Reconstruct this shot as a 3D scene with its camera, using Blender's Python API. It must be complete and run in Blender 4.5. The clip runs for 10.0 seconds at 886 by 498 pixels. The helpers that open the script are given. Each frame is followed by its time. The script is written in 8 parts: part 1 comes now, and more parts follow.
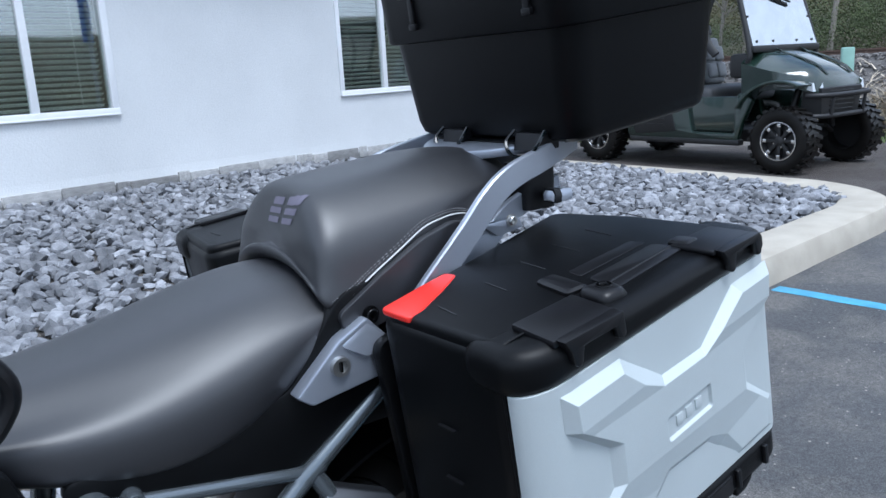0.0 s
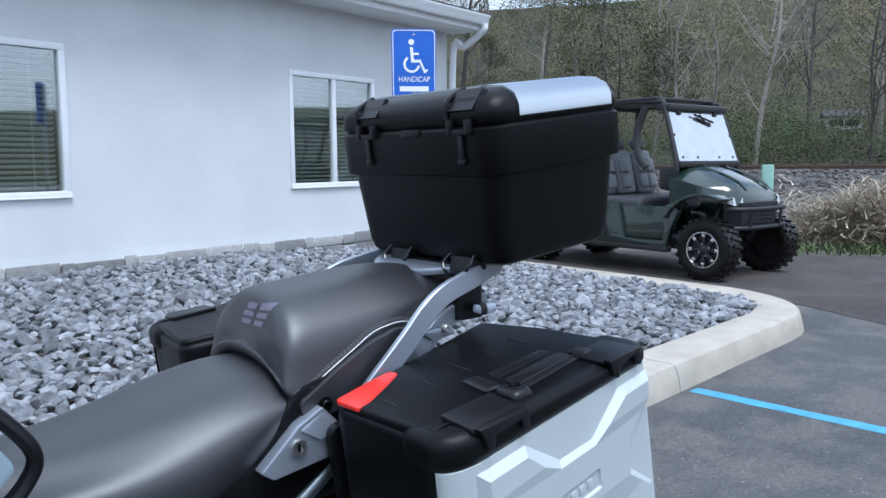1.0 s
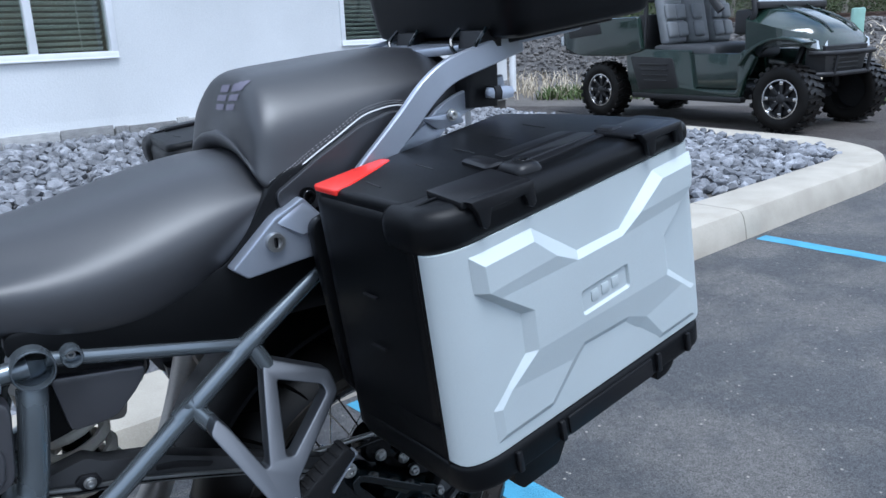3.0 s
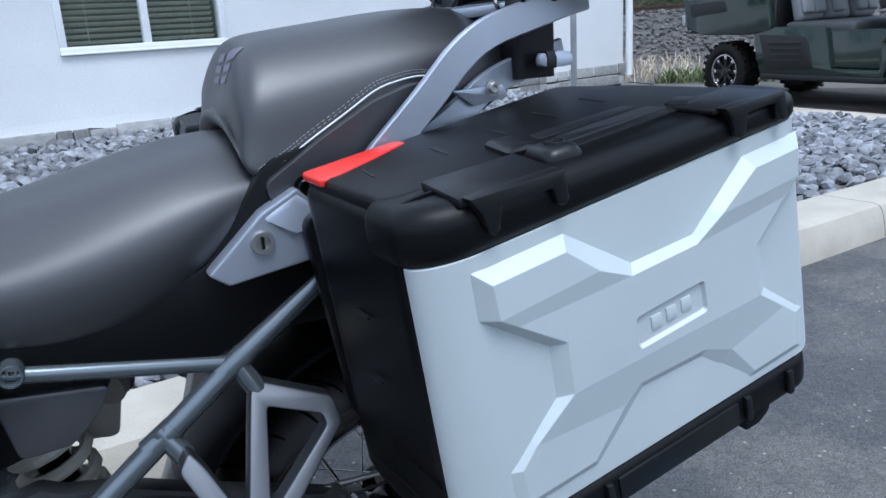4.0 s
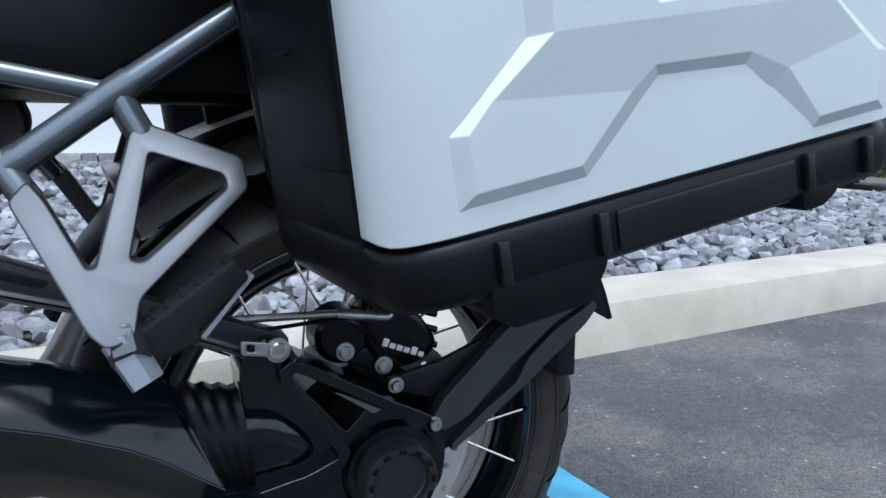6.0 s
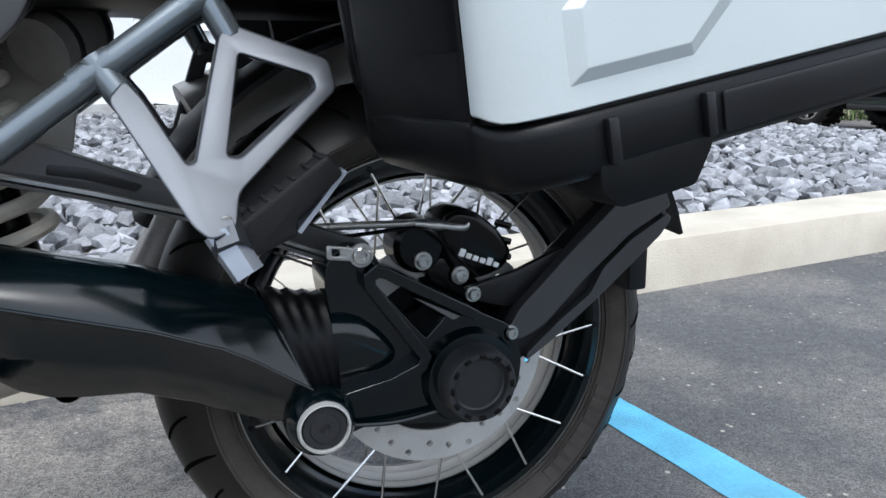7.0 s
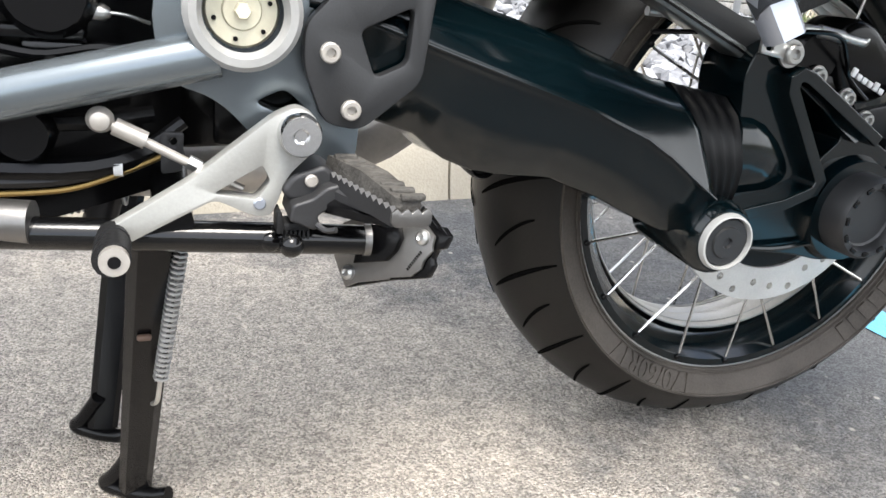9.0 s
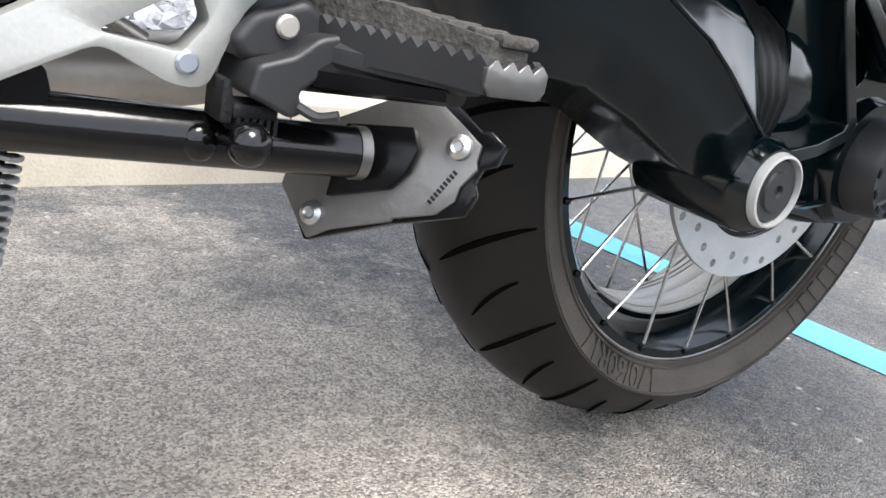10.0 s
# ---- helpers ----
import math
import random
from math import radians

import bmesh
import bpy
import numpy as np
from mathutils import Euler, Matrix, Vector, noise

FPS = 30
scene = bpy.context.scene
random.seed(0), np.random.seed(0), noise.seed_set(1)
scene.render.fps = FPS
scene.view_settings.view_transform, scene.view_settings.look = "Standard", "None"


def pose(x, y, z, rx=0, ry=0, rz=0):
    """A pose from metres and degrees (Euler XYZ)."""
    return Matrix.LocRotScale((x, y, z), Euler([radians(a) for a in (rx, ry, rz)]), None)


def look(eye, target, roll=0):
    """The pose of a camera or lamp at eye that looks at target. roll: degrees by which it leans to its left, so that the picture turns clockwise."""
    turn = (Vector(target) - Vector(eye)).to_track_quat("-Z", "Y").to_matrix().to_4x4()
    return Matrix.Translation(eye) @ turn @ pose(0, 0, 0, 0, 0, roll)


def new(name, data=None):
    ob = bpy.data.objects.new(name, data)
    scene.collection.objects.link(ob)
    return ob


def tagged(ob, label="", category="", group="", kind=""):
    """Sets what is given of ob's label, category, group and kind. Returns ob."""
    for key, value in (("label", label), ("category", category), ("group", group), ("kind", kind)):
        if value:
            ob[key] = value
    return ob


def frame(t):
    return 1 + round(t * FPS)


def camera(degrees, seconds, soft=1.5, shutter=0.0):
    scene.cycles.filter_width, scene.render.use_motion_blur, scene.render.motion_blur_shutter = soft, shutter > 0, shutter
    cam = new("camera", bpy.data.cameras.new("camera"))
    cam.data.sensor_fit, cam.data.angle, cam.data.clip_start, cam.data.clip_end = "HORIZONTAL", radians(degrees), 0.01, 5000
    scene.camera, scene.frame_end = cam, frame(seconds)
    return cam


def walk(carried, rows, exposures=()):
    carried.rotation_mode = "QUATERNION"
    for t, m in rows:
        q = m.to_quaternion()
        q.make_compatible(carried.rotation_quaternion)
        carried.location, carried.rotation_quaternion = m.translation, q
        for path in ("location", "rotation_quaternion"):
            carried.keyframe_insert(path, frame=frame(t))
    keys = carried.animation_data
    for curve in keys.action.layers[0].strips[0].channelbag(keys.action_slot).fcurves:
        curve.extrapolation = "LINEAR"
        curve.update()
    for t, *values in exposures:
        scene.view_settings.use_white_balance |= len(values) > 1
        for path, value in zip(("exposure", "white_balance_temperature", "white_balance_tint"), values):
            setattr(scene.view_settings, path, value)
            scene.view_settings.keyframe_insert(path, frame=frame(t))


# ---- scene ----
EXPOSURES = [(0.0, 0.72, 5500, 8), (3.0, 0.74, 5400, 8), (5.0, 0.66, 5450, 8), (5.7, 0.77, 5550, 8), (7.0, 1.14, 6050, 8), (7.5, 1.42, 6600, 9), (8.0, 1.7, 6800, 9), (8.5, 1.96, 6850, 9), (9.0, 2.07, 6750, 9), (9.5, 1.94, 6500, 9), (10.0, 1.86, 6550, 10)]
cam = camera(59.0, 10.0)
PATH = [
    (0, (-0.624, -1.035, 1.204), (0.476, 0.574, 0.76), -3.3),
    (0.5, (-0.69, -1.104, 1.246), (0.551, 0.431, 0.923), -1.1),
    (1, (-0.76, -1.221, 1.277), (0.487, 0.327, 1.056), -0.4),
    (1.5, (-0.792, -1.308, 1.253), (0.423, 0.261, 1.007), -0.8),
    (2, (-0.768, -1.283, 1.193), (0.433, 0.273, 0.825), -1.6),
    (2.5, (-0.706, -1.199, 1.147), (0.486, 0.335, 0.672), -2.1),
    (3, (-0.583, -1.143, 1.107), (0.486, 0.461, 0.571), -2.3),
    (3.2, (-0.52, -1.129, 1.095), (0.455, 0.527, 0.541), -2.9),
    (4.3, (-0.343, -0.973, 1.022), (0.441, 0.789, 0.495), -3.0),
    (4.5, (-0.315, -0.951, 0.97), (0.47, 0.824, 0.487), -2.0),
    (5, (-0.276, -0.912, 0.856), (0.495, 0.899, 0.5), -0.6),
    (5.5, (-0.26, -0.903, 0.746), (0.507, 0.921, 0.455), 0.2),
    (5.7, (-0.259, -0.903, 0.714), (0.513, 0.918, 0.421), 0.3),
    (6.8, (-0.284, -0.902, 0.639), (0.438, 0.916, 0.222), -0.3),
    (7, (-0.309, -0.898, 0.634), (0.376, 0.931, 0.204), -0.4),
    (7.5, (-0.365, -0.889, 0.629), (0.177, 0.98, 0.166), -0.7),
    (8, (-0.424, -0.893, 0.634), (-0.001, 0.992, 0.118), -0.2),
    (8.5, (-0.513, -0.861, 0.615), (-0.071, 0.995, 0.014), 1.3),
    (9, (-0.637, -0.721, 0.514), (0.038, 1.026, -0.187), 5.9),
    (9.5, (-0.672, -0.548, 0.399), (0.326, 1.044, -0.287), 10.0),
    (10, (-0.663, -0.489, 0.382), (0.501, 1.024, -0.213), 11.1),
]
walk(cam, [(t, look(eye, target, roll)) for t, eye, target, roll in PATH], EXPOSURES)
# ---- world and sun ----
world = bpy.data.worlds.new("world")
scene.world = world
world.use_nodes = True
wn = world.node_tree.nodes
sky = wn.new("ShaderNodeTexSky")
sky.sky_type = "NISHITA"
sky.sun_disc = False
SUN_EL, SUN_AZ = 65.0, 188.0          # degrees; azimuth clockwise from +y
sky.sun_elevation, sky.sun_rotation = radians(SUN_EL), radians(SUN_AZ)
sky.air_density, sky.dust_density, sky.ozone_density = 1.0, 3.0, 1.0
wn["Background"].inputs[1].default_value = 0.135
# broken cloud over the blue
wco = wn.new("ShaderNodeTexCoord")
clouds = wn.new("ShaderNodeTexNoise")
clouds.inputs["Scale"].default_value, clouds.inputs["Detail"].default_value = 2.2, 7
cover = wn.new("ShaderNodeMapRange")
cover.inputs["From Min"].default_value, cover.inputs["From Max"].default_value = 0.36, 0.56
veil = wn.new("ShaderNodeMix")
veil.data_type = "RGBA"
veil.inputs["B"].default_value = (6.0, 6.3, 6.8, 1)
wl = world.node_tree.links.new
wl(wco.outputs["Generated"], clouds.inputs["Vector"])
wl(clouds.outputs["Fac"], cover.inputs["Value"])
wl(cover.outputs[0], veil.inputs["Factor"])
wl(sky.outputs[0], veil.inputs["A"])
wl(veil.outputs["Result"], wn["Background"].inputs[0])
sun = new("sun", bpy.data.lights.new("sun", "SUN"))
sun.data.energy, sun.data.angle, sun.data.color = 1.8, radians(26), (1.0, 0.97, 0.93)
sx, sy = math.sin(radians(SUN_AZ)) * math.cos(radians(SUN_EL)), math.cos(radians(SUN_AZ)) * math.cos(radians(SUN_EL))
sun.matrix_world = look((sx * 30, sy * 30, math.sin(radians(SUN_EL)) * 30), (0, 0, 0))


# ---- materials ----
def mat(name, color, rough=0.5, metal=0.0, var=0.12, scale=6.0, fine=150.0, bump=0.15, dist=0.002, color2=None,
        rough_var=0.1, coat=0.0, per_object=0.0, per_island=0.0, spec=0.5, stain=0.0, stain_color=(0.1, 0.09, 0.08)):
    """Two scales of noise vary colour and roughness, the fine one raises a relief."""
    m = bpy.data.materials.new(name)
    m.use_nodes = True
    t, n = m.node_tree, m.node_tree.nodes
    L = t.links.new
    b = n["Principled BSDF"]
    co = n.new("ShaderNodeTexCoord")
    big = n.new("ShaderNodeTexNoise")
    big.inputs["Scale"].default_value, big.inputs["Detail"].default_value = scale, 5
    small = n.new("ShaderNodeTexNoise")
    small.inputs["Scale"].default_value, small.inputs["Detail"].default_value = fine, 3
    for x in (big, small):
        L(co.outputs["Object"], x.inputs["Vector"])
    mix = n.new("ShaderNodeMix")
    mix.data_type = "RGBA"
    c2 = color2 or tuple(min(1, c * (1 + var)) for c in color)
    c1 = color if color2 else tuple(c * (1 - var) for c in color)
    mix.inputs["A"].default_value, mix.inputs["B"].default_value = (*c1, 1), (*c2, 1)
    add = n.new("ShaderNodeMath")
    add.operation = "MULTIPLY_ADD"
    add.inputs[1].default_value, add.inputs[2].default_value = 0.4, -0.2
    L(small.outputs["Fac"], add.inputs[0])
    ramp = n.new("ShaderNodeMath")
    ramp.operation, ramp.use_clamp = "ADD", True
    L(big.outputs["Fac"], ramp.inputs[0])
    L(add.outputs[0], ramp.inputs[1])
    sharp = n.new("ShaderNodeMapRange")
    sharp.inputs["From Min"].default_value, sharp.inputs["From Max"].default_value = 0.3, 0.7
    L(ramp.outputs[0], sharp.inputs["Value"])
    L(sharp.outputs[0], mix.inputs["Factor"])
    out = mix.outputs["Result"]
    if per_object or per_island:
        source = n.new("ShaderNodeObjectInfo" if per_object else "ShaderNodeNewGeometry")
        amount = per_object or per_island
        hsv = n.new("ShaderNodeHueSaturation")
        rng = n.new("ShaderNodeMapRange")
        rng.inputs["To Min"].default_value, rng.inputs["To Max"].default_value = 1 - amount, 1 + amount
        L(source.outputs["Random" if per_object else "Random Per Island"], rng.inputs["Value"])
        L(rng.outputs[0], hsv.inputs["Value"])
        L(out, hsv.inputs["Color"])
        out = hsv.outputs["Color"]
    if stain:
        st = n.new("ShaderNodeTexNoise")
        st.inputs["Scale"].default_value, st.inputs["Detail"].default_value = scale * 0.35, 8
        L(co.outputs["Object"], st.inputs["Vector"])
        sr = n.new("ShaderNodeMapRange")
        sr.inputs["From Min"].default_value, sr.inputs["From Max"].default_value = 0.5, 0.75
        sr.inputs["To Max"].default_value = stain
        L(st.outputs["Fac"], sr.inputs["Value"])
        sm = n.new("ShaderNodeMix")
        sm.data_type = "RGBA"
        L(sr.outputs[0], sm.inputs["Factor"])
        L(out, sm.inputs["A"])
        sm.inputs["B"].default_value = (*stain_color, 1)
        out = sm.outputs["Result"]
    L(out, b.inputs["Base Color"])
    rr = n.new("ShaderNodeMapRange")
    rr.inputs["To Min"].default_value, rr.inputs["To Max"].default_value = max(0.02, rough - rough_var), min(1, rough + rough_var)
    L(big.outputs["Fac"], rr.inputs["Value"])
    L(rr.outputs[0], b.inputs["Roughness"])
    b.inputs["Metallic"].default_value = metal
    b.inputs["Coat Weight"].default_value = coat
    b.inputs["Coat Roughness"].default_value = 0.08
    b.inputs["Specular IOR Level"].default_value = spec
    if bump:
        bp = n.new("ShaderNodeBump")
        bp.inputs["Strength"].default_value, bp.inputs["Distance"].default_value = bump, dist
        L(small.outputs["Fac"], bp.inputs["Height"])
        L(bp.outputs[0], b.inputs["Normal"])
    return m


def glass_mat(name, color, rough=0.02):
    m = bpy.data.materials.new(name)
    m.use_nodes = True
    b = m.node_tree.nodes["Principled BSDF"]
    b.inputs["Base Color"].default_value = (*color, 1)
    b.inputs["Transmission Weight"].default_value = 1.0
    b.inputs["Roughness"].default_value = rough
    b.inputs["IOR"].default_value = 1.45
    return m


def asphalt_mat(name, dark, light, dust, dust_amount, lit_grit=None):
    """Bound stone chips: cells of their own tone, worn dusty patches, a pitted relief."""
    m = mat(name, dark, 0.88, color2=light, scale=0.8, fine=90, bump=0.0)
    t, n = m.node_tree, m.node_tree.nodes
    L, b = t.links.new, n["Principled BSDF"]
    co = n["Texture Coordinate"]
    base = b.inputs["Base Color"].links[0].from_socket
    chips = n.new("ShaderNodeTexVoronoi")
    chips.inputs["Scale"].default_value = 420
    L(co.outputs["Object"], chips.inputs["Vector"])
    tone = n.new("ShaderNodeSeparateColor")
    L(chips.outputs["Color"], tone.inputs["Color"])
    gain = n.new("ShaderNodeMapRange")
    gain.inputs["To Min"].default_value, gain.inputs["To Max"].default_value = 0.48, 1.52
    L(tone.outputs[0], gain.inputs["Value"])
    hsv = n.new("ShaderNodeHueSaturation")
    mottle = n.new("ShaderNodeTexNoise")
    mottle.inputs["Scale"].default_value, mottle.inputs["Detail"].default_value, mottle.inputs["Roughness"].default_value = 40, 9, 0.82
    L(co.outputs["Object"], mottle.inputs["Vector"])
    swing_ = n.new("ShaderNodeMapRange")
    swing_.inputs["From Min"].default_value, swing_.inputs["From Max"].default_value = 0.3, 0.7
    swing_.inputs["To Min"].default_value, swing_.inputs["To Max"].default_value = 0.62, 1.38
    L(mottle.outputs["Fac"], swing_.inputs["Value"])
    times_ = n.new("ShaderNodeMath")
    times_.operation = "MULTIPLY"
    L(gain.outputs[0], times_.inputs[0])
    L(swing_.outputs[0], times_.inputs[1])
    L(times_.outputs[0], hsv.inputs["Value"])
    patch = n.new("ShaderNodeTexNoise")
    patch.inputs["Scale"].default_value, patch.inputs["Detail"].default_value, patch.inputs["Roughness"].default_value = 1.5, 9, 0.65
    L(co.outputs["Object"], patch.inputs["Vector"])
    pr = n.new("ShaderNodeMapRange")
    pr.inputs["From Min"].default_value, pr.inputs["From Max"].default_value, pr.inputs["To Max"].default_value = 0.46, 0.58, dust_amount
    L(patch.outputs["Fac"], pr.inputs["Value"])
    mix = n.new("ShaderNodeMix")
    mix.data_type = "RGBA"
    mix.inputs["B"].default_value = (*dust, 1)
    L(pr.outputs[0], mix.inputs["Factor"])
    L(base, mix.inputs["A"])
    if lit_grit:
        # pale grit round one spot, lightened further to lift ground the bike shades
        sx_, sy_, reach, pale_tone = lit_grit
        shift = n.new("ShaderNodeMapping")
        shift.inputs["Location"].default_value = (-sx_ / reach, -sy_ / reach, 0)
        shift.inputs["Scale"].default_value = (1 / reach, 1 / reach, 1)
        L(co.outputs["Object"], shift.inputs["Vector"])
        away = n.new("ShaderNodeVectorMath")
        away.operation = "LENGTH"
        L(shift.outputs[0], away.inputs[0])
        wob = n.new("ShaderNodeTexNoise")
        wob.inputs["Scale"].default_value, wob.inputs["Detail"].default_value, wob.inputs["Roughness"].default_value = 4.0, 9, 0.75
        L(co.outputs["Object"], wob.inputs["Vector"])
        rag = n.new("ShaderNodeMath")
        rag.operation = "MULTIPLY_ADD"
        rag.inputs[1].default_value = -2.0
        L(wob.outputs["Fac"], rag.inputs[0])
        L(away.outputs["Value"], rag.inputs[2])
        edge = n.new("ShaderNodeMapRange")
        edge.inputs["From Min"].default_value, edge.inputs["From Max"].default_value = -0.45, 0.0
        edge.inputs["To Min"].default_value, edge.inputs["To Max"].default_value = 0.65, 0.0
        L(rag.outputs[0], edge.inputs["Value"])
        lightened = n.new("ShaderNodeMix")
        lightened.data_type = "RGBA"
        lightened.inputs["B"].default_value = (*pale_tone, 1)
        L(edge.outputs[0], lightened.inputs["Factor"])
        L(mix.outputs["Result"], lightened.inputs["A"])
        mix = lightened
    crumbs = n.new("ShaderNodeTexVoronoi")
    crumbs.inputs["Scale"].default_value = 38
    L(co.outputs["Object"], crumbs.inputs["Vector"])
    cr = n.new("ShaderNodeMapRange")
    cr.inputs["From Min"].default_value, cr.inputs["From Max"].default_value, cr.inputs["To Min"].default_value, cr.inputs["To Max"].default_value = 0.1, 0.2, 0.8, 0.0
    L(crumbs.outputs["Distance"], cr.inputs["Value"])
    ct = n.new("ShaderNodeSeparateColor")
    L(crumbs.outputs["Color"], ct.inputs["Color"])
    few = n.new("ShaderNodeMath")
    few.operation = "GREATER_THAN"
    few.inputs[1].default_value = 0.82
    L(ct.outputs[0], few.inputs[0])
    both = n.new("ShaderNodeMath")
    both.operation = "MULTIPLY"
    L(cr.outputs[0], both.inputs[0])
    L(few.outputs[0], both.inputs[1])
    mix2 = n.new("ShaderNodeMix")
    mix2.data_type = "RGBA"
    mix2.inputs["B"].default_value = (0.5, 0.46, 0.4, 1)
    L(both.outputs[0], mix2.inputs["Factor"])
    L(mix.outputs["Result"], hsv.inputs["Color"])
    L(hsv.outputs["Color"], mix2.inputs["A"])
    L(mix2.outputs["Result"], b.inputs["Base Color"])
    bump = n.new("ShaderNodeBump")
    bump.inputs["Strength"].default_value, bump.inputs["Distance"].default_value = 1.0, 0.004
    L(chips.outputs["Distance"], bump.inputs["Height"])
    bump.invert = True
    L(bump.outputs[0], b.inputs["Normal"])
    return m


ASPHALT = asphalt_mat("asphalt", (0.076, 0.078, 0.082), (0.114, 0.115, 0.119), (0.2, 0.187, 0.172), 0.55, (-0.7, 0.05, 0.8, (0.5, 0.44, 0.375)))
ASPHALT_DRIVE = asphalt_mat("drive asphalt", (0.05, 0.041, 0.038), (0.075, 0.064, 0.058), (0.12, 0.11, 0.1), 0.4)
BLUE_PAINT = mat("blue road paint", (0.08, 0.31, 0.46), 0.7, scale=9, fine=200, bump=0.7, dist=0.004, var=0.2, stain=0.25, stain_color=(0.12, 0.2, 0.25))
CONCRETE = mat("kerb concrete", (0.345, 0.312, 0.256), 0.85, scale=5, fine=180, bump=0.5, dist=0.003, color2=(0.45, 0.413, 0.348), stain=0.35, stain_color=(0.33, 0.3, 0.25))
STUCCO = mat("white stucco", (0.6, 0.61, 0.612), 0.9, scale=1.1, fine=70, bump=0.6, dist=0.004, color2=(0.69, 0.7, 0.702), stain=0.2, stain_color=(0.52, 0.53, 0.53))
FOUNDATION = mat("foundation block", (0.3, 0.295, 0.29), 0.9, scale=6, fine=90, bump=0.8, dist=0.006, color2=(0.45, 0.445, 0.435), per_object=0.45)
GRAVEL = mat("crushed stone", (0.11, 0.115, 0.128), 0.8, scale=14, fine=120, bump=0.5, dist=0.003, color2=(0.275, 0.28, 0.297), per_island=0.45)
SOIL = mat("soil", (0.12, 0.11, 0.1), 0.95, scale=8, fine=90, bump=0.8, dist=0.01)
TRIM_WHITE = mat("white vinyl", (0.78, 0.79, 0.8), 0.45, scale=8, fine=90, bump=0.05, var=0.03)
BLIND = mat("window blind", (0.48, 0.5, 0.46), 0.6, scale=5, var=0.06, bump=0.05)
# near-black puts the shade of unlit rooms into the wall colour
ROOM_SHADE = mat("unlit room shade", (0.05, 0.05, 0.05), 0.9)
ROOF = mat("dark roof shingle", (0.06, 0.06, 0.065), 0.9, scale=5, fine=60, bump=0.6)
SIGN_BLUE = mat("blue sign", (0.02, 0.11, 0.5), 0.35, var=0.05, bump=0.02)
WHITE_PAINT = mat("white paint", (0.8, 0.8, 0.8), 0.4, var=0.03, bump=0.02)
GALVANISED = mat("galvanised steel", (0.4, 0.41, 0.42), 0.45, metal=0.9, bump=0.1)
SEAT = mat("seat vinyl", (0.015, 0.0155, 0.0185), 0.44, scale=5, fine=900, bump=0.35, dist=0.0006, var=0.08, rough_var=0.05, spec=0.9)
PIPING = mat("white piping", (0.6, 0.6, 0.6), 0.5, bump=0.1)
BADGE = mat("grey badge print", (0.13, 0.12, 0.16), 0.5, bump=0.1)
BADGE_THREAD = mat("grey thread", (0.3, 0.3, 0.31), 0.6, bump=0.1)
PLASTIC = mat("black grained plastic", (0.002, 0.0022, 0.0027), 0.4, scale=7, fine=1100, bump=0.35, dist=0.0005, var=0.1, rough_var=0.07, spec=0.19)
PLASTIC_SOFT = mat("black plastic", (0.006, 0.006, 0.007), 0.38, scale=10, fine=600, bump=0.1, dist=0.0004, rough_var=0.08, spec=0.3)
PLASTIC_GREY = mat("grey plastic", (0.017, 0.0175, 0.019), 0.43, scale=9, fine=700, bump=0.2, dist=0.0005, spec=0.45)
FAIRING = mat("mid grey moulded plastic", (0.035, 0.035, 0.04), 0.36, scale=9, fine=700, bump=0.15, dist=0.0005, spec=0.9)
PAD = mat("worn dusty rubber pad", (0.03, 0.028, 0.026), 0.7, scale=60, fine=350, bump=0.8, dist=0.0015, color2=(0.085, 0.08, 0.073), spec=0.2)
ARM_RAIL = mat("dull metallic rail", (0.13, 0.135, 0.135), 0.35, metal=0.7, bump=0.05)
GLOSS_BLACK = mat("gloss black paint", (0.0008, 0.0034, 0.0046), 0.14, scale=12, fine=300, bump=0.0, rough_var=0.05, spec=0.46)
STAND_BLACK = mat("worn black stand paint", (0.0025, 0.0025, 0.0027), 0.14, scale=20, fine=300, bump=0.03, rough_var=0.08, spec=0.4)
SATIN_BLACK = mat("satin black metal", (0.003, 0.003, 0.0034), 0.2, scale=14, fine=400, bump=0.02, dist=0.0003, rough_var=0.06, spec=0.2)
RUBBER = mat("tyre rubber", (0.0048, 0.0047, 0.0047), 0.38, scale=9, fine=500, bump=0.25, dist=0.0006, color2=(0.0095, 0.0087, 0.008), stain=0.25, stain_color=(0.026, 0.021, 0.017), spec=0.25)
SIDEWALL = mat("dusty tyre sidewall", (0.042, 0.037, 0.032), 0.7, scale=14, fine=400, bump=0.3, dist=0.0006, color2=(0.085, 0.074, 0.065), spec=0.2)
RUBBER_PEG = mat("rubber pad", (0.009, 0.009, 0.0095), 0.55, spec=0.2, fine=500, bump=0.3)
ALU_LID = mat("silver lid metal", (0.475, 0.515, 0.52), 0.58, metal=0.25, scale=3, fine=900, bump=0.06, dist=0.0003, var=0.07, rough_var=0.06)
ALU = mat("silver painted metal", (0.38, 0.41, 0.47), 0.36, metal=0.7, scale=10, fine=600, bump=0.1, dist=0.0004, var=0.05)
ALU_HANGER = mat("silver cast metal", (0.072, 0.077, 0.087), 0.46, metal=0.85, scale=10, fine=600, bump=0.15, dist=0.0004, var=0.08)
ALU_CAST = mat("cast aluminium", (0.33, 0.33, 0.315), 0.44, metal=0.5, scale=12, fine=500, bump=0.18, dist=0.0005, var=0.1)
FRAME = mat("grey frame paint", (0.155, 0.177, 0.193), 0.26, metal=0.72, scale=9, fine=900, bump=0.08, dist=0.0003, var=0.06)
CHROME = mat("bright steel", (0.7, 0.7, 0.7), 0.18, metal=1.0, var=0.04, bump=0.03)
DISC_STEEL = mat("ground disc steel", (0.55, 0.545, 0.53), 0.4, metal=0.55, scale=20, fine=400, bump=0.08)
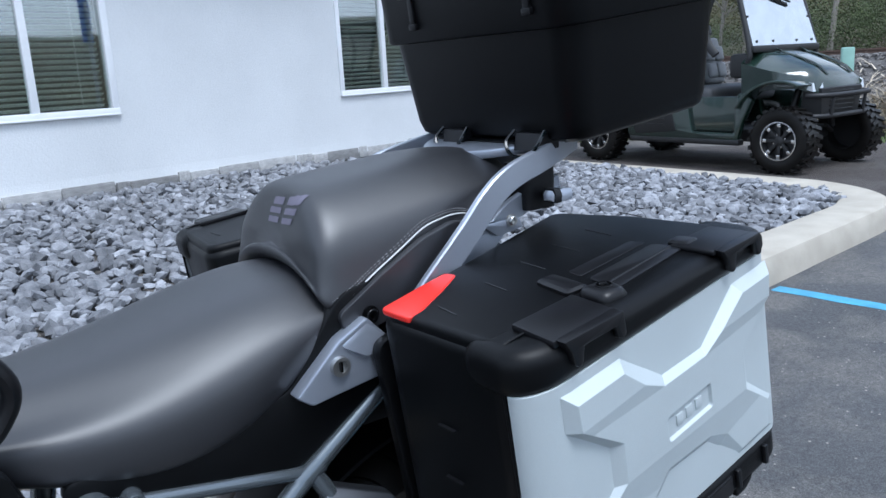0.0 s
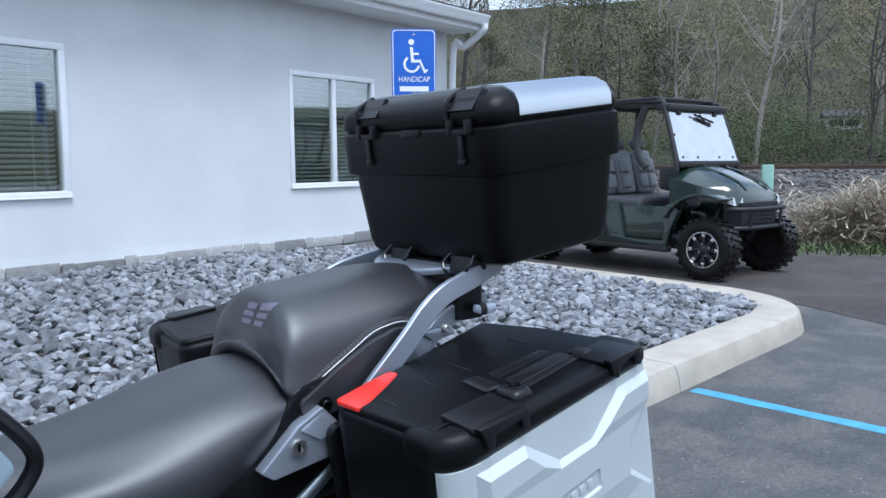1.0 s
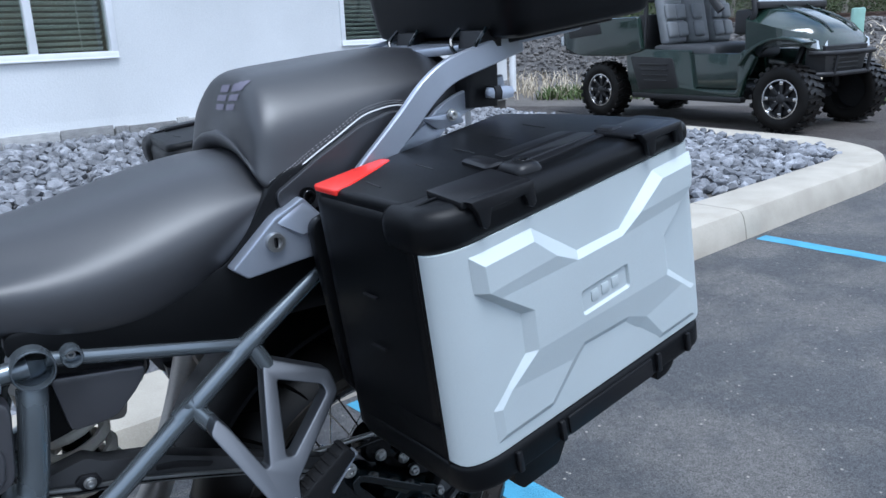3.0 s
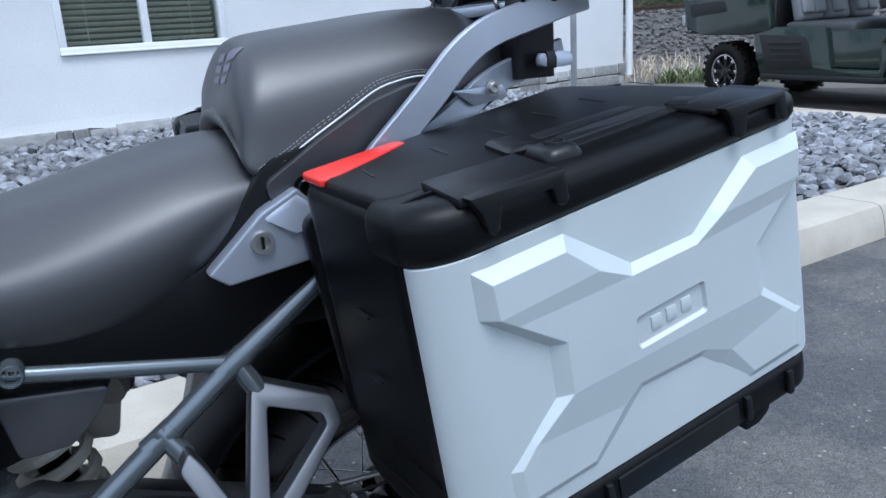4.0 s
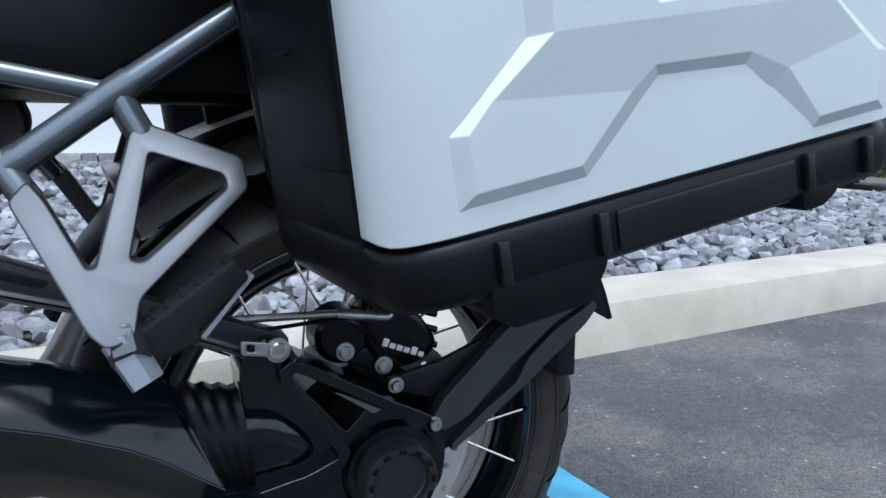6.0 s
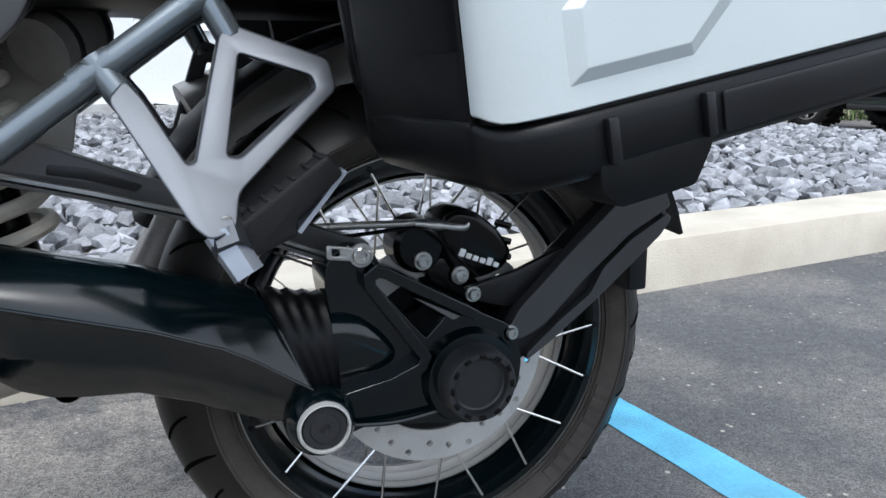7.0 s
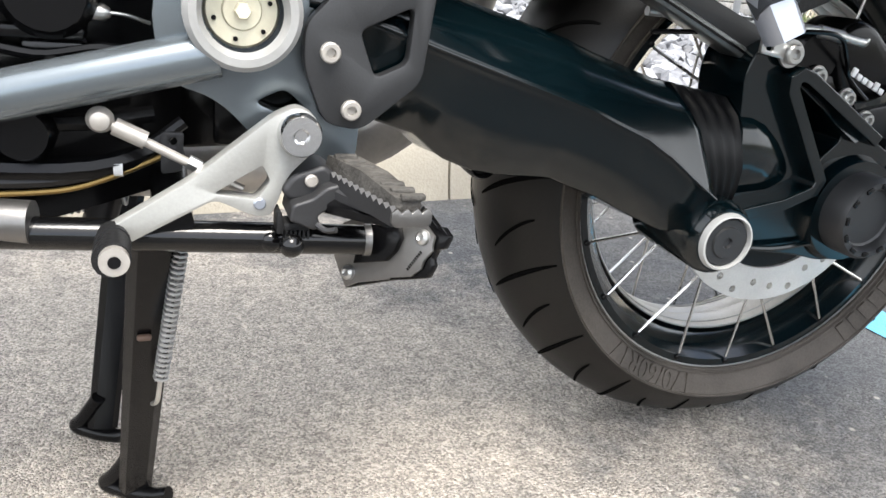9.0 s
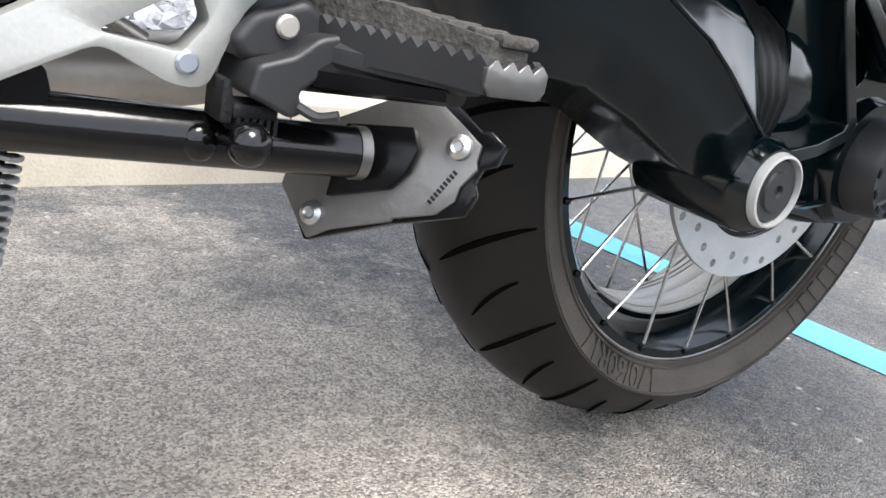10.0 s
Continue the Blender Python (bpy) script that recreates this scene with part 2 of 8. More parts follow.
STEEL = mat("zinc steel bolt", (0.45, 0.45, 0.44), 0.32, metal=0.9, bump=0.1)
BRASS = mat("brass sleeve", (0.16, 0.105, 0.035), 0.35, metal=0.8, bump=0.05)
BRONZE = mat("yellow zinc", (0.62, 0.58, 0.45), 0.42, metal=0.3, bump=0.1)
CAP_WHITE = mat("pale grey cap", (0.25, 0.25, 0.245), 0.45, bump=0.12, var=0.1, scale=30)
RED_LENS = mat("red reflector", (0.75, 0.03, 0.02), 0.25, bump=0.1, fine=900, var=0.05)
SPRING_WHITE = mat("white spring coating", (0.62, 0.58, 0.5), 0.45, scale=20, var=0.12)
STAND_STEEL = mat("brushed stand steel", (0.165, 0.16, 0.155), 0.36, metal=0.85, scale=14)
MUFFLER = mat("brushed silencer", (0.4, 0.375, 0.345), 0.42, metal=0.55, scale=14, stain=0.3)
TANK = mat("grey blue tank paint", (0.32, 0.4, 0.46), 0.25, metal=0.3, coat=0.5, var=0.03, bump=0.02)
UTV_GREEN = mat("dark green vehicle paint", (0.012, 0.026, 0.02), 0.18, coat=0.9, var=0.12, bump=0.03)
UTV_BLACK = mat("black vehicle plastic", (0.015, 0.015, 0.016), 0.5, fine=300, bump=0.2)
UTV_SEAT = mat("grey vehicle seat", (0.21, 0.22, 0.23), 0.6, fine=400, bump=0.2)
UTV_SEAT_DARK = mat("dark vehicle seat", (0.06, 0.062, 0.066), 0.6, fine=400, bump=0.2)
LENS = mat("headlamp lens", (0.5, 0.53, 0.56), 0.12, metal=0.3, coat=0.5, bump=0.02)
WINDSHIELD = mat("glossy windscreen", (0.5, 0.53, 0.56), 0.08, metal=0.75, var=0.06, bump=0.02)
BALLAST = mat("railway ballast", (0.07, 0.066, 0.064), 0.95, scale=3, fine=18, bump=1.0, dist=0.05, color2=(0.15, 0.14, 0.132), per_island=0.45)
RAIL = mat("rusty rail", (0.1, 0.065, 0.05), 0.6, metal=0.4)
SLEEPER = mat("old sleeper timber", (0.06, 0.05, 0.045), 0.9)
HILL = mat("leaf litter hillside", (0.022, 0.026, 0.012), 0.95, scale=0.25, fine=3, bump=1.0, dist=0.3, color2=(0.07, 0.06, 0.03))
BARK = mat("pale bark", (0.16, 0.145, 0.125), 0.9, scale=9, fine=60, bump=0.6, per_object=0.75)
LEAF = mat("autumn leaves", (0.028, 0.034, 0.012), 0.75, scale=0.35, fine=2.5, bump=0.0, color2=(0.11, 0.1, 0.035), per_island=0.08)
SHRUB = mat("dark green shrub leaves", (0.016, 0.03, 0.01), 0.75, scale=0.5, fine=3, bump=0.0, color2=(0.075, 0.1, 0.03), per_island=0.1)
ALU_TOP = mat("brushed silver panel", (0.5, 0.53, 0.56), 0.3, metal=0.85, scale=3, fine=700, bump=0.08, dist=0.0003, var=0.04)
SHIELD = mat("grey heat shield", (0.46, 0.44, 0.4), 0.5, metal=0.2, scale=14, fine=300, bump=0.1, stain=0.5)
TWIG = mat("brown twigs", (0.05, 0.038, 0.03), 0.9, scale=0.6, color2=(0.11, 0.085, 0.065), per_island=0.2)
STRAW = mat("dead grass", (0.34, 0.29, 0.21), 0.85, scale=2, color2=(0.52, 0.45, 0.35), per_island=0.45)
GRASS = mat("green grass", (0.06, 0.1, 0.03), 0.8, scale=2, color2=(0.11, 0.15, 0.05), per_island=0.35)
POST_GREEN = mat("pale green marker", (0.25, 0.42, 0.36), 0.6)
WINDOW_GLASS = glass_mat("window glass", (0.72, 0.84, 0.82))
WINDOW_GLASS.node_tree.nodes["Principled BSDF"].inputs["IOR"].default_value = 2.5
GUARD_GREY = mat("dark grey moulded plastic", (0.03, 0.03, 0.031), 0.4, scale=9, fine=900, bump=0.25, dist=0.0004, rough_var=0.06, spec=0.6)
RIM_BED = mat("pale beige rim bed", (0.42, 0.395, 0.36), 0.42, metal=0.25, scale=9, fine=300, bump=0.05, color2=(0.56, 0.53, 0.485))
# the haze of distance is put into these paler leaf tones
FAR_LEAF = mat("far foliage paled for haze", (0.08, 0.085, 0.045), 0.85, scale=0.12, fine=1.2, bump=0.0, color2=(0.23, 0.2, 0.09), per_island=0.06)


# ---- building helpers ----
def thing(name, label, category, loc=(0, 0, 0), group="", kind="", turn=0.0):
    ob = new(name)
    ob.empty_display_size = 0.1
    ob.matrix_world = pose(*loc, 0, 0, turn)
    return tagged(ob, label, category, group, kind)


def finish(name, bm, material, smooth=40.0):
    me = bpy.data.meshes.new(name)
    bmesh.ops.recalc_face_normals(bm, faces=bm.faces)
    bm.to_mesh(me)
    bm.free()
    me.materials.append(material)
    if smooth:
        me.polygons.foreach_set("use_smooth", [True] * len(me.polygons))
        me.set_sharp_from_angle(angle=radians(smooth))
    return me


def part(name, bm, material, parent, label="", smooth=40.0, subdiv=0, local=False, even=False):
    """Links a bmesh, given in world metres (or in the parent's own), as one mesh under a thing or a part."""
    ob = new(name, finish(name, bm, material, smooth))
    ob.parent = parent
    if not local:
        up, chain = parent, Matrix()
        while up:
            chain = up.matrix_basis @ chain
            up = up.parent
        ob.data.transform(chain.inverted())
    if subdiv:
        mod = ob.modifiers.new("round", "SUBSURF")
        mod.levels = mod.render_levels = subdiv
    if even:
        ob.modifiers.new("even", "WEIGHTED_NORMAL").keep_sharp = True
    return tagged(ob, label)


def solo(name, bm, material, label, category, kind="", group="", smooth=40.0):
    return tagged(new(name, finish(name, bm, material, smooth)), label, category, group, kind)


def bevel(bm, width, segments=2, angle=30):
    if width:
        edges = [e for e in bm.edges if len(e.link_faces) == 2 and e.calc_face_angle(0) > radians(angle)]
        bmesh.ops.bevel(bm, geom=edges, offset=width, segments=segments, profile=0.5, affect="EDGES", clamp_overlap=True)
    return bm


def box(x0, x1, y0, y1, z0, z1, width=0.0, m=None, segments=2):
    bm = bmesh.new()
    bmesh.ops.create_cube(bm, size=1)
    bmesh.ops.transform(bm, matrix=Matrix.Translation(((x0 + x1) / 2, (y0 + y1) / 2, (z0 + z1) / 2)) @ Matrix.Diagonal((x1 - x0, y1 - y0, z1 - z0, 1)), verts=bm.verts)
    bevel(bm, width, segments)
    if m:
        bm.transform(m)
    return bm


def plate(outer, y0, y1, holes=(), width=0.0, m=None, segments=2):
    """A plate with its outline in x and z, from y0 to y1; holes are outlines too."""
    bm = bmesh.new()
    for ring in (outer, *holes):
        vs = [bm.verts.new((x, y0, z)) for x, z in ring]
        for a, b in zip(vs, vs[1:] + vs[:1]):
            bm.edges.new((a, b))
    bmesh.ops.triangle_fill(bm, use_beauty=True, use_dissolve=True, edges=bm.edges[:])
    made = bmesh.ops.extrude_face_region(bm, geom=bm.faces[:])
    bmesh.ops.translate(bm, vec=(0, y1 - y0, 0), verts=[v for v in made["geom"] if isinstance(v, bmesh.types.BMVert)])
    bmesh.ops.recalc_face_normals(bm, faces=bm.faces)
    bevel(bm, width, segments)
    if m:
        bm.transform(m)
    return bm


def smooth_path(points, steps=6, closed=False):
    """Catmull-Rom through the points."""
    p = [Vector(q) for q in points]
    n = len(p)
    if n < 3:
        return p
    out = []
    for i in range(n if closed else n - 1):
        a, b, c, d = (p[(i + k) % n] if closed else p[min(max(i + k, 0), n - 1)] for k in (-1, 0, 1, 2))
        for s in range(steps):
            t = s / steps
            out.append(0.5 * (2 * b + (c - a) * t + (2 * a - 5 * b + 4 * c - d) * t * t + (3 * b - a - 3 * c + d) * t ** 3))
    return out if closed else out + [p[-1]]


def tube(points, radius, sides=12, steps=6, straight=False, bm=None, flat=None, closed=False, cap=True):
    """A round bar along points; radius may be one number or one for each end; flat=(a, b) gives an oval section."""
    bm = bm or bmesh.new()
    path = [Vector(q) for q in points] if straight else smooth_path(points, steps, closed)
    n = len(path)
    rings, side = [], None
    for i, q in enumerate(path):
        ahead = (path[(i + 1) % n] - path[i - 1]) if closed else (path[min(i + 1, n - 1)] - path[max(i - 1, 0)])
        ahead.normalize()
        if side is None:
            side = ahead.cross(Vector((0, 0, 1)))
            if side.length < 0.1:
                side = ahead.cross(Vector((0, 1, 0)))
        side = (side - ahead * side.dot(ahead)).normalized()
        up = side.cross(ahead)
        r = radius if isinstance(radius, (int, float)) else radius[0] + (radius[-1] - radius[0]) * i / (n - 1)
        a, b = flat or (1, 1)
        rings.append([bm.verts.new(q + side * (r * a * math.cos(k * math.tau / sides)) + up * (r * b * math.sin(k * math.tau / sides))) for k in range(sides)])
    for i in range(n if closed else n - 1):
        u, v = rings[i], rings[(i + 1) % n]
        for k in range(sides):
            bm.faces.new((u[k], u[(k + 1) % sides], v[(k + 1) % sides], v[k]))
    if cap and not closed:
        bm.faces.new(rings[0])
        bm.faces.new(rings[-1])
    return bm


def lathe(profile, center, axis="y", sides=32, closed=False, bm=None, start=0.0, sweep=math.tau, caps=False):
    """Turns a profile of (radius, along) round an axis through center."""
    bm = bm or bmesh.new()
    c, full = Vector(center), abs(sweep - math.tau) < 1e-6
    count = sides if full else sides + 1
    rings = []
    for k in range(count):
        a = start + sweep * k / sides
        ring = []
        for r, h in profile:
            u, v = r * math.cos(a), r * math.sin(a)
            ring.append(bm.verts.new(c + Vector({"y": (u, h, v), "z": (u, v, h), "x": (h, u, v)}[axis])))
        rings.append(ring)
    n = len(profile)
    for k in range(sides):
        p, q = rings[k], rings[(k + 1) % count]
        for i in range(n if closed else n - 1):
            j = (i + 1) % n
            vs = []
            for v in (p[i], p[j], q[j], q[i]):
                if v not in vs:
                    vs.append(v)
            bm.faces.new(vs)
    if not closed:
        bmesh.ops.remove_doubles(bm, verts=bm.verts[:], dist=1e-6)
        if full and caps:
            for i in (0, -1):
                if profile[i][0] > 1e-5:
                    loop = [r[i] for r in rings]
                    if all(v.is_valid for v in loop):
                        bm.faces.new(loop)
    return bm


def disc(center, r, y0, y1, axis="y", sides=28, width=0.001):
    """A short cylinder with softened rims."""
    w = min(width, r * 0.4, abs(y1 - y0) * 0.4)
    s = 1 if y1 > y0 else -1
    return lathe([(0, y0), (r - w, y0), (r, y0 + s * w), (r, y1 - s * w), (r - w, y1), (0, y1)], (center[0], 0 if axis == "y" else center[1], center[2]) if axis == "y" else center, axis, sides)


def loft(sections, bm=None, cap=True, close_ring=True):
    """Skins sections, each a ring of points with the same count."""
    bm = bm or bmesh.new()
    rings = [[bm.verts.new(q) for q in ring] for ring in sections]
    n = len(rings[0])
    for u, v in zip(rings, rings[1:]):
        for k in range(n if close_ring else n - 1):
            bm.faces.new((u[k], u[(k + 1) % n], v[(k + 1) % n], v[k]))
    if cap:
        bm.faces.new(rings[0])
        bm.faces.new(rings[-1])
    return bm


def merged(*parts):
    bm = bmesh.new()
    for p in parts:
        me = bpy.data.meshes.new("tmp")
        p.to_mesh(me)
        p.free()
        bm.from_mesh(me)
        bpy.data.meshes.remove(me)
    return bm


def bolt(center, r, parent, material=None, name="bolt", depth=0.006, side=-1):
    """A socket-head bolt that faces to the side of y."""
    x, y, z = center
    prof = [(0, side * depth * 0.4), (r * 0.45, side * depth * 0.4), (r * 0.5, side * depth), (r * 0.85, side * depth), (r, side * depth * 0.8), (r, 0), (r * 1.35, 0), (r * 1.35, -side * 0.003), (0, -side * 0.003)]
    return part(name, lathe(prof, (x, y, z), "y", 16), material or STEEL, parent)


def band(points, width):
    """Outline in x and z of a band of one width along points."""
    p = [Vector(q) for q in points]
    left, right = [], []
    for i, q in enumerate(p):
        a = (q - p[i - 1]).normalized() if i else (p[1] - q).normalized()
        b = (p[i + 1] - q).normalized() if i < len(p) - 1 else a
        n = Vector((-a.y - b.y, a.x + b.x)).normalized()
        w = width / 2 / max(0.35, n.dot(Vector((-a.y, a.x))))
        left.append(tuple(q + n * w))
        right.append(tuple(q - n * w))
    return left + right[::-1]


def rounded(points, r, n=4):
    """Rounds the corners of a closed outline in x and z."""
    out, k = [], len(points)
    for i in range(k):
        a, b, c = (Vector(points[(i + d) % k]) for d in (-1, 0, 1))
        u, v = (a - b), (c - b)
        q = min(r, u.length * 0.45, v.length * 0.45)
        s, e = b + u.normalized() * q, b + v.normalized() * q
        for j in range(n + 1):
            t = j / n
            p = s * (1 - t) ** 2 + b * 2 * t * (1 - t) + e * t * t
            out.append((p.x, p.y))
    return out


# ---- ground, kerb, gravel bed ----
def sheet(points, z, nx=1):
    bm = bmesh.new()
    bm.faces.new([bm.verts.new((x, y, z)) for x, y in points])
    return bm


def strip(left, right, z):
    bm = bmesh.new()
    a, b = [bm.verts.new((*p, z)) for p in left], [bm.verts.new((*p, z)) for p in right]
    for i in range(len(a) - 1):
        bm.faces.new((a[i], a[i + 1], b[i + 1], b[i]))
    return bm


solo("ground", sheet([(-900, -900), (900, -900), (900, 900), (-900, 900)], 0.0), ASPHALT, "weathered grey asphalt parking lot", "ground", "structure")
solo("road", sheet([(5.35, 0.6), (5.95, 2.05), (5.9, 5.0), (5.6, 14), (40, 14), (40, -30), (-6, -30)][:5] + [(30, -12), (7.5, -12)], 0.004), ASPHALT_DRIVE, "darker brown asphalt driveway beyond the kerb", "road", "structure")


def kerb_line(off):
    """The kerb's outer foot, shifted inwards by off."""
    c, s = math.cos(radians(7.6)), math.sin(radians(7.6))
    p = []
    for u in np.linspace(-7, 4.78, 24):
        p.append((u * c - s * off - 0.11, 0.84 + u * s + c * off))
    cx, cy, r = p[-1][0] + s * off - s * 1.15, p[-1][1] - c * off + c * 1.15, 1.15 - off
    for a in np.linspace(-82.4 + 6, 4, 16):
        p.append((cx + r * math.cos(radians(a)), cy + r * math.sin(radians(a))))
    for v in (0.6, 1.4, 2.4, 3.6, 5.0):
        p.append((p[39][0] - 0.02 * v, p[39][1] + v))
    return p


KERB_TOP = 0.15
KERB_PROFILE = ((0.0, -0.02), (0.012, 0.05), (0.03, KERB_TOP - 0.035), (0.045, KERB_TOP - 0.008), (0.075, KERB_TOP), (0.33, KERB_TOP), (0.36, KERB_TOP - 0.015), (0.365, -0.02))
KERB = thing("kerb", "pale concrete kerb that rounds the gravel bed", "kerb", kind="structure")
KERB_LINES = [(z, kerb_line(off)) for off, z in KERB_PROFILE]


def along_kerb(line, f):
    i = min(int(f), len(line) - 2)
    t = f - i
    return tuple(line[i][k] * (1 - t) + line[i + 1][k] * t for k in (0, 1))


joints = [0.0, 7.9, 13.84, 19.62, 30.0, 39.0, 44.0]
rng = random.Random(12)
for f0, f1 in zip(joints, joints[1:]):
    steps = [f0 + 0.006] + [k / 2 for k in range(int(f0 * 2) + 1, int(f1 * 2 - 0.01) + 1) if k / 2 > f0 + 0.05] + [f1 - 0.006]
    bm = bmesh.new()
    rows = []
    for z, line in KERB_LINES:
        rows.append([])
        for f in steps:
            x, y = along_kerb(line, f)
            j = 0.006 * noise.noise((x * 5, y * 5, z * 9)) if z < KERB_TOP - 0.01 else 0.0
            rows[-1].append(bm.verts.new((x + j, y - j, z + (0.003 * noise.noise((x * 3, y * 3, 1)) if z > 0 else 0))))
    for a, b in zip(rows, rows[1:]):
        for i in range(len(a) - 1):
            bm.faces.new((a[i], a[i + 1], b[i + 1], b[i]))
    for k in (0, -1):
        bm.faces.new([r[k] for r in rows])
    part("kerb_stone", bm, CONCRETE, KERB)
inner, outer = kerb_line(0.329), kerb_line(0.074)

# ---- wall of the building ----
WALL_TURN = 13.0
WX, WY, WZ = 0.36, 5.80, 0.35
wc, ws = math.cos(radians(WALL_TURN)), math.sin(radians(WALL_TURN))
WALL_M = pose(WX, WY, 0, 0, 0, WALL_TURN)      # x along the wall, -y out towards the bike


def gravel_height(x, y):
    along = -(x - WX) * ws + (y - WY) * wc
    front = 0.84 + 0.133 * x + 0.35
    d = WY + (x - WX) * math.tan(radians(WALL_TURN))
    t = min(1, max(0, (y - front) / max(0.5, d - front)))
    fade = 1 - min(1, max(0, (x - 2.5) / 3.0))
    return 0.11 + (WZ - 0.11) * t * (0.25 + 0.75 * fade)


soil = bmesh.new()
grid = {}
for i in range(33):
    for j in range(19):
        x = -7 + i * 0.4
        lo, hi = 0.84 + 0.133 * (x + 0.1) + 0.3, WY + (x - WX) * math.tan(radians(WALL_TURN)) + 0.3
        y = lo + (hi - lo) * j / 18
        grid[i, j] = soil.verts.new((x, y, gravel_height(x, y) - 0.03))
for i in range(32):
    for j in range(18):
        q = [grid[i, j], grid[i + 1, j], grid[i + 1, j + 1], grid[i, j + 1]]
        if -7 + i * 0.4 < 5.1:
            soil.faces.new(q)
solo("gravel_base", soil, SOIL, "dark soil under the crushed stone", "ground", "structure")


def inside_bed(x, y):
    for k in range(len(inner) - 1):
        (x0, y0), (x1, y1) = inner[k], inner[k + 1]
        if (x1 - x0) * (y - y0) - (y1 - y0) * (x - x0) < 0.02 * math.hypot(x1 - x0, y1 - y0) and min(x0, x1) - 0.02 <= x <= max(x0, x1) + 0.02 and k < 24:
            return False
    if x > inner[23][0] and y < inner[39][1]:
        mx, my = (inner[23][0] - 0.1, inner[39][1])
        return math.hypot(x - mx, y - my) < 0.86 and x < inner[39][0]
    if y >= inner[39][1]:
        return x < inner[39][0] - 0.03 * (y - inner[39][1]) - 0.02
    return -(x - WX) * ws + (y - WY) * wc < -0.03


def stones(count_step, seed):
    """Crushed stones, jittered on a grid: one joined mesh."""
    rng = np.random.default_rng(seed)
    ico = bmesh.new()
    bmesh.ops.create_icosphere(ico, subdivisions=1, radius=1)
    base = np.array([v.co[:] for v in ico.verts])
    tris = np.array([[v.index for v in f.verts] for f in ico.faces])
    ico.free()
    verts, faces, n = [], [], 0
    x = -4.2
    while x < 5.7:
        y = 0.9
        while y < 7.0:
            px_, py_ = x + rng.uniform(-0.6, 0.6) * count_step, y + rng.uniform(-0.6, 0.6) * count_step
            if inside_bed(px_, py_) and -(px_ - WX) * ws + (py_ - WY) * wc < -0.02:
                r = count_step * rng.uniform(0.5, 0.95) * (1.25 if rng.random() < 0.15 else 1)
                shape = base * (1 + rng.uniform(-0.32, 0.32, (len(base), 1))) * np.array([1, rng.uniform(0.6, 0.95), rng.uniform(0.4, 0.75)]) * r
                turn = Euler((rng.uniform(-0.7, 0.7), rng.uniform(-0.7, 0.7), rng.uniform(0, 6.3))).to_matrix()
                shape = shape @ np.array(turn).T + (px_, py_, gravel_height(px_, py_) + rng.uniform(-0.012, 0.028))
                verts.append(shape)
                faces.append(tris + n)
                n += len(base)
            y += count_step
        x += count_step
    v, f = np.concatenate(verts), np.concatenate(faces)
    me = bpy.data.meshes.new("gravel")
    me.from_pydata(v.tolist(), [], f.tolist())
    me.materials.append(GRAVEL)
    return tagged(new("gravel", me), "bed of loose blue-grey crushed stone", "gravel", kind="stuff")


stones(0.062, 3)

# blue bay lines, cracked at their edges
def bay_line(x0, y0, length, width):
    a = radians(WALL_TURN - 6.6)
    ux, uy, vx, vy = math.sin(a), -math.cos(a), math.cos(a), math.sin(a)
    rng = random.Random(5)
    left, right = [], []
    for i in range(41):
        s = length * i / 40
        j, k = rng.uniform(-0.004, 0.004), rng.uniform(-0.004, 0.004)
        left.append((x0 + ux * s + vx * j, y0 + uy * s + vy * j))
        right.append((x0 + ux * s + vx * (width + k), y0 + uy * s + vy * (width + k)))
    return strip(left, right, 0.002)


for x0, y0 in ((2.95, 1.22), (0.38, 0.88)):
    solo("bay_line", bay_line(x0, y0, 4.5, 0.1), BLUE_PAINT, "light blue painted parking bay line", "marking", "structure", "parking bay lines")

# wall with two openings
W0, W1, W_TOP = -9.0, 5.83, 3.0
OPENINGS = [(-0.71, 0.62, 1.0, 2.275), (3.04, 4.38, 1.0, 2.275)]   # along, along, sill, head


def wall_panel(x0, x1, z0, z1):
    return box(x0, x1, 0, 0.2, z0, z1)


def wall_mesh():
    edges = [W0] + [v for o in OPENINGS for v in o[:2]] + [W1]
    bits = []
    for a, b in zip(edges[0::2], edges[1::2]):
        bits.append(wall_panel(a, b, 0.45, W_TOP))
    for a, b, s, h in OPENINGS:
        bits += [wall_panel(a, b, 0.45, s), wall_panel(a, b, h, W_TOP)]
    bm = merged(*bits)
    bmesh.ops.remove_doubles(bm, verts=bm.verts[:], dist=1e-4)
    bm.transform(WALL_M)
    return bm


solo("wall_front", wall_mesh(), STUCCO, "white rendered wall of a low building", "wall", "structure", smooth=0)
solo("wall_side", box(W1 - 0.2, W1, 0.2, 9, 0.2, W_TOP, m=WALL_M), STUCCO, "white rendered side wall", "wall", "structure", smooth=0)
solo("wall_back", box(W0, W1 - 0.2, 3.2, 3.3, 0.0, W_TOP, m=WALL_M), ROOM_SHADE, "inner wall behind the windows, painted dark as an unlit room", "wall", "structure", smooth=0)
solo("wall_far", box(W0 - 0.2, W0, 0, 9, 0.2, W_TOP, m=WALL_M), STUCCO, "white rendered far wall", "wall", "structure", smooth=0)
solo("ceiling", box(W0, W1, 0.2, 9, W_TOP - 0.1, W_TOP, m=WALL_M), ROOM_SHADE, "ceiling inside the building", "ceiling", "structure", smooth=0)

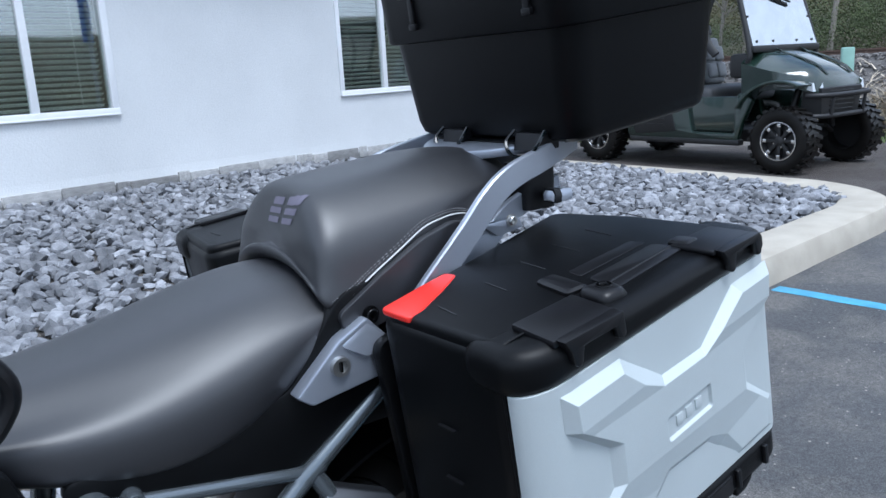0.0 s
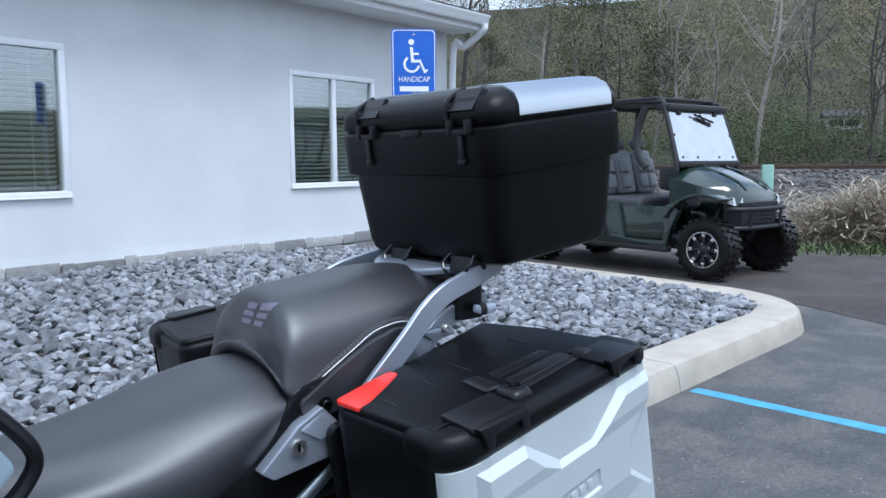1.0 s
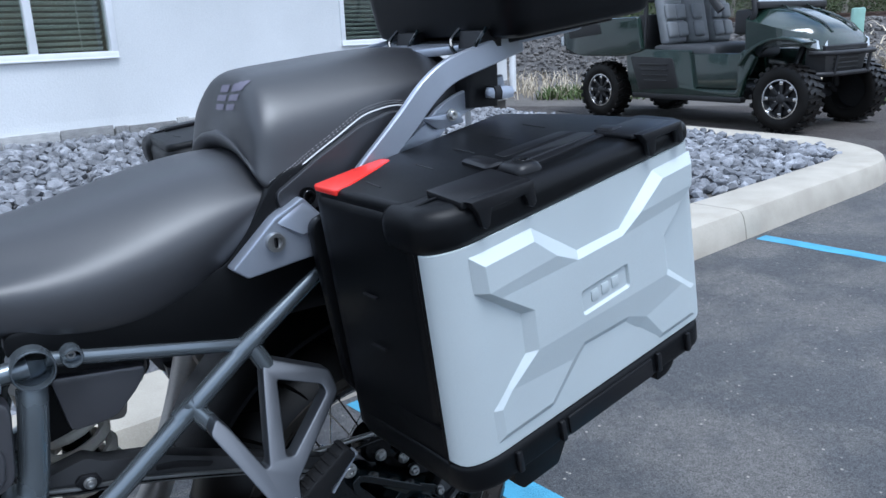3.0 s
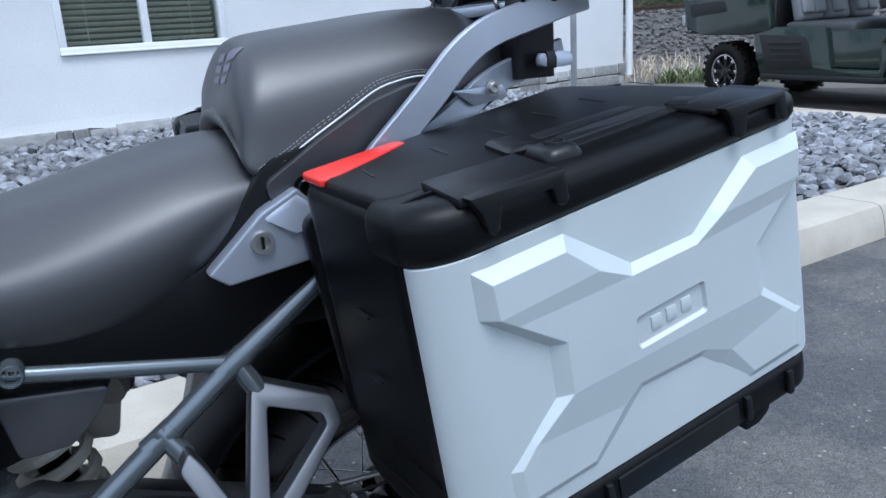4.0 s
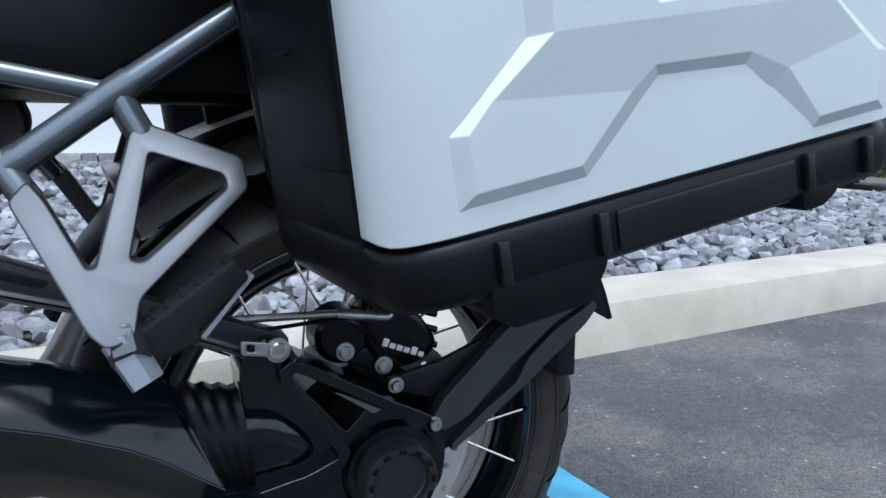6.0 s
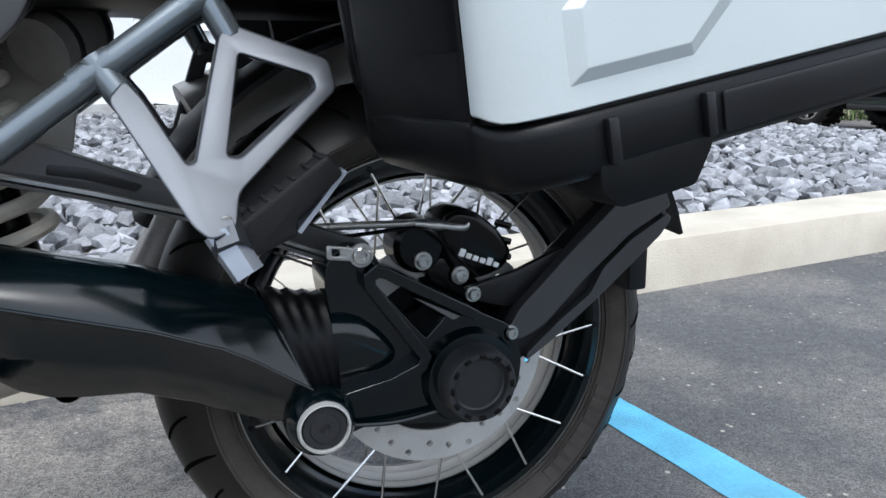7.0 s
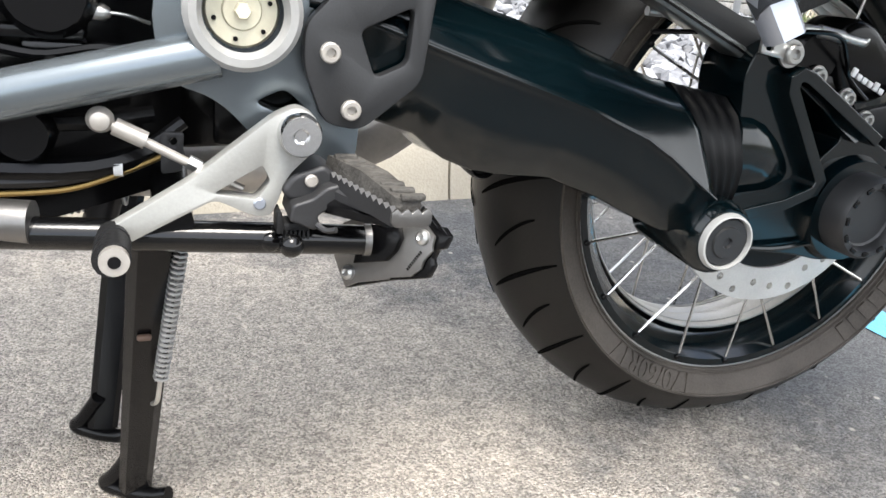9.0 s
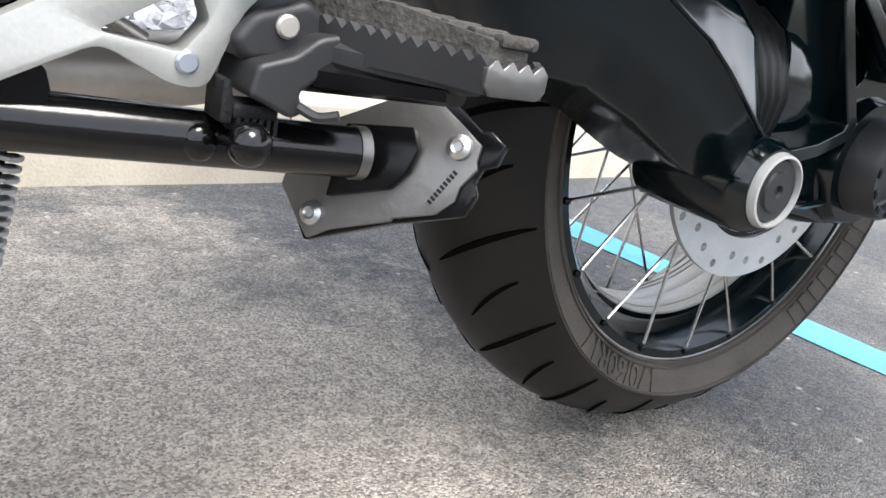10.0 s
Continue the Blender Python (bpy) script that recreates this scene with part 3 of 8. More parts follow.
# foundation blocks showing under the render's ragged lower edge
foundation = solo("foundation", box(W0, W1, 0.03, 0.19, 0.0, 0.449, m=WALL_M), SOIL, "old foundation of the white building", "foundation", "structure", smooth=0)
rng = random.Random(8)
x = -2.6
BLOCK = finish("block", box(-0.5, 0.5, -0.5, 0.5, -0.5, 0.5, 0.05), FOUNDATION)
while x < W1 - 0.1:
    w = rng.choice((0.12, 0.2, 0.3, 0.45))
    for z0 in (0.2, 0.33):
        h = rng.uniform(0.1, 0.13)
        ob = new("block", BLOCK)
        ob.parent = foundation
        ob.matrix_basis = WALL_M @ Matrix.Translation((x + w / 2, 0.03 - rng.uniform(-0.012, 0.026), z0 + h / 2)) @ Matrix.Diagonal((w - 0.01, 0.1, h, 1))
    x += w
drip = bmesh.new()
pts = []
for i in range(160):
    a = W0 + (W1 - W0) * i / 159
    pts.append((a, 0.432 - 0.014 * max(0, a) + 0.018 * noise.noise((a * 2.3, 0, 0)) + 0.022 * noise.noise((a * 6, 3, 0))))
front = [drip.verts.new((a, -0.008, z)) for a, z in pts]
top = [drip.verts.new((a, -0.003, 0.52)) for a, z in pts]
under = [drip.verts.new((a, 0.02, z + 0.004)) for a, z in pts]
for i in range(159):
    drip.faces.new((front[i], front[i + 1], top[i + 1], top[i]))
    drip.faces.new((under[i], under[i + 1], front[i + 1], front[i]))
drip.transform(WALL_M)
part("render_edge", drip, STUCCO, foundation, "ragged lower edge of the white render")


# ---- windows ----
def window(number, a, b, s, h):
    win = thing(f"window_{number}", "white vinyl sliding window with lowered blinds", "window", kind="structure")
    t = 0.055
    frame_bits = [box(a, b, -0.022, 0.05, h - t, h, 0.004), box(a, b, -0.022, 0.05, s, s + t, 0.004),
                  box(a, a + t, -0.02, 0.05, s + t, h - t, 0.004), box(b - t, b, -0.02, 0.05, s + t, h - t, 0.004)]
    bm = merged(*frame_bits)
    bm.transform(WALL_M)
    part("window_frame", bm, TRIM_WHITE, win)
    mid = (a + b) / 2
    part("mullion", box(mid - 0.03, mid + 0.03, -0.012, 0.045, s + t, h - t, 0.004, m=WALL_M), TRIM_WHITE, win)
    part("window_sill", box(a, b, -0.03, 0.0, s - 0.004, s + 0.012, 0.003, m=WALL_M), TRIM_WHITE, win)
    for x0, x1 in ((a + t, mid - 0.03), (mid + 0.03, b - t)):
        pane = part("pane", box(x0, x1, 0.018, 0.024, s + t, h - t, m=WALL_M), WINDOW_GLASS, win, smooth=0)
        pane.visible_shadow = False
    blind = thing("window_blind", "grey horizontal slat blind behind the glass", "blind", group="window blinds")
    slat = finish("slat", box(a + 0.07, b - 0.07, -0.024, 0.024, -0.0012, 0.0012), BLIND, 0)
    z = s + 0.08
    while z < h - 0.06:
        ob = new("slat", slat)
        ob.parent = blind
        ob.matrix_basis = WALL_M @ Matrix.Translation((0, 0.11, z)) @ Euler((radians(-28), 0, 0)).to_matrix().to_4x4()
        z += 0.045
    part("head_rail", box(a + 0.06, b - 0.06, 0.08, 0.14, h - 0.06, h - 0.02, 0.004, m=WALL_M), BLIND, blind)
    for q in (a + 0.25, b - 0.25):
        cord = tube([(q, 0.1, s + 0.07), (q, 0.1, h - 0.04)], 0.0025, 6, straight=True)
        cord.transform(WALL_M)
        part("cord", cord, TRIM_WHITE, blind)


for number, o in enumerate(OPENINGS, 1):
    window(number, *o)

# ---- eaves, gutter, roof ----
roof = thing("roof", "dark shingled roof with a white gutter and eave", "roof", kind="structure")
part("soffit", box(W0, W1 + 0.14, -0.45, 0.0, 2.99, 3.03, 0.004, m=WALL_M), TRIM_WHITE, roof)
part("fascia", box(W0, W1 + 0.14, -0.47, -0.45, 2.99, 3.17, 0.004, m=WALL_M), TRIM_WHITE, roof)
gut = [(0.0, 0.0), (-0.07, 0.0), (-0.09, 0.03), (-0.095, 0.07), (-0.12, 0.1), (-0.12, 0.12), (-0.11, 0.12), (-0.105, 0.105), (-0.085, 0.08), (-0.075, 0.02), (0.0, 0.015)]
bm = loft([[(W0, -0.472 + y, 3.06 + z) for y, z in gut], [(W1 + 0.18, -0.472 + y, 3.06 + z) for y, z in gut]])
bm.transform(WALL_M)
part("gutter", bm, TRIM_WHITE, roof)
bm = tube([(W1 + 0.13, -0.53, 3.07), (W1 + 0.13, -0.5, 2.98), (W1 + 0.12, -0.2, 2.8), (W1 + 0.06, -0.06, 2.68), (W1 + 0.06, -0.05, 0.3)], 0.045, 10, steps=5)
bm.transform(WALL_M)
part("downpipe", bm, TRIM_WHITE, roof)
slope = bmesh.new()
q = [slope.verts.new(p) for p in ((W0, -0.52, 3.17), (W1 + 0.18, -0.52, 3.17), (W1 + 0.18, 4.5, 4.6), (W0, 4.5, 4.6), (W0, -0.52, 3.2), (W1 + 0.18, -0.52, 3.2), (W1 + 0.18, 4.5, 4.63), (W0, 4.5, 4.63))]
for f in ((0, 1, 2, 3), (4, 5, 6, 7), (0, 1, 5, 4), (1, 2, 6, 5), (2, 3, 7, 6), (3, 0, 4, 7)):
    slope.faces.new([q[i] for i in f])
slope.transform(WALL_M)
part("roof_slope", slope, ROOF, roof, smooth=0)
SHINGLE = finish("shingle", box(-0.14, 0.14, 0, 0.2, 0, 0.012, 0.003), ROOF)
for row in range(2):
    x = 2.0
    while x < W1 + 0.1:
        ob = new("shingle", SHINGLE)
        ob.parent = roof
        ob.matrix_basis = WALL_M @ Matrix.Translation((x + 0.14 * row, -0.55 + 0.16 * row, 3.2 + 0.045 * row)) @ Euler((radians(15.9), 0, 0)).to_matrix().to_4x4()
        x += 0.3

# ---- accessible parking sign ----
SIGN_M = pose(2.72, 3.42, 0.42, 0, 0, -33) @ Matrix.Diagonal((0.81, 1, 0.81, 1))


def on_sign(bm):
    bm.transform(SIGN_M)
    return bm


sign = thing("parking_sign", "blue accessible parking sign on a steel post", "sign")
part("post", on_sign(box(-0.025, 0.025, 0.004, 0.04, -0.41, 2.2, 0.004)), GALVANISED, sign)
out = rounded([(-0.2, 1.63), (0.2, 1.63), (0.2, 2.24), (-0.2, 2.24)], 0.04)
rim = rounded([(-0.19, 1.64), (0.19, 1.64), (0.19, 2.23), (-0.19, 2.23)], 0.036)
rim2 = rounded([(-0.183, 1.647), (0.183, 1.647), (0.183, 2.223), (-0.183, 2.223)], 0.034)
board = part("sign_board", on_sign(plate(out, 0, 0.003)), SIGN_BLUE, sign)
part("border", on_sign(plate(rim, -0.003, -0.0005, holes=[rim2])), WHITE_PAINT, board, "white edge line")
wheel = [(0.075 * math.cos(a) - 0.02, 1.93 + 0.075 * math.sin(a)) for a in np.linspace(radians(120), radians(350), 22)]
wheel2 = [(0.055 * math.cos(a) - 0.02, 1.93 + 0.055 * math.sin(a)) for a in np.linspace(radians(350), radians(120), 22)]
symbol = [plate(wheel + wheel2, -0.003, -0.0005),
          plate([(-0.035, 2.08), (-0.01, 2.08), (0.0, 1.97), (0.06, 1.97), (0.1, 1.88), (0.125, 1.89), (0.12, 1.865), (0.09, 1.85), (0.05, 1.945), (-0.025, 1.945)], -0.0032, -0.0006),
          plate([(-0.01, 2.03), (0.045, 2.03), (0.045, 2.012), (-0.01, 2.012)], -0.0034, -0.0008),
          lathe([(0, -0.003), (0.026, -0.003), (0.026, -0.0005), (0, -0.0005)], (-0.022, 0, 2.125), "y", 16)]
part("symbol", on_sign(merged(*symbol)), WHITE_PAINT, board, "white wheelchair symbol")
for y in (2.19, 1.68):
    part("bolt", on_sign(disc((0, 0, y), 0.011, -0.006, 0.0)), GALVANISED, sign)
for z, words in ((1.775, "HANDICAP"),):
    cu = bpy.data.curves.new("lettering", "FONT")
    cu.body, cu.size, cu.align_x, cu.extrude = words, 0.068, "CENTER", 0.001
    tmp = bpy.data.objects.new("tmp", cu)
    scene.collection.objects.link(tmp)
    me = bpy.data.meshes.new_from_object(tmp.evaluated_get(bpy.context.evaluated_depsgraph_get()))
    bpy.data.objects.remove(tmp)
    bm = bmesh.new()
    bm.from_mesh(me)
    bm.transform(SIGN_M @ pose(0, -0.002, z, 90, 0, 0) @ Matrix.Diagonal((0.82, 1, 1, 1)))
    part("lettering", bm, WHITE_PAINT, board, "white capital letters", smooth=0)
part("lettering", on_sign(merged(box(-0.13, 0.13, -0.003, -0.0005, 1.69, 1.735))), WHITE_PAINT, board, "white line of small letters")


# ---- railway, verge, hillside: u away from the lot, v to the right of it ----
BACK = Matrix(((0.57, 0.82, 0, -0.76), (-0.82, 0.57, 0, -1.22), (0, 0, 1, 0), (0, 0, 0, 1)))    # (right, away, up)


def terrain(v, u):
    """Height of the land behind the drive."""
    if u < 11.3:
        return 0.0
    h = min(1, (u - 11.3) / 3) * 0.15
    h += 0.85 * min(1, max(0, (u - 14.8) / 3.2))
    if u > 23:
        h -= 0.5 * min(1, (u - 23) / 2)
    if u > 27:
        h += (u - 27) * 0.1 + 0.0027 * (u - 27) ** 2
    return h + (0.25 * noise.noise((v * 0.11, u * 0.11, 0)) + 0.06 * noise.noise((v * 0.7, u * 0.7, 4))) * min(1, max(0, (u - 24) / 4))


def land(name, us, vs, material, label, category):
    bm = bmesh.new()
    g = [[bm.verts.new(BACK @ Vector((v, u, terrain(v, u)))) for v in vs] for u in us]
    for i in range(len(us) - 1):
        for j in range(len(vs) - 1):
            bm.faces.new((g[i][j], g[i][j + 1], g[i + 1][j + 1], g[i + 1][j]))
    return solo(name, bm, material, label, category, "structure")


wide = [-60 + 2.5 * i for i in range(57)]
land("verge", [11.4 + 0.4 * i for i in range(9)], wide, SOIL, "bare soil verge beside the driveway", "ground")
land("ballast", [14.6 + 0.4 * i for i in range(22)], wide, BALLAST, "grey stone railway embankment", "ballast")
land("hillside", [23.0, 24, 25, 26, 27, 28, 30, 32, 35, 38, 42, 46, 51, 57, 64, 72, 82, 94], [-150, -110, -80] + wide + [100, 130], HILL, "wooded hillside covered in leaf litter", "hill")
# an unseen dark rise, added behind the camera to darken reflections and low light
ridge = bmesh.new()
rows = []
for r_, h_ in ((46, -0.5), (52, 2.2), (60, 4.4), (75, 6.6), (95, 8.6)):
    rows.append([ridge.verts.new((r_ * math.cos(radians(a)), r_ * math.sin(radians(a)), h_ * (1 + 0.25 * noise.noise((a * 0.06, r_ * 0.02, 1))))) for a in range(112, 351, 4)])
for p, q in zip(rows, rows[1:]):
    for i in range(len(p) - 1):
        ridge.faces.new((p[i], p[i + 1], q[i + 1], q[i]))
solo("hillside_behind", ridge, HILL, "unseen dark rise added to darken reflections", "hill", "structure")
track = thing("railway_track", "rusty railway track on stone ballast", "railway")
for u in (18.9, 20.35, 21.9):
    bm = loft([[BACK @ Vector((v, u + a, terrain(0, 20) + b)) for a, b in ((-0.07, 0), (0.07, 0), (0.02, 0.03), (0.02, 0.11), (0.036, 0.12), (0.036, 0.15), (-0.036, 0.15), (-0.036, 0.12), (-0.02, 0.11), (-0.02, 0.03))] for v in (-60, 75)])
    part("rail", bm, RAIL, track)
SL = finish("sleeper", box(-0.11, 0.11, -1.25, 1.25, -0.1, 0.06, 0.01), SLEEPER)
for i in range(110):
    ob = new("sleeper", SL)
    ob.parent = track
    ob.matrix_basis = BACK @ Matrix.Translation((-12 + i * 0.6, 19.6, terrain(0, 20)))


def ballast_stones(count, seed):
    """Loose stones over the near slope of the embankment: one joined mesh."""
    rng = np.random.default_rng(seed)
    ico = bmesh.new()
    bmesh.ops.create_icosphere(ico, subdivisions=1, radius=1)
    base = np.array([v.co[:] for v in ico.verts])
    tris = np.array([[v.index for v in f.verts] for f in ico.faces])
    ico.free()
    verts, faces = [], []
    for k in range(count):
        v, u = rng.uniform(-5, 9), rng.uniform(14.7, 22.8)
        c = BACK @ Vector((v, u, terrain(v, u)))
        verts.append(base * rng.uniform(0.7, 1.3, (len(base), 1)) * rng.uniform(0.03, 0.065) * (1, 1, 0.8) + (c.x, c.y, c.z + rng.uniform(0, 0.03)))
        faces.append(tris + k * len(base))
    me = bpy.data.meshes.new("ballast_stones")
    me.from_pydata(np.concatenate(verts).tolist(), [], np.concatenate(faces).tolist())
    me.materials.append(BALLAST)
    return tagged(new("ballast_stones", me), "loose grey stones on the railway embankment", "stones", kind="stuff")


ballast_stones(7000, 14)


def blades(name, boxes, material, label, count, height, lean, seed, width=0.012, fallen=False):
    """Thin curved blades strewn over stretches of the verge: one joined mesh."""
    rng = random.Random(seed)
    vs, fs = [], []
    for _ in range(count):
        v0, v1, u0, u1 = rng.choice(boxes)
        v, u = rng.uniform(v0, v1), rng.uniform(u0, u1)
        a, h, l = rng.uniform(0, math.tau), rng.uniform(0.5, 1) * height, rng.uniform(0.2, 1) * lean
        z = terrain(v, u)
        if fallen:
            z += height * rng.random() ** 1.5 * max(0.15, 0.55 + 0.9 * noise.noise((v * 0.9, u * 0.9, 2)))
            h, l = rng.uniform(-0.1, 0.28) * height, rng.uniform(0.5, 1) * lean
        dx, dy = math.cos(a), math.sin(a)
        k = len(vs)
        for t in (0, 0.5, 1):
            w = width * (1 - t * 0.85)
            p = Vector((v + dx * l * t * t, u + dy * l * t * t, z + h * t * (1 - 0.35 * t * l / max(lean, 0.01))))
            for s in (-1, 1):
                vs.append(BACK @ (p + Vector((-dy, dx, 0)) * (w * s)))
        fs += [(k, k + 1, k + 3, k + 2), (k + 2, k + 3, k + 5, k + 4)]
    me = bpy.data.meshes.new(name)
    me.from_pydata([tuple(p) for p in vs], [], fs)
    me.materials.append(material)
    return tagged(new(name, me), label, "grass", kind="stuff")


blades("dead_grass", [(1.65, 12, 12.1, 14.4), (2.2, 12, 11.8, 13.4), (1.8, 7, 12.3, 13.6)], STRAW, "flattened heaps of dry straw-coloured grass", 26000, 0.95, 0.8, 1, 0.011, True)
blades("green_grass", [(1.5, 14, 11.4, 12.0), (-3, 1.5, 12, 13)], GRASS, "low green grass along the verge", 5000, 0.2, 0.2, 2, 0.012)
blades("verge_weeds", [(-12, 3.5, 12.0, 14.5)], STRAW, "low dry weeds along the verge", 2500, 0.35, 0.3, 3, 0.012)
solo("marker_post", box(1.34, 1.51, 13.2, 13.36, 0.0, 1.2, 0.02, m=BACK), POST_GREEN, "pale green utility marker post on the verge", "post")


# ---- a white shed half hidden in the woods ----
def shed(v, u, w, d, h):
    z = terrain(v, u) - 0.3
    home = thing("shed", "small white shed half hidden among the trees", "shed", BACK @ Vector((v, u, z)))
    place = BACK @ Matrix.Translation((v, u, z))
    part("wall", box(-w / 2, w / 2, -d / 2, d / 2, 0, h, m=place), WHITE_PAINT, home, smooth=0)
    roof_bm = loft([[(x, -d / 2 - 0.3, h - 0.05), (x, 0, h + d * 0.32), (x, d / 2 + 0.3, h - 0.05)] for x in (-w / 2 - 0.25, w / 2 + 0.25)])
    roof_bm.transform(place)
    part("roof", roof_bm, ROOF, home, smooth=0)
    for x in (-w * 0.25, w * 0.2):
        # dark boxes carry the shade of an unlit inside as colour
        part("window", box(x - 0.3, x + 0.3, -d / 2 - 0.02, -d / 2 + 0.02, h * 0.4, h * 0.75, m=place), ROOM_SHADE, home, smooth=0)


shed(7.9, 42.5, 1.5, 0.8, 0.9)


# ---- trees ----
def leaf_mesh(name, centers, leaf, per, spread, seed, material):
    """Small leaves in clumps, each facing roughly away from the middle of its clump: one mesh."""
    rng = np.random.default_rng(seed)
    c = np.repeat(np.array([tuple(p) for p in centers]), per, axis=0)
    wide = np.repeat(rng.uniform(0.6, 1.4, (len(centers), 1)), per, axis=0) * spread
    o = rng.normal(0, 1, c.shape) * wide * (1, 1, 0.8)
    n = o / np.maximum(0.01, np.linalg.norm(o, axis=1, keepdims=True)) + rng.uniform((-0.5, -0.5, 0.1), (0.5, 0.5, 0.9), c.shape)
    n /= np.linalg.norm(n, axis=1, keepdims=True)
    a = np.cross(n, rng.normal(0, 1, c.shape))
    a *= leaf * rng.uniform(0.5, 1.3, (len(c), 1)) / np.maximum(0.01, np.linalg.norm(a, axis=1, keepdims=True))
    b = np.cross(n, a) * rng.uniform(0.5, 0.8, (len(c), 1))
    p = c + o
    verts = np.stack((p - a, p - b * 0.9, p + a, p + b), axis=1).reshape(-1, 3)
    me = bpy.data.meshes.new(name)
    me.vertices.add(len(verts))
    me.vertices.foreach_set("co", verts.astype(np.float32).ravel())
    me.loops.add(len(verts))
    me.loops.foreach_set("vertex_index", np.arange(len(verts), dtype=np.int32))
    me.polygons.add(len(c))
    me.polygons.foreach_set("loop_start", np.arange(0, len(verts), 4, dtype=np.int32))
    me.update(calc_edges=True)
    me.materials.append(material)
    return me


def tree(v, u, height, seed, leafy, material):
    rng = random.Random(seed)
    base = BACK @ Vector((v, u, terrain(v, u)))
    t = thing("tree", "tall thin tree with sparse autumn leaves" if leafy else "bare grey tree with fine branches", "tree", base, "trees on the hillside")
    lean = Vector((rng.uniform(-0.1, 0.1), rng.uniform(-0.1, 0.1), 1))
    bm = tube([Vector((0, 0, -0.3)), lean * height * 0.35, lean * height * 0.7 + Vector((rng.uniform(-0.3, 0.3), rng.uniform(-0.3, 0.3), 0)), lean * height], (height * 0.014, 0.02), 7, 4)
    tips = [lean * height]
    for i in range(14 if leafy else 20):
        s = rng.uniform(0.3, 0.95)
        a, l = rng.uniform(0, math.tau), height * rng.uniform(0.12, 0.3) * (1.15 - s * 0.6)
        p0 = lean * height * s
        d = Vector((math.cos(a), math.sin(a), rng.uniform(0.5, 1.4)))
        p1, p2 = p0 + d * l * 0.5, p0 + d * l + Vector((0, 0, l * 0.25))
        tube([p0, p1, p2], (height * 0.004 * (1.2 - s) + 0.008, 0.006), 5, 3, bm=bm)
        tips += [p1, p2]
        for _ in range(3):
            e = p1 + Vector((rng.uniform(-1, 1), rng.uniform(-1, 1), rng.uniform(0, 1))) * l * 0.5
            tube([p1, (p1 + e) / 2 + Vector((0, 0, 0.05)), e], (0.012, 0.004), 4, 2, bm=bm)
            tips.append(e)
    part("trunk", bm, BARK, t, local=True)
    me = leaf_mesh("crown", tips, 0.04 if leafy else 0.03, 90 if leafy else 6, height * 0.045, seed, material)
    crown = new("crown", me)
    crown.parent = t
    return t


rng = random.Random(21)
for i in range(58):
    v, u = -24 + i * 0.95 + rng.uniform(-0.8, 0.8), rng.choice((26, 29, 33, 38, 44, 52)) + rng.uniform(-1.5, 1.5)
    tree(v * u / 33, u, rng.uniform(5.5, 9.5) * (u / 36) ** 0.35, 100 + i, rng.random() < 0.45, LEAF if rng.random() < 0.6 else SHRUB)


def undergrowth(name, count, u0, u1, v0, v1, size, material, label, seed, leaf, per=34):
    rng = random.Random(seed)
    cs = []
    for _ in range(count):
        u = rng.uniform(u0, u1)
        v = rng.uniform(v0, v1) * u / 30
        cs.append(BACK @ Vector((v, u, terrain(v, u) + abs(rng.gauss(0, size)))))
    me = leaf_mesh(name, cs, leaf, per, size * 0.5, seed, material)
    return tagged(new(name, me), label, "shrubs", kind="stuff")


undergrowth("shrubs", 800, 25.5, 31, -26, 34, 1.0, SHRUB, "dense dark green undergrowth at the foot of the hill", 31, 0.028, 620)
undergrowth("brush", 420, 23.6, 25.4, -26, 34, 0.45, TWIG, "brown leafless brush along the railway", 32, 0.022, 150)
undergrowth("middle_woods", 900, 33, 58, -30, 40, 1.6, LEAF, "mixed autumn woods on the hillside", 33, 0.042, 420)
undergrowth("far_woods", 700, 60, 97, -32, 44, 2.2, FAR_LEAF, "distant woods along the hilltop, coloured pale for haze", 34, 0.085, 300)


RING_WHITE = mat("white ring paint", (0.36, 0.36, 0.35), 0.4, bump=0.05)
ALU_DARK = mat("dark cast metal", (0.035, 0.035, 0.037), 0.5, metal=0.5, scale=20, fine=500, bump=0.2, dist=0.0005)

# ---- the motorcycle: x to its tail, -y to its left side ----
AX, AZ = -0.014, 0.322            # rear axle
bike = thing("motorcycle", "large adventure motorcycle raised on its centre stand", "motorcycle", (-0.65, 0, 0))


def seat_ring(x, zt, zb, wt, wm, wb, skew=0.0, crown=0.006, arch=0.0):
    h = zt - zb
    half = [(-wb * 0.6, zb + arch), (-wb, zb), (-wm, zb + 0.3 * h), (-wm * 0.98, zb + 0.58 * h), (-wt - 0.018, zt - 0.04), (-wt * 0.8, zt - crown - 0.004), (-wt * 0.4, zt)]
    pts = half + [(-y, z) for y, z in reversed(half)]
    return [(x + skew * (zt - z) * max(0.25, 1 - (y / 0.16) ** 2), y, z) for y, z in pts]


rider = loft([seat_ring(*s) for s in (
    (-0.70, 0.885, 0.82, 0.07, 0.09, 0.09), (-0.66, 0.882, 0.81, 0.085, 0.115, 0.12), (-0.57, 0.885, 0.785, 0.1, 0.15, 0.152), (-0.48, 0.898, 0.762, 0.112, 0.168, 0.165), (-0.4, 0.917, 0.756, 0.122, 0.174, 0.165),
    (-0.32, 0.937, 0.772, 0.13, 0.174, 0.155), (-0.25, 0.949, 0.812, 0.13, 0.165, 0.14), (-0.19, 0.952, 0.85, 0.115, 0.15, 0.125), (-0.15, 0.945, 0.88, 0.1, 0.13, 0.11), (-0.13, 0.93, 0.89, 0.08, 0.11, 0.1))])
part("rider_seat", rider, SEAT, bike, "broad matt black vinyl rider seat", 180, 2)
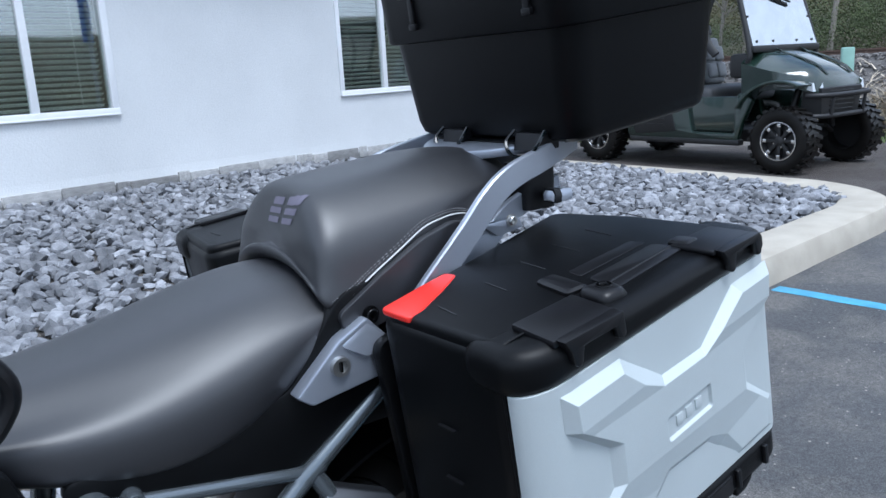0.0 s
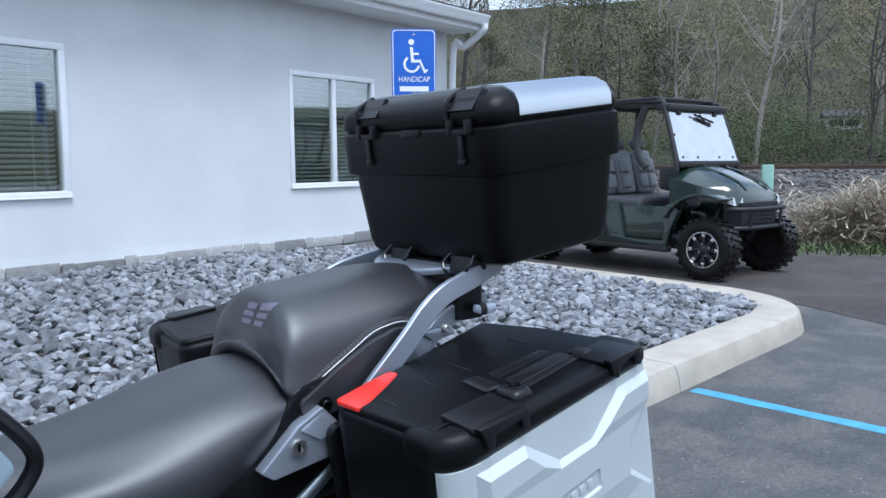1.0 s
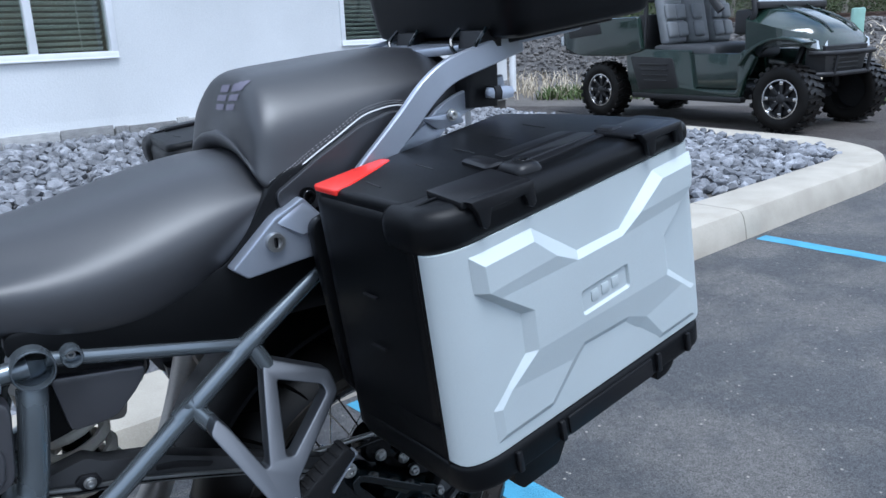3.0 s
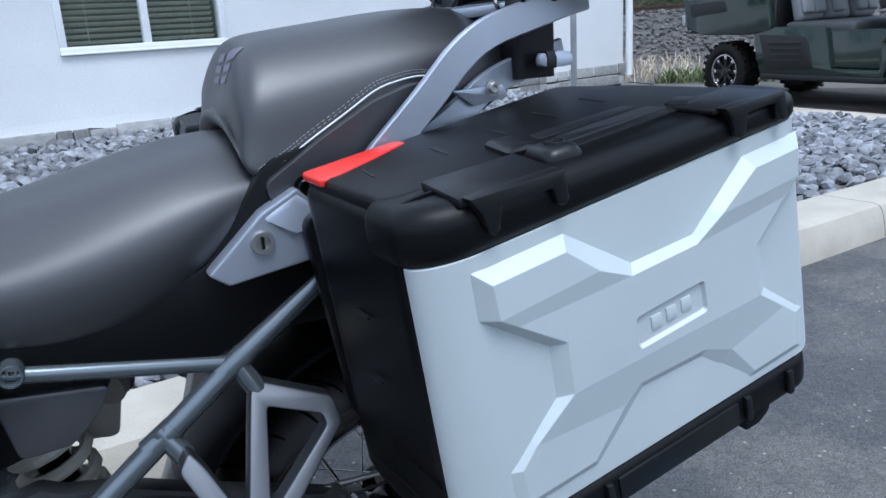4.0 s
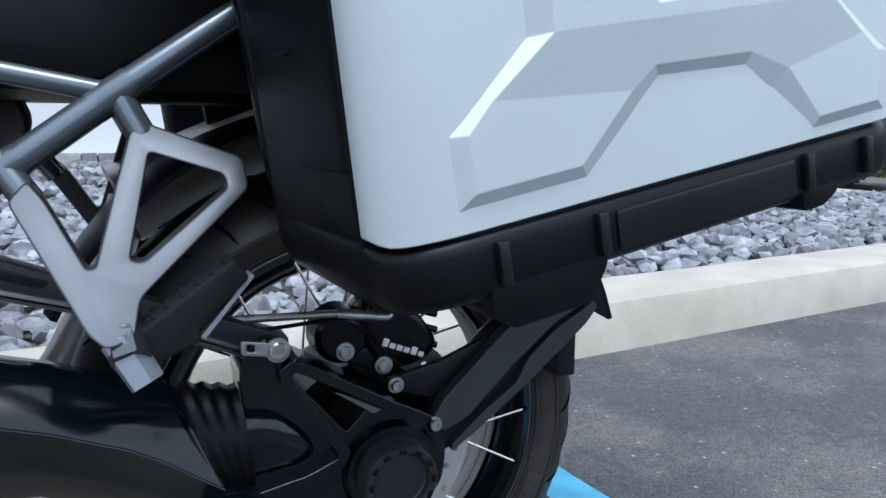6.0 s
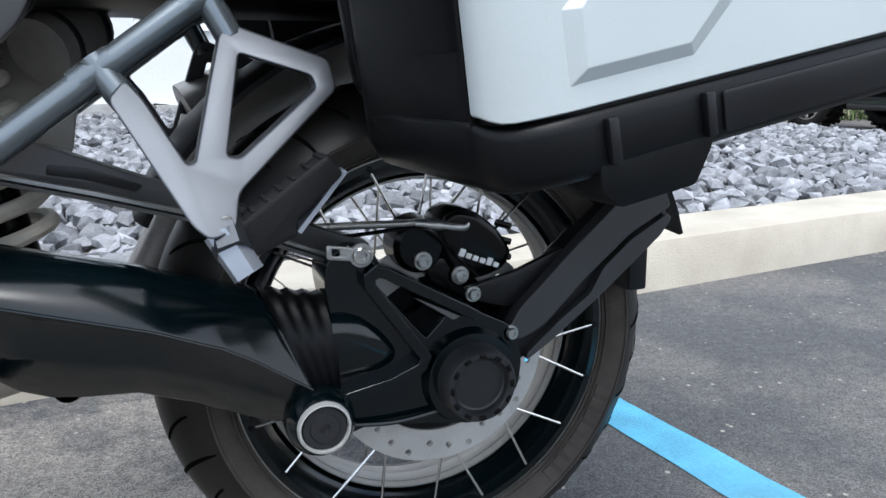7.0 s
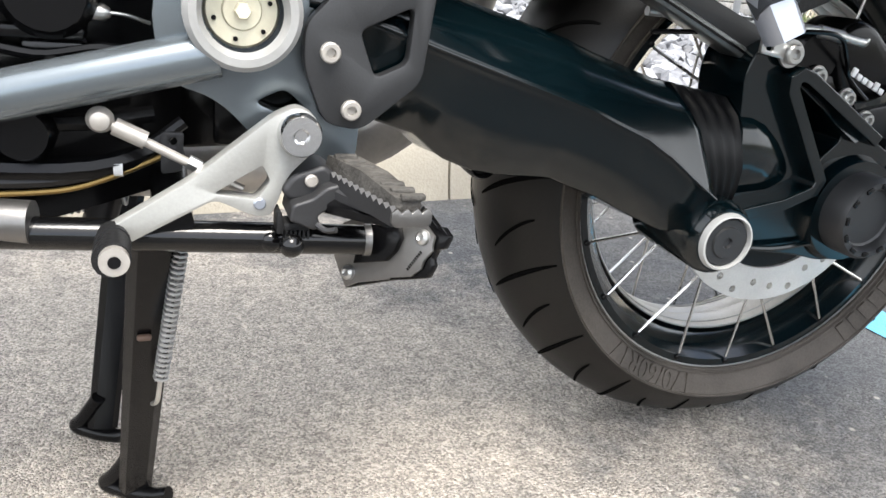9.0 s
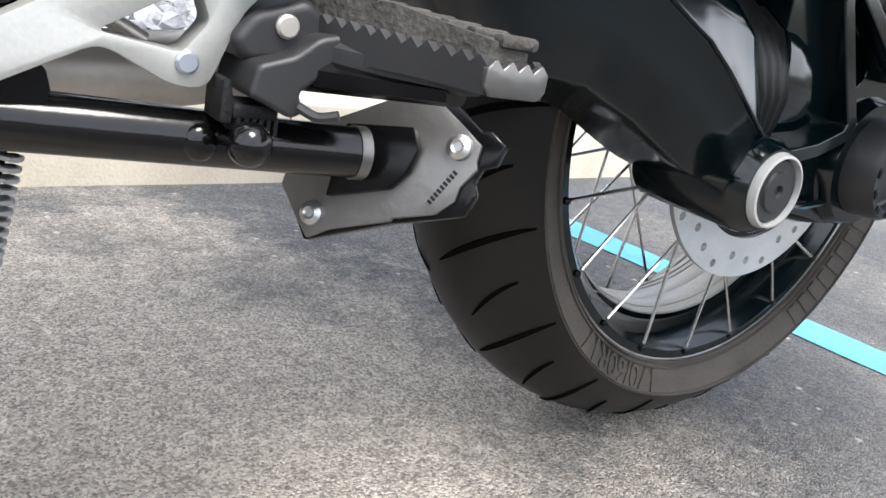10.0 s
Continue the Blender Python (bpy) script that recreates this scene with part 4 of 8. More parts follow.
pillion = loft([seat_ring(*s) for s in (
    (-0.2, 1.02, 0.935, 0.075, 0.125, 0.145, -0.6, 0.006, 0.05), (-0.19, 1.052, 0.902, 0.096, 0.14, 0.159, -0.6, 0.006, 0.07), (-0.176, 1.064, 0.888, 0.103, 0.149, 0.164, -0.5, 0.006, 0.07), (-0.15, 1.068, 0.888, 0.105, 0.151, 0.165, -0.3, 0.006, 0.05),
    (-0.06, 1.077, 0.915, 0.107, 0.15, 0.16), (0.02, 1.086, 0.945, 0.11, 0.146, 0.154), (0.1, 1.087, 0.975, 0.1, 0.13, 0.135), (0.16, 1.076, 0.99, 0.08, 0.105, 0.105), (0.185, 1.055, 1.0, 0.055, 0.075, 0.075))])
pseat = part("passenger_seat", pillion, SEAT, bike, "raised black vinyl passenger seat with pale piping", 180, 2)
bpy.context.view_layer.update()
SKIN = pseat.evaluated_get(bpy.context.evaluated_depsgraph_get())
BASE = bike.matrix_basis.translation


def skin(p, lift):
    """The nearest place on the passenger seat, a little proud of it."""
    o = Vector(p) - BASE
    hit, q, n, _ = SKIN.ray_cast(o, Vector((0, -o.y, 0)).normalized()) if abs(o.y) > 0.19 else (False, None, None, 0)
    if not hit:
        _, q, n, _ = SKIN.closest_point_on_mesh(o)
    return q + n * lift + BASE


for s in (-1, 1):
    seam = [(-0.194, 0.2 * s, 0.914), (-0.165, 0.2 * s, 0.929), (-0.135, 0.2 * s, 0.947), (-0.09, 0.2 * s, 0.972), (-0.05, 0.2 * s, 0.994), (-0.02, 0.2 * s, 1.002), (0.006, 0.2 * s, 1.005), (0.03, 0.2 * s, 1.002), (0.06, 0.2 * s, 0.99)]
    path = smooth_path([skin(p, 0.0024) for p in seam], 6)
    part("piping", tube(path, 0.0012, 6, straight=True), PIPING, pseat, "pale seat piping")
    for off in (0.0045, 0.0075):
        path = smooth_path([skin((x - off * 0.45, y, z + off), 0.0016) for x, y, z in seam], 14)
        bm = bmesh.new()
        for a, b in zip(path[0::2], path[1::2]):
            tube([a, b], 0.0004, 4, straight=True, bm=bm)
        part("stitching", bm, BADGE_THREAD, pseat, "row of pale stitches")

for s in (-1, 1):
    part("seat_skirt", plate(rounded([(-0.196, 0.906), (-0.13, 0.947), (-0.06, 0.985), (-0.01, 1.0), (0.045, 0.994), (0.02, 0.965), (-0.05, 0.922), (-0.12, 0.884), (-0.165, 0.872), (-0.19, 0.88)], 0.01), s * 0.159 - 0.007, s * 0.159 + 0.007, width=0.005), SEAT, pseat, "dark vinyl side skirt below the piping", even=True)

# two-part badge print on the front of the passenger seat: plain slanted strokes
B0 = Vector((-0.196, 0.02, 1.006))
BU, BV = Vector((0.01, -0.091, 0.0)), Vector((0.0135, 0.0, 0.032))
badge = part("badge", loft([[skin(B0 + BU * u + BV * 0.5, e) for u in (0.44, 0.47)] for e in (0.0004, 0.0008)], cap=False, close_ring=False), BADGE, pseat, "grey printed badge of slanted strokes")
for u0, u1, v0, v1 in ((0.06, 0.42, 0.74, 1.0), (0.0, 0.4, 0.38, 0.62), (0.02, 0.38, 0.0, 0.24), (0.56, 0.94, 0.74, 1.0), (0.54, 0.92, 0.38, 0.62), (0.52, 0.88, 0.0, 0.24)):
    bm = bmesh.new()
    grid_ = [[bm.verts.new(skin(B0 + BU * (u0 + (u1 - u0) * i / 6) + BV * (v0 + (v1 - v0) * j / 3) + BU * 0.06 * (v0 + (v1 - v0) * j / 3), 0.0008)) for j in range(4)] for i in range(7)]
    for i in range(6):
        for j in range(3):
            bm.faces.new((grid_[i][j], grid_[i + 1][j], grid_[i + 1][j + 1], grid_[i][j + 1]))
    part("stroke", bm, BADGE, badge)

# tail: side covers, lock bracket, reflector arms
for s in (-1, 1):
    y = 0.146 * s
    part("tail_cover", plate(rounded([(-0.54, 0.755), (-0.27, 0.712), (-0.135, 0.795), (0.02, 0.93), (0.02, 0.985), (-0.19, 0.93), (-0.27, 0.82), (-0.42, 0.79), (-0.54, 0.79)], 0.02), y - 0.012, y + 0.012, width=0.004), PLASTIC, bike, "black plastic tail cover under the seat")
    br = part("lock_bracket", plate([(-0.272, 0.818), (-0.25, 0.802), (-0.139, 0.818), (-0.135, 0.868), (-0.165, 0.9), (-0.207, 0.878)], s * 0.168 - 0.014, s * 0.168 + 0.012, width=0.004), ALU, bike, "silver bracket with the seat lock", even=True)
    fold = loft([[(x, s * y, z) for x, z in ((-0.205, 0.874), (-0.165, 0.896), (-0.138, 0.868), (-0.14, 0.852), (-0.175, 0.846))] for y in (0.17, 0.1805)] + [[(-0.201, s * 0.184, 0.868), (-0.17, s * 0.186, 0.884), (-0.141, s * 0.186, 0.864), (-0.141, s * 0.187, 0.858), (-0.172, s * 0.188, 0.851)]])
    part("bracket_fold", bevel(fold, 0.0012, 2), ALU, br, even=True)
    if s < 0:
        part("lock", lathe([(0, -0.001), (0.0075, -0.001), (0.008, -0.006), (0.0125, -0.006), (0.0135, -0.003), (0.0135, 0.004), (0, 0.004)], (-0.21, -0.183, 0.846), "y", 24), STEEL, br, "round steel key lock")
        part("keyhole", box(-0.2115, -0.2085, -0.1895, -0.184, 0.8395, 0.8525), SATIN_BLACK, br)
part("tail_core", box(-0.2, 0.16, -0.12, 0.12, 0.78, 0.93, 0.02), PLASTIC, bike)
part("tail_end", loft([[(0.12, -0.09, 0.95), (0.12, 0.09, 0.95), (0.12, 0.09, 1.04), (0.12, -0.09, 1.04)], [(0.22, -0.07, 1.0), (0.22, 0.07, 1.0), (0.22, 0.07, 1.06), (0.22, -0.07, 1.06)]]), PLASTIC, bike, "black tail end under the rack")
part("tail_light_box", loft([[(x, y, z) for x, y in rounded([(0.14, -0.15), (0.2, -0.15), (0.2, -0.09), (0.14, -0.09)], 0.012)] for z in (0.99, 1.06)]), PLASTIC_SOFT, bike)


def flat_rail(points, tall, thick):
    """A bent flat bar: wide in its own plane, thin across."""
    path = smooth_path(points, 8)
    rows = []
    for i, q in enumerate(path):
        d = (path[min(i + 1, len(path) - 1)] - path[max(i - 1, 0)]).normalized()
        e = d.cross(Vector((0, 1, 0))).normalized()
        n = e.cross(d)
        rows.append([q + e * tall * a + n * thick * b for a, b in ((-1, -0.6), (-1, 0.6), (-0.9, 1), (0.9, 1), (1, 0.6), (1, -0.6), (0.9, -1), (-0.9, -1))])
    return loft(rows)


for s in (-1, 1):
    arm_ = part("carrier_arm", flat_rail([(-0.05, s * 0.165, 0.902), (-0.01, s * 0.16, 0.922), (0.06, s * 0.152, 0.962), (0.1, s * 0.14, 0.985), (0.15, s * 0.13, 1.002), (0.22, s * 0.13, 1.02)], 0.017, 0.006), ALU, bike, "silver pannier carrier arm", 28)
    part("carrier_web", plate(rounded([(0.04, 0.985), (0.11, 0.988), (0.118, 0.972), (0.07, 0.965)], 0.004), s * 0.16 - 0.004, s * 0.16 + 0.004, width=0.002), ALU, arm_)
    bolt((0.095, s * 0.166, 0.985), 0.007, arm_, side=s)
    bolt((-0.152, s * 0.17, 0.898), 0.009, bike, SATIN_BLACK, side=s)
    ind = part("indicator", loft([[(x, s * (0.176 + dy * k), 1.012 + dz * k) for dy, dz in ((-0.016, -0.01), (0.016, -0.01), (0.018, 0.004), (0.012, 0.014), (-0.012, 0.014), (-0.018, 0.004))] for x, k in ((0.155, 0.35), (0.159, 0.65), (0.182, 0.8), (0.197, 0.65), (0.202, 0.3))]), ALU, bike, "clear turn indicator")
    part("indicator_band", loft([[(x, s * (0.176 + dy * 0.85), 1.012 + dz * 0.85) for dy, dz in ((-0.016, -0.01), (0.016, -0.01), (0.018, 0.004), (0.012, 0.014), (-0.012, 0.014), (-0.018, 0.004))] for x in (0.16, 0.172)]), PLASTIC_SOFT, ind)
    part("indicator_stalk", tube([(0.18, s * 0.165, 1.01), (0.17, s * 0.1, 1.01)], 0.008, 10, straight=True), PLASTIC_SOFT, ind)
    rail = [(-0.1, s * 0.185, 0.886), (-0.061, s * 0.187, 0.927), (-0.03, s * 0.187, 0.956), (0.004, s * 0.186, 0.988), (0.042, s * 0.184, 1.025), (0.083, s * 0.18, 1.05), (0.146, s * 0.17, 1.067), (0.2, s * 0.155, 1.079), (0.26, s * 0.125, 1.088)]
    part("grab_rail", flat_rail(rail, 0.0185, 0.006), ALU, bike, "silver curved flat grab rail", 28)
rack_out = rounded([(0.1, -0.07), (0.16, -0.13), (0.3, -0.14), (0.42, -0.12), (0.42, 0.12), (0.3, 0.14), (0.16, 0.13), (0.1, 0.07)], 0.03)
holes = [rounded([(0.17, -0.11), (0.36, -0.09), (0.36, -0.02), (0.17, -0.02)], 0.015), rounded([(0.17, 0.02), (0.36, 0.02), (0.36, 0.09), (0.17, 0.11)], 0.015)]
rack = plate(rack_out, 0.0, 0.014, holes=holes, width=0.003)
rack.transform(Matrix.Translation((0, 0, 1.055)) @ pose(0, 0, 0, 0, -6.5, 0) @ pose(0, 0, 0, 90, 0, 0))
part("luggage_rack", rack, ALU, bike, "silver cast luggage rack")

# ---- frame ----
for s in (-1, 1):
    for r, pts, st in (
        (0.0135, [(-0.535, 0.187, 0.502), (-0.44, 0.178, 0.568), (-0.255, 0.157, 0.703), (-0.13, 0.15, 0.79), (0.06, 0.13, 0.92)], True),
        (0.0095, [(-0.5, 0.158, 0.75), (-0.258, 0.155, 0.705)], True),
        (0.0175, [(-0.572, 0.176, 0.49), (-0.553, 0.176, 0.55), (-0.536, 0.174, 0.614), (-0.524, 0.17, 0.69), (-0.52, 0.165, 0.722)], False),
        (0.016, [(-0.6, 0.182, 0.44), (-0.727, 0.178, 0.407), (-0.95, 0.15, 0.36)], True),
        (0.0145, [(-0.6, 0.182, 0.487), (-0.703, 0.18, 0.583), (-0.86, 0.16, 0.74)], True),
        (0.009, [(-0.56, 0.176, 0.583), (-0.654, 0.17, 0.61), (-0.82, 0.15, 0.66)], True),
        (0.0125, [(-0.52, 0.165, 0.748), (-0.6, 0.165, 0.74), (-0.68, 0.16, 0.72), (-0.78, 0.15, 0.68)], False),
    ):
        part("frame_tube", tube([(x, s * y, z) for x, y, z in pts], r, 16, 6, straight=st), FRAME, bike, "blue-grey painted frame tube")
    for c, r0, r1 in (((-0.516, 0.165, 0.748), 0.0225, 0.0248), ((-0.473, 0.162, 0.752), 0.0095, 0.0125), ((-0.556, 0.18, 0.582), 0.0125, 0.018)):
        x, y, z = c
        part("tube_socket", lathe([(r0, 0.006 * s), (r0, 0.02 * s), (r1 - 0.001, 0.02 * s), (r1, 0.018 * s), (r1, -0.03 * s), (0, -0.03 * s), (0, -0.026 * s), (r0 * 0.98, -0.026 * s)], (x, y * s, z), "y", 28), FRAME, bike, "open round frame socket")
    bolt((-0.556, 0.184 * s, 0.582), 0.0075, bike, SATIN_BLACK, side=s)
    bolt((-0.473, 0.162 * s, 0.752), 0.006, bike, side=s)
    for c in ((-0.255, 0.157, 0.703), (-0.345, 0.167, 0.638)):
        part("tube_joint", tube([(c[0] - 0.016, s * c[1], c[2] - 0.011), (c[0] + 0.016, s * c[1], c[2] + 0.011)], 0.0148, 14, straight=True), FRAME, bike, "welded frame joint")
    part("tube_clevis", plate(rounded([(-0.555, 0.487), (-0.535, 0.482), (-0.495, 0.515), (-0.48, 0.532), (-0.49, 0.548), (-0.52, 0.53), (-0.552, 0.515)], 0.008), s * 0.178 - 0.012, s * 0.178 + 0.012, width=0.003), FRAME, bike, "bolted tube end")
    bolt((-0.535, 0.191 * s, 0.502), 0.0085, bike, side=s)
    part("frame_plate", plate(rounded([(-0.625, 0.5), (-0.56, 0.515), (-0.53, 0.49), (-0.515, 0.44), (-0.5, 0.4), (-0.505, 0.35), (-0.53, 0.335), (-0.552, 0.36), (-0.6, 0.41), (-0.635, 0.42), (-0.64, 0.47)], 0.02), s * 0.168 - 0.011, s * 0.168 + 0.011,
         holes=[rounded([(-0.575, 0.408), (-0.555, 0.418), (-0.54, 0.405), (-0.556, 0.4)], 0.006)], width=0.004), FRAME, bike, "cast frame plate at the swingarm pivot")
    piv = part("pivot_cap", lathe([(0.0255, 0.022 * s), (0.029, 0.03 * s), (0.034, 0.03 * s), (0.0375, 0.026 * s), (0.0375, 0.0), (0.0, 0.0), (0.0, 0.008 * s), (0.0255, 0.008 * s)], (-0.584, 0.17 * s, 0.468), "y", 40), CAP_WHITE, bike, "pale round swingarm pivot cap")
    part("cap_insert", lathe([(0, 0.014 * s), (0.012, 0.014 * s), (0.013, 0.012 * s), (0.0225, 0.012 * s), (0.0245, 0.009 * s), (0.0245, 0.006 * s), (0, 0.006 * s)], (-0.584, 0.17 * s, 0.468), "y", 32), BRONZE, piv, "yellow zinc insert")
    part("hex_bolt", lathe([(0, 0.022 * s), (0.0048, 0.022 * s), (0.0055, 0.02 * s), (0.0055, 0.012 * s), (0, 0.012 * s)], (-0.584, 0.17 * s, 0.468), "y", 6), BRONZE, piv, smooth=10)
    for k in range(6):
        a = k * math.pi / 3 + 0.3
        part("rivet", disc((-0.584 + 0.0185 * math.cos(a), 0, 0.468 + 0.0185 * math.sin(a)), 0.0016, s * 0.181, s * 0.1845, sides=10, width=0.0004), SATIN_BLACK, piv)

part("frame_web", box(-0.6, -0.52, -0.15, -0.14, 0.37, 0.43, 0.004), SATIN_BLACK, bike)

# heel guard
heel_out = rounded([(-0.545, 0.463), (-0.523, 0.487), (-0.475, 0.517), (-0.454, 0.508), (-0.462, 0.428), (-0.504, 0.393), (-0.53, 0.398), (-0.545, 0.435)], 0.009)
heel_hole = rounded([(-0.508, 0.461), (-0.471, 0.479), (-0.473, 0.441), (-0.496, 0.43)], 0.006)
for s in (-1, 1):
    hg = part("heel_guard", plate(heel_out, s * 0.188 - 0.006, s * 0.188 + 0.006, holes=[heel_hole], width=0.003), PLASTIC_GREY, bike, "dark grey plastic heel guard with a window")
    for x, z in ((-0.528, 0.446), (-0.512, 0.408)):
        bolt((x, 0.193 * s, z), 0.007, hg, MUFFLER, side=s)

# ---- rear wheel ----
wheel = part("rear_wheel", lathe([(0.05, -0.075), (0.052, -0.06), (0.03, -0.05), (0.03, 0.05), (0.052, 0.06), (0.05, 0.08), (0, 0.08), (0, -0.075)], (AX, 0, AZ), "y", 28), SATIN_BLACK, bike, "wire-spoked rear wheel with black rim")
prof = []
R, HW = 0.314, 0.085
for a in np.linspace(-1, 1, 25):
    y = HW * math.sin(a * math.pi / 2 * 0.93)
    prof.append((R - 0.052 * (abs(y) / HW) ** 2.3, y))
prof = [(0.228, -0.058), (0.232, -0.067), (0.246, -0.078), (0.262, -0.0845)] + prof[1:-1] + [(0.262, 0.0845), (0.246, 0.078), (0.232, 0.067), (0.228, 0.058)]
crown = [q for q in prof if q[0] >= 0.2605]
tyre = part("tyre", lathe(crown, (AX, 0, AZ), "y", 96), RUBBER, wheel, "dusty black road tyre with open tread grooves", 60)
for s in (-1, 1):
    side = [q for q in prof if q[0] <= crown[0][0] + 1e-6 and q[1] * s > 0]
    part("sidewall", lathe(side, (AX, 0, AZ), "y", 96), SIDEWALL, tyre, "brown dusty sidewall", 60)
# tread grooves over the shoulders as near-black strips for their shade, sidewall rings, raised lettering
def tyre_point(y, a, lift):
    r = R - 0.052 * (abs(y) / HW) ** 2.3 + lift
    return Vector((AX + r * math.cos(a), y, AZ + r * math.sin(a)))


# near-black colour puts the grooves' shade onto strips laid over the rubber
GROOVE_SHADE = mat("groove shade", (0.003, 0.003, 0.003), 0.9, bump=0.0, spec=0.02)
for k in range(18):
    a0 = k * math.tau / 18
    for s in (-1, 1):
        for u0, u1, twist, wide in ((0.012, 0.082, 0.0, 0.0017), (0.03, 0.07, 0.17, 0.0011)):
            groove = bmesh.new()
            row = []
            for t in np.linspace(0, 1, 9):
                y = s * (u0 + (u1 - u0) * t)
                a = a0 + twist + (0.07 if s > 0 else 0) + 0.1 * (1 - t) ** 1.4 - 0.02 * t
                w = wide * (1 - abs(2 * t - 1) ** 3) + 0.0008
                row.append([groove.verts.new(tyre_point(y, a + d * w / R, lift)) for d, lift in ((-1.35, 0.0005), (-0.95, 0.0018), (-0.3, 0.0013), (0.3, 0.0013), (0.95, 0.0018), (1.35, 0.0005))])
            for p, q in zip(row, row[1:]):
                for i in range(5):
                    groove.faces.new((p[i], p[i + 1], q[i + 1], q[i]))
            part("tread_groove", groove, GROOVE_SHADE, tyre)
for s in (-1, 1):
    for r, y in ((0.233, 0.0695), (0.237, 0.0725), (0.2595, 0.0842)):
        part("sidewall_ring", lathe([(r - 0.0012, (y - 0.0015) * s), (r - 0.0005, (y + 0.0012) * s), (r + 0.0007, (y + 0.0014) * s), (r + 0.0016, (y - 0.0005) * s)], (AX, 0, AZ), "y", 96), SIDEWALL, tyre)


def on_sidewall(bm, a_mid, radius, flip):
    """Wraps a flat shape, x along and y across, onto the left sidewall."""
    for v in bm.verts:
        a, r = a_mid + flip * v.co.x / radius, radius + flip * -v.co.y
        y = 0.078 + (r - 0.246) * 0.42 + 0.0012 * (1 if v.co.z > 0 else -1)
        v.co = Vector((AX + r * math.cos(a), -y, AZ + r * math.sin(a)))
    return bm


cu = bpy.data.curves.new("lettering", "FONT")
cu.body, cu.size, cu.align_x, cu.align_y, cu.extrude = "170/60R17", 0.03, "CENTER", "CENTER", 0.001
tmp = bpy.data.objects.new("tmp", cu)
scene.collection.objects.link(tmp)
me = bpy.data.meshes.new_from_object(tmp.evaluated_get(bpy.context.evaluated_depsgraph_get()))
bpy.data.objects.remove(tmp)
bm = bmesh.new()
bm.from_mesh(me)
part("lettering", on_sidewall(bm, radians(-117), 0.2475, -1), SIDEWALL, tyre, "raised tyre size lettering", smooth=0)
for k in range(8):
    bm = box(-0.0062, 0.0062, -0.0095, 0.0095, -0.001, 0.001)
    part("raised_bar", on_sidewall(bm, radians(-50 + k * 4.2), 0.248, -1), SIDEWALL, tyre, smooth=0)
rim_bm = lathe([(0.228, -0.056), (0.231, -0.062), (0.2305, -0.066), (0.222, -0.066), (0.216, -0.058), (0.206, -0.046), (0.2, -0.02), (0.2, 0.02), (0.206, 0.046), (0.216, 0.058), (0.222, 0.066), (0.2305, 0.066), (0.228, 0.056)], (AX, 0, AZ), "y", 96)
part("rim", rim_bm, GLOSS_BLACK, wheel, "gloss black rim")
part("rim_bed", lathe([(0.1975, -0.03), (0.1965, -0.024), (0.193, -0.017), (0.1925, -0.004), (0.194, 0.0), (0.1925, 0.004), (0.193, 0.017), (0.1965, 0.024), (0.1975, 0.03), (0.204, 0.042)], (AX, 0, AZ), "y", 96), RIM_BED, wheel, "rim bed in pale beige")
# thin bright steel rings stand in for highlights along the rim's steps
for s in (-1, 1):
    for r, y, w in ((0.2312, 0.0662, 0.0011), (0.1978, 0.0305, 0.0012), (0.1945, 0.021, 0.0008)):
        part("rim_edge", lathe([(r + w * math.cos(a), s * y + w * math.sin(a)) for a in np.linspace(0, math.tau, 6, endpoint=False)], (AX, 0, AZ), "y", 96, closed=True), STEEL, wheel, "bright ring that stands in for a rim highlight")
SPOKE_HI = mat("spoke steel", (0.68, 0.66, 0.63), 0.26, metal=1.0, bump=0.0)
for k in range(20):
    for s in (-1, 1):
        a = k * math.tau / 20 + (0.08 if s > 0 else 0)
        b = a + (0.75 if k % 2 else -0.75)
        p0 = (AX + 0.05 * math.cos(b), s * 0.058, AZ + 0.05 * math.sin(b))
        p1 = (AX + 0.219 * math.cos(a), s * 0.066, AZ + 0.219 * math.sin(a))
        part("spoke", tube([p0, p1], 0.0017, 6, straight=True), SPOKE_HI, wheel)
        part("nipple", disc((AX + 0.224 * math.cos(a), 0, AZ + 0.224 * math.sin(a)), 0.0032, s * 0.0655, s * 0.069, sides=8), SATIN_BLACK, wheel)
disc_holes = [[(AX + r * math.cos(a) + 0.0042 * math.cos(q), AZ + r * math.sin(a) + 0.0042 * math.sin(q)) for q in np.linspace(0, math.tau, 8, endpoint=False)] for k in range(30) for a, r in ((k * math.tau / 30, (0.124, 0.112, 0.1175)[k % 3]),)]
ring_o = [(AX + 0.133 * math.cos(a), AZ + 0.133 * math.sin(a)) for a in np.linspace(0, math.tau, 72, endpoint=False)]
ring_i = [(AX + 0.095 * math.cos(a), AZ + 0.095 * math.sin(a)) for a in np.linspace(0, math.tau, 48, endpoint=False)]
part("brake_disc", plate(ring_o, -0.092, -0.087, holes=[ring_i] + disc_holes), DISC_STEEL, wheel, "drilled steel brake disc")
part("disc_carrier", lathe([(0.1, -0.0885), (0.1, -0.0865), (0.04, -0.078), (0.04, -0.084)], (AX, 0, AZ), "y", 32, closed=True), SATIN_BLACK, wheel)

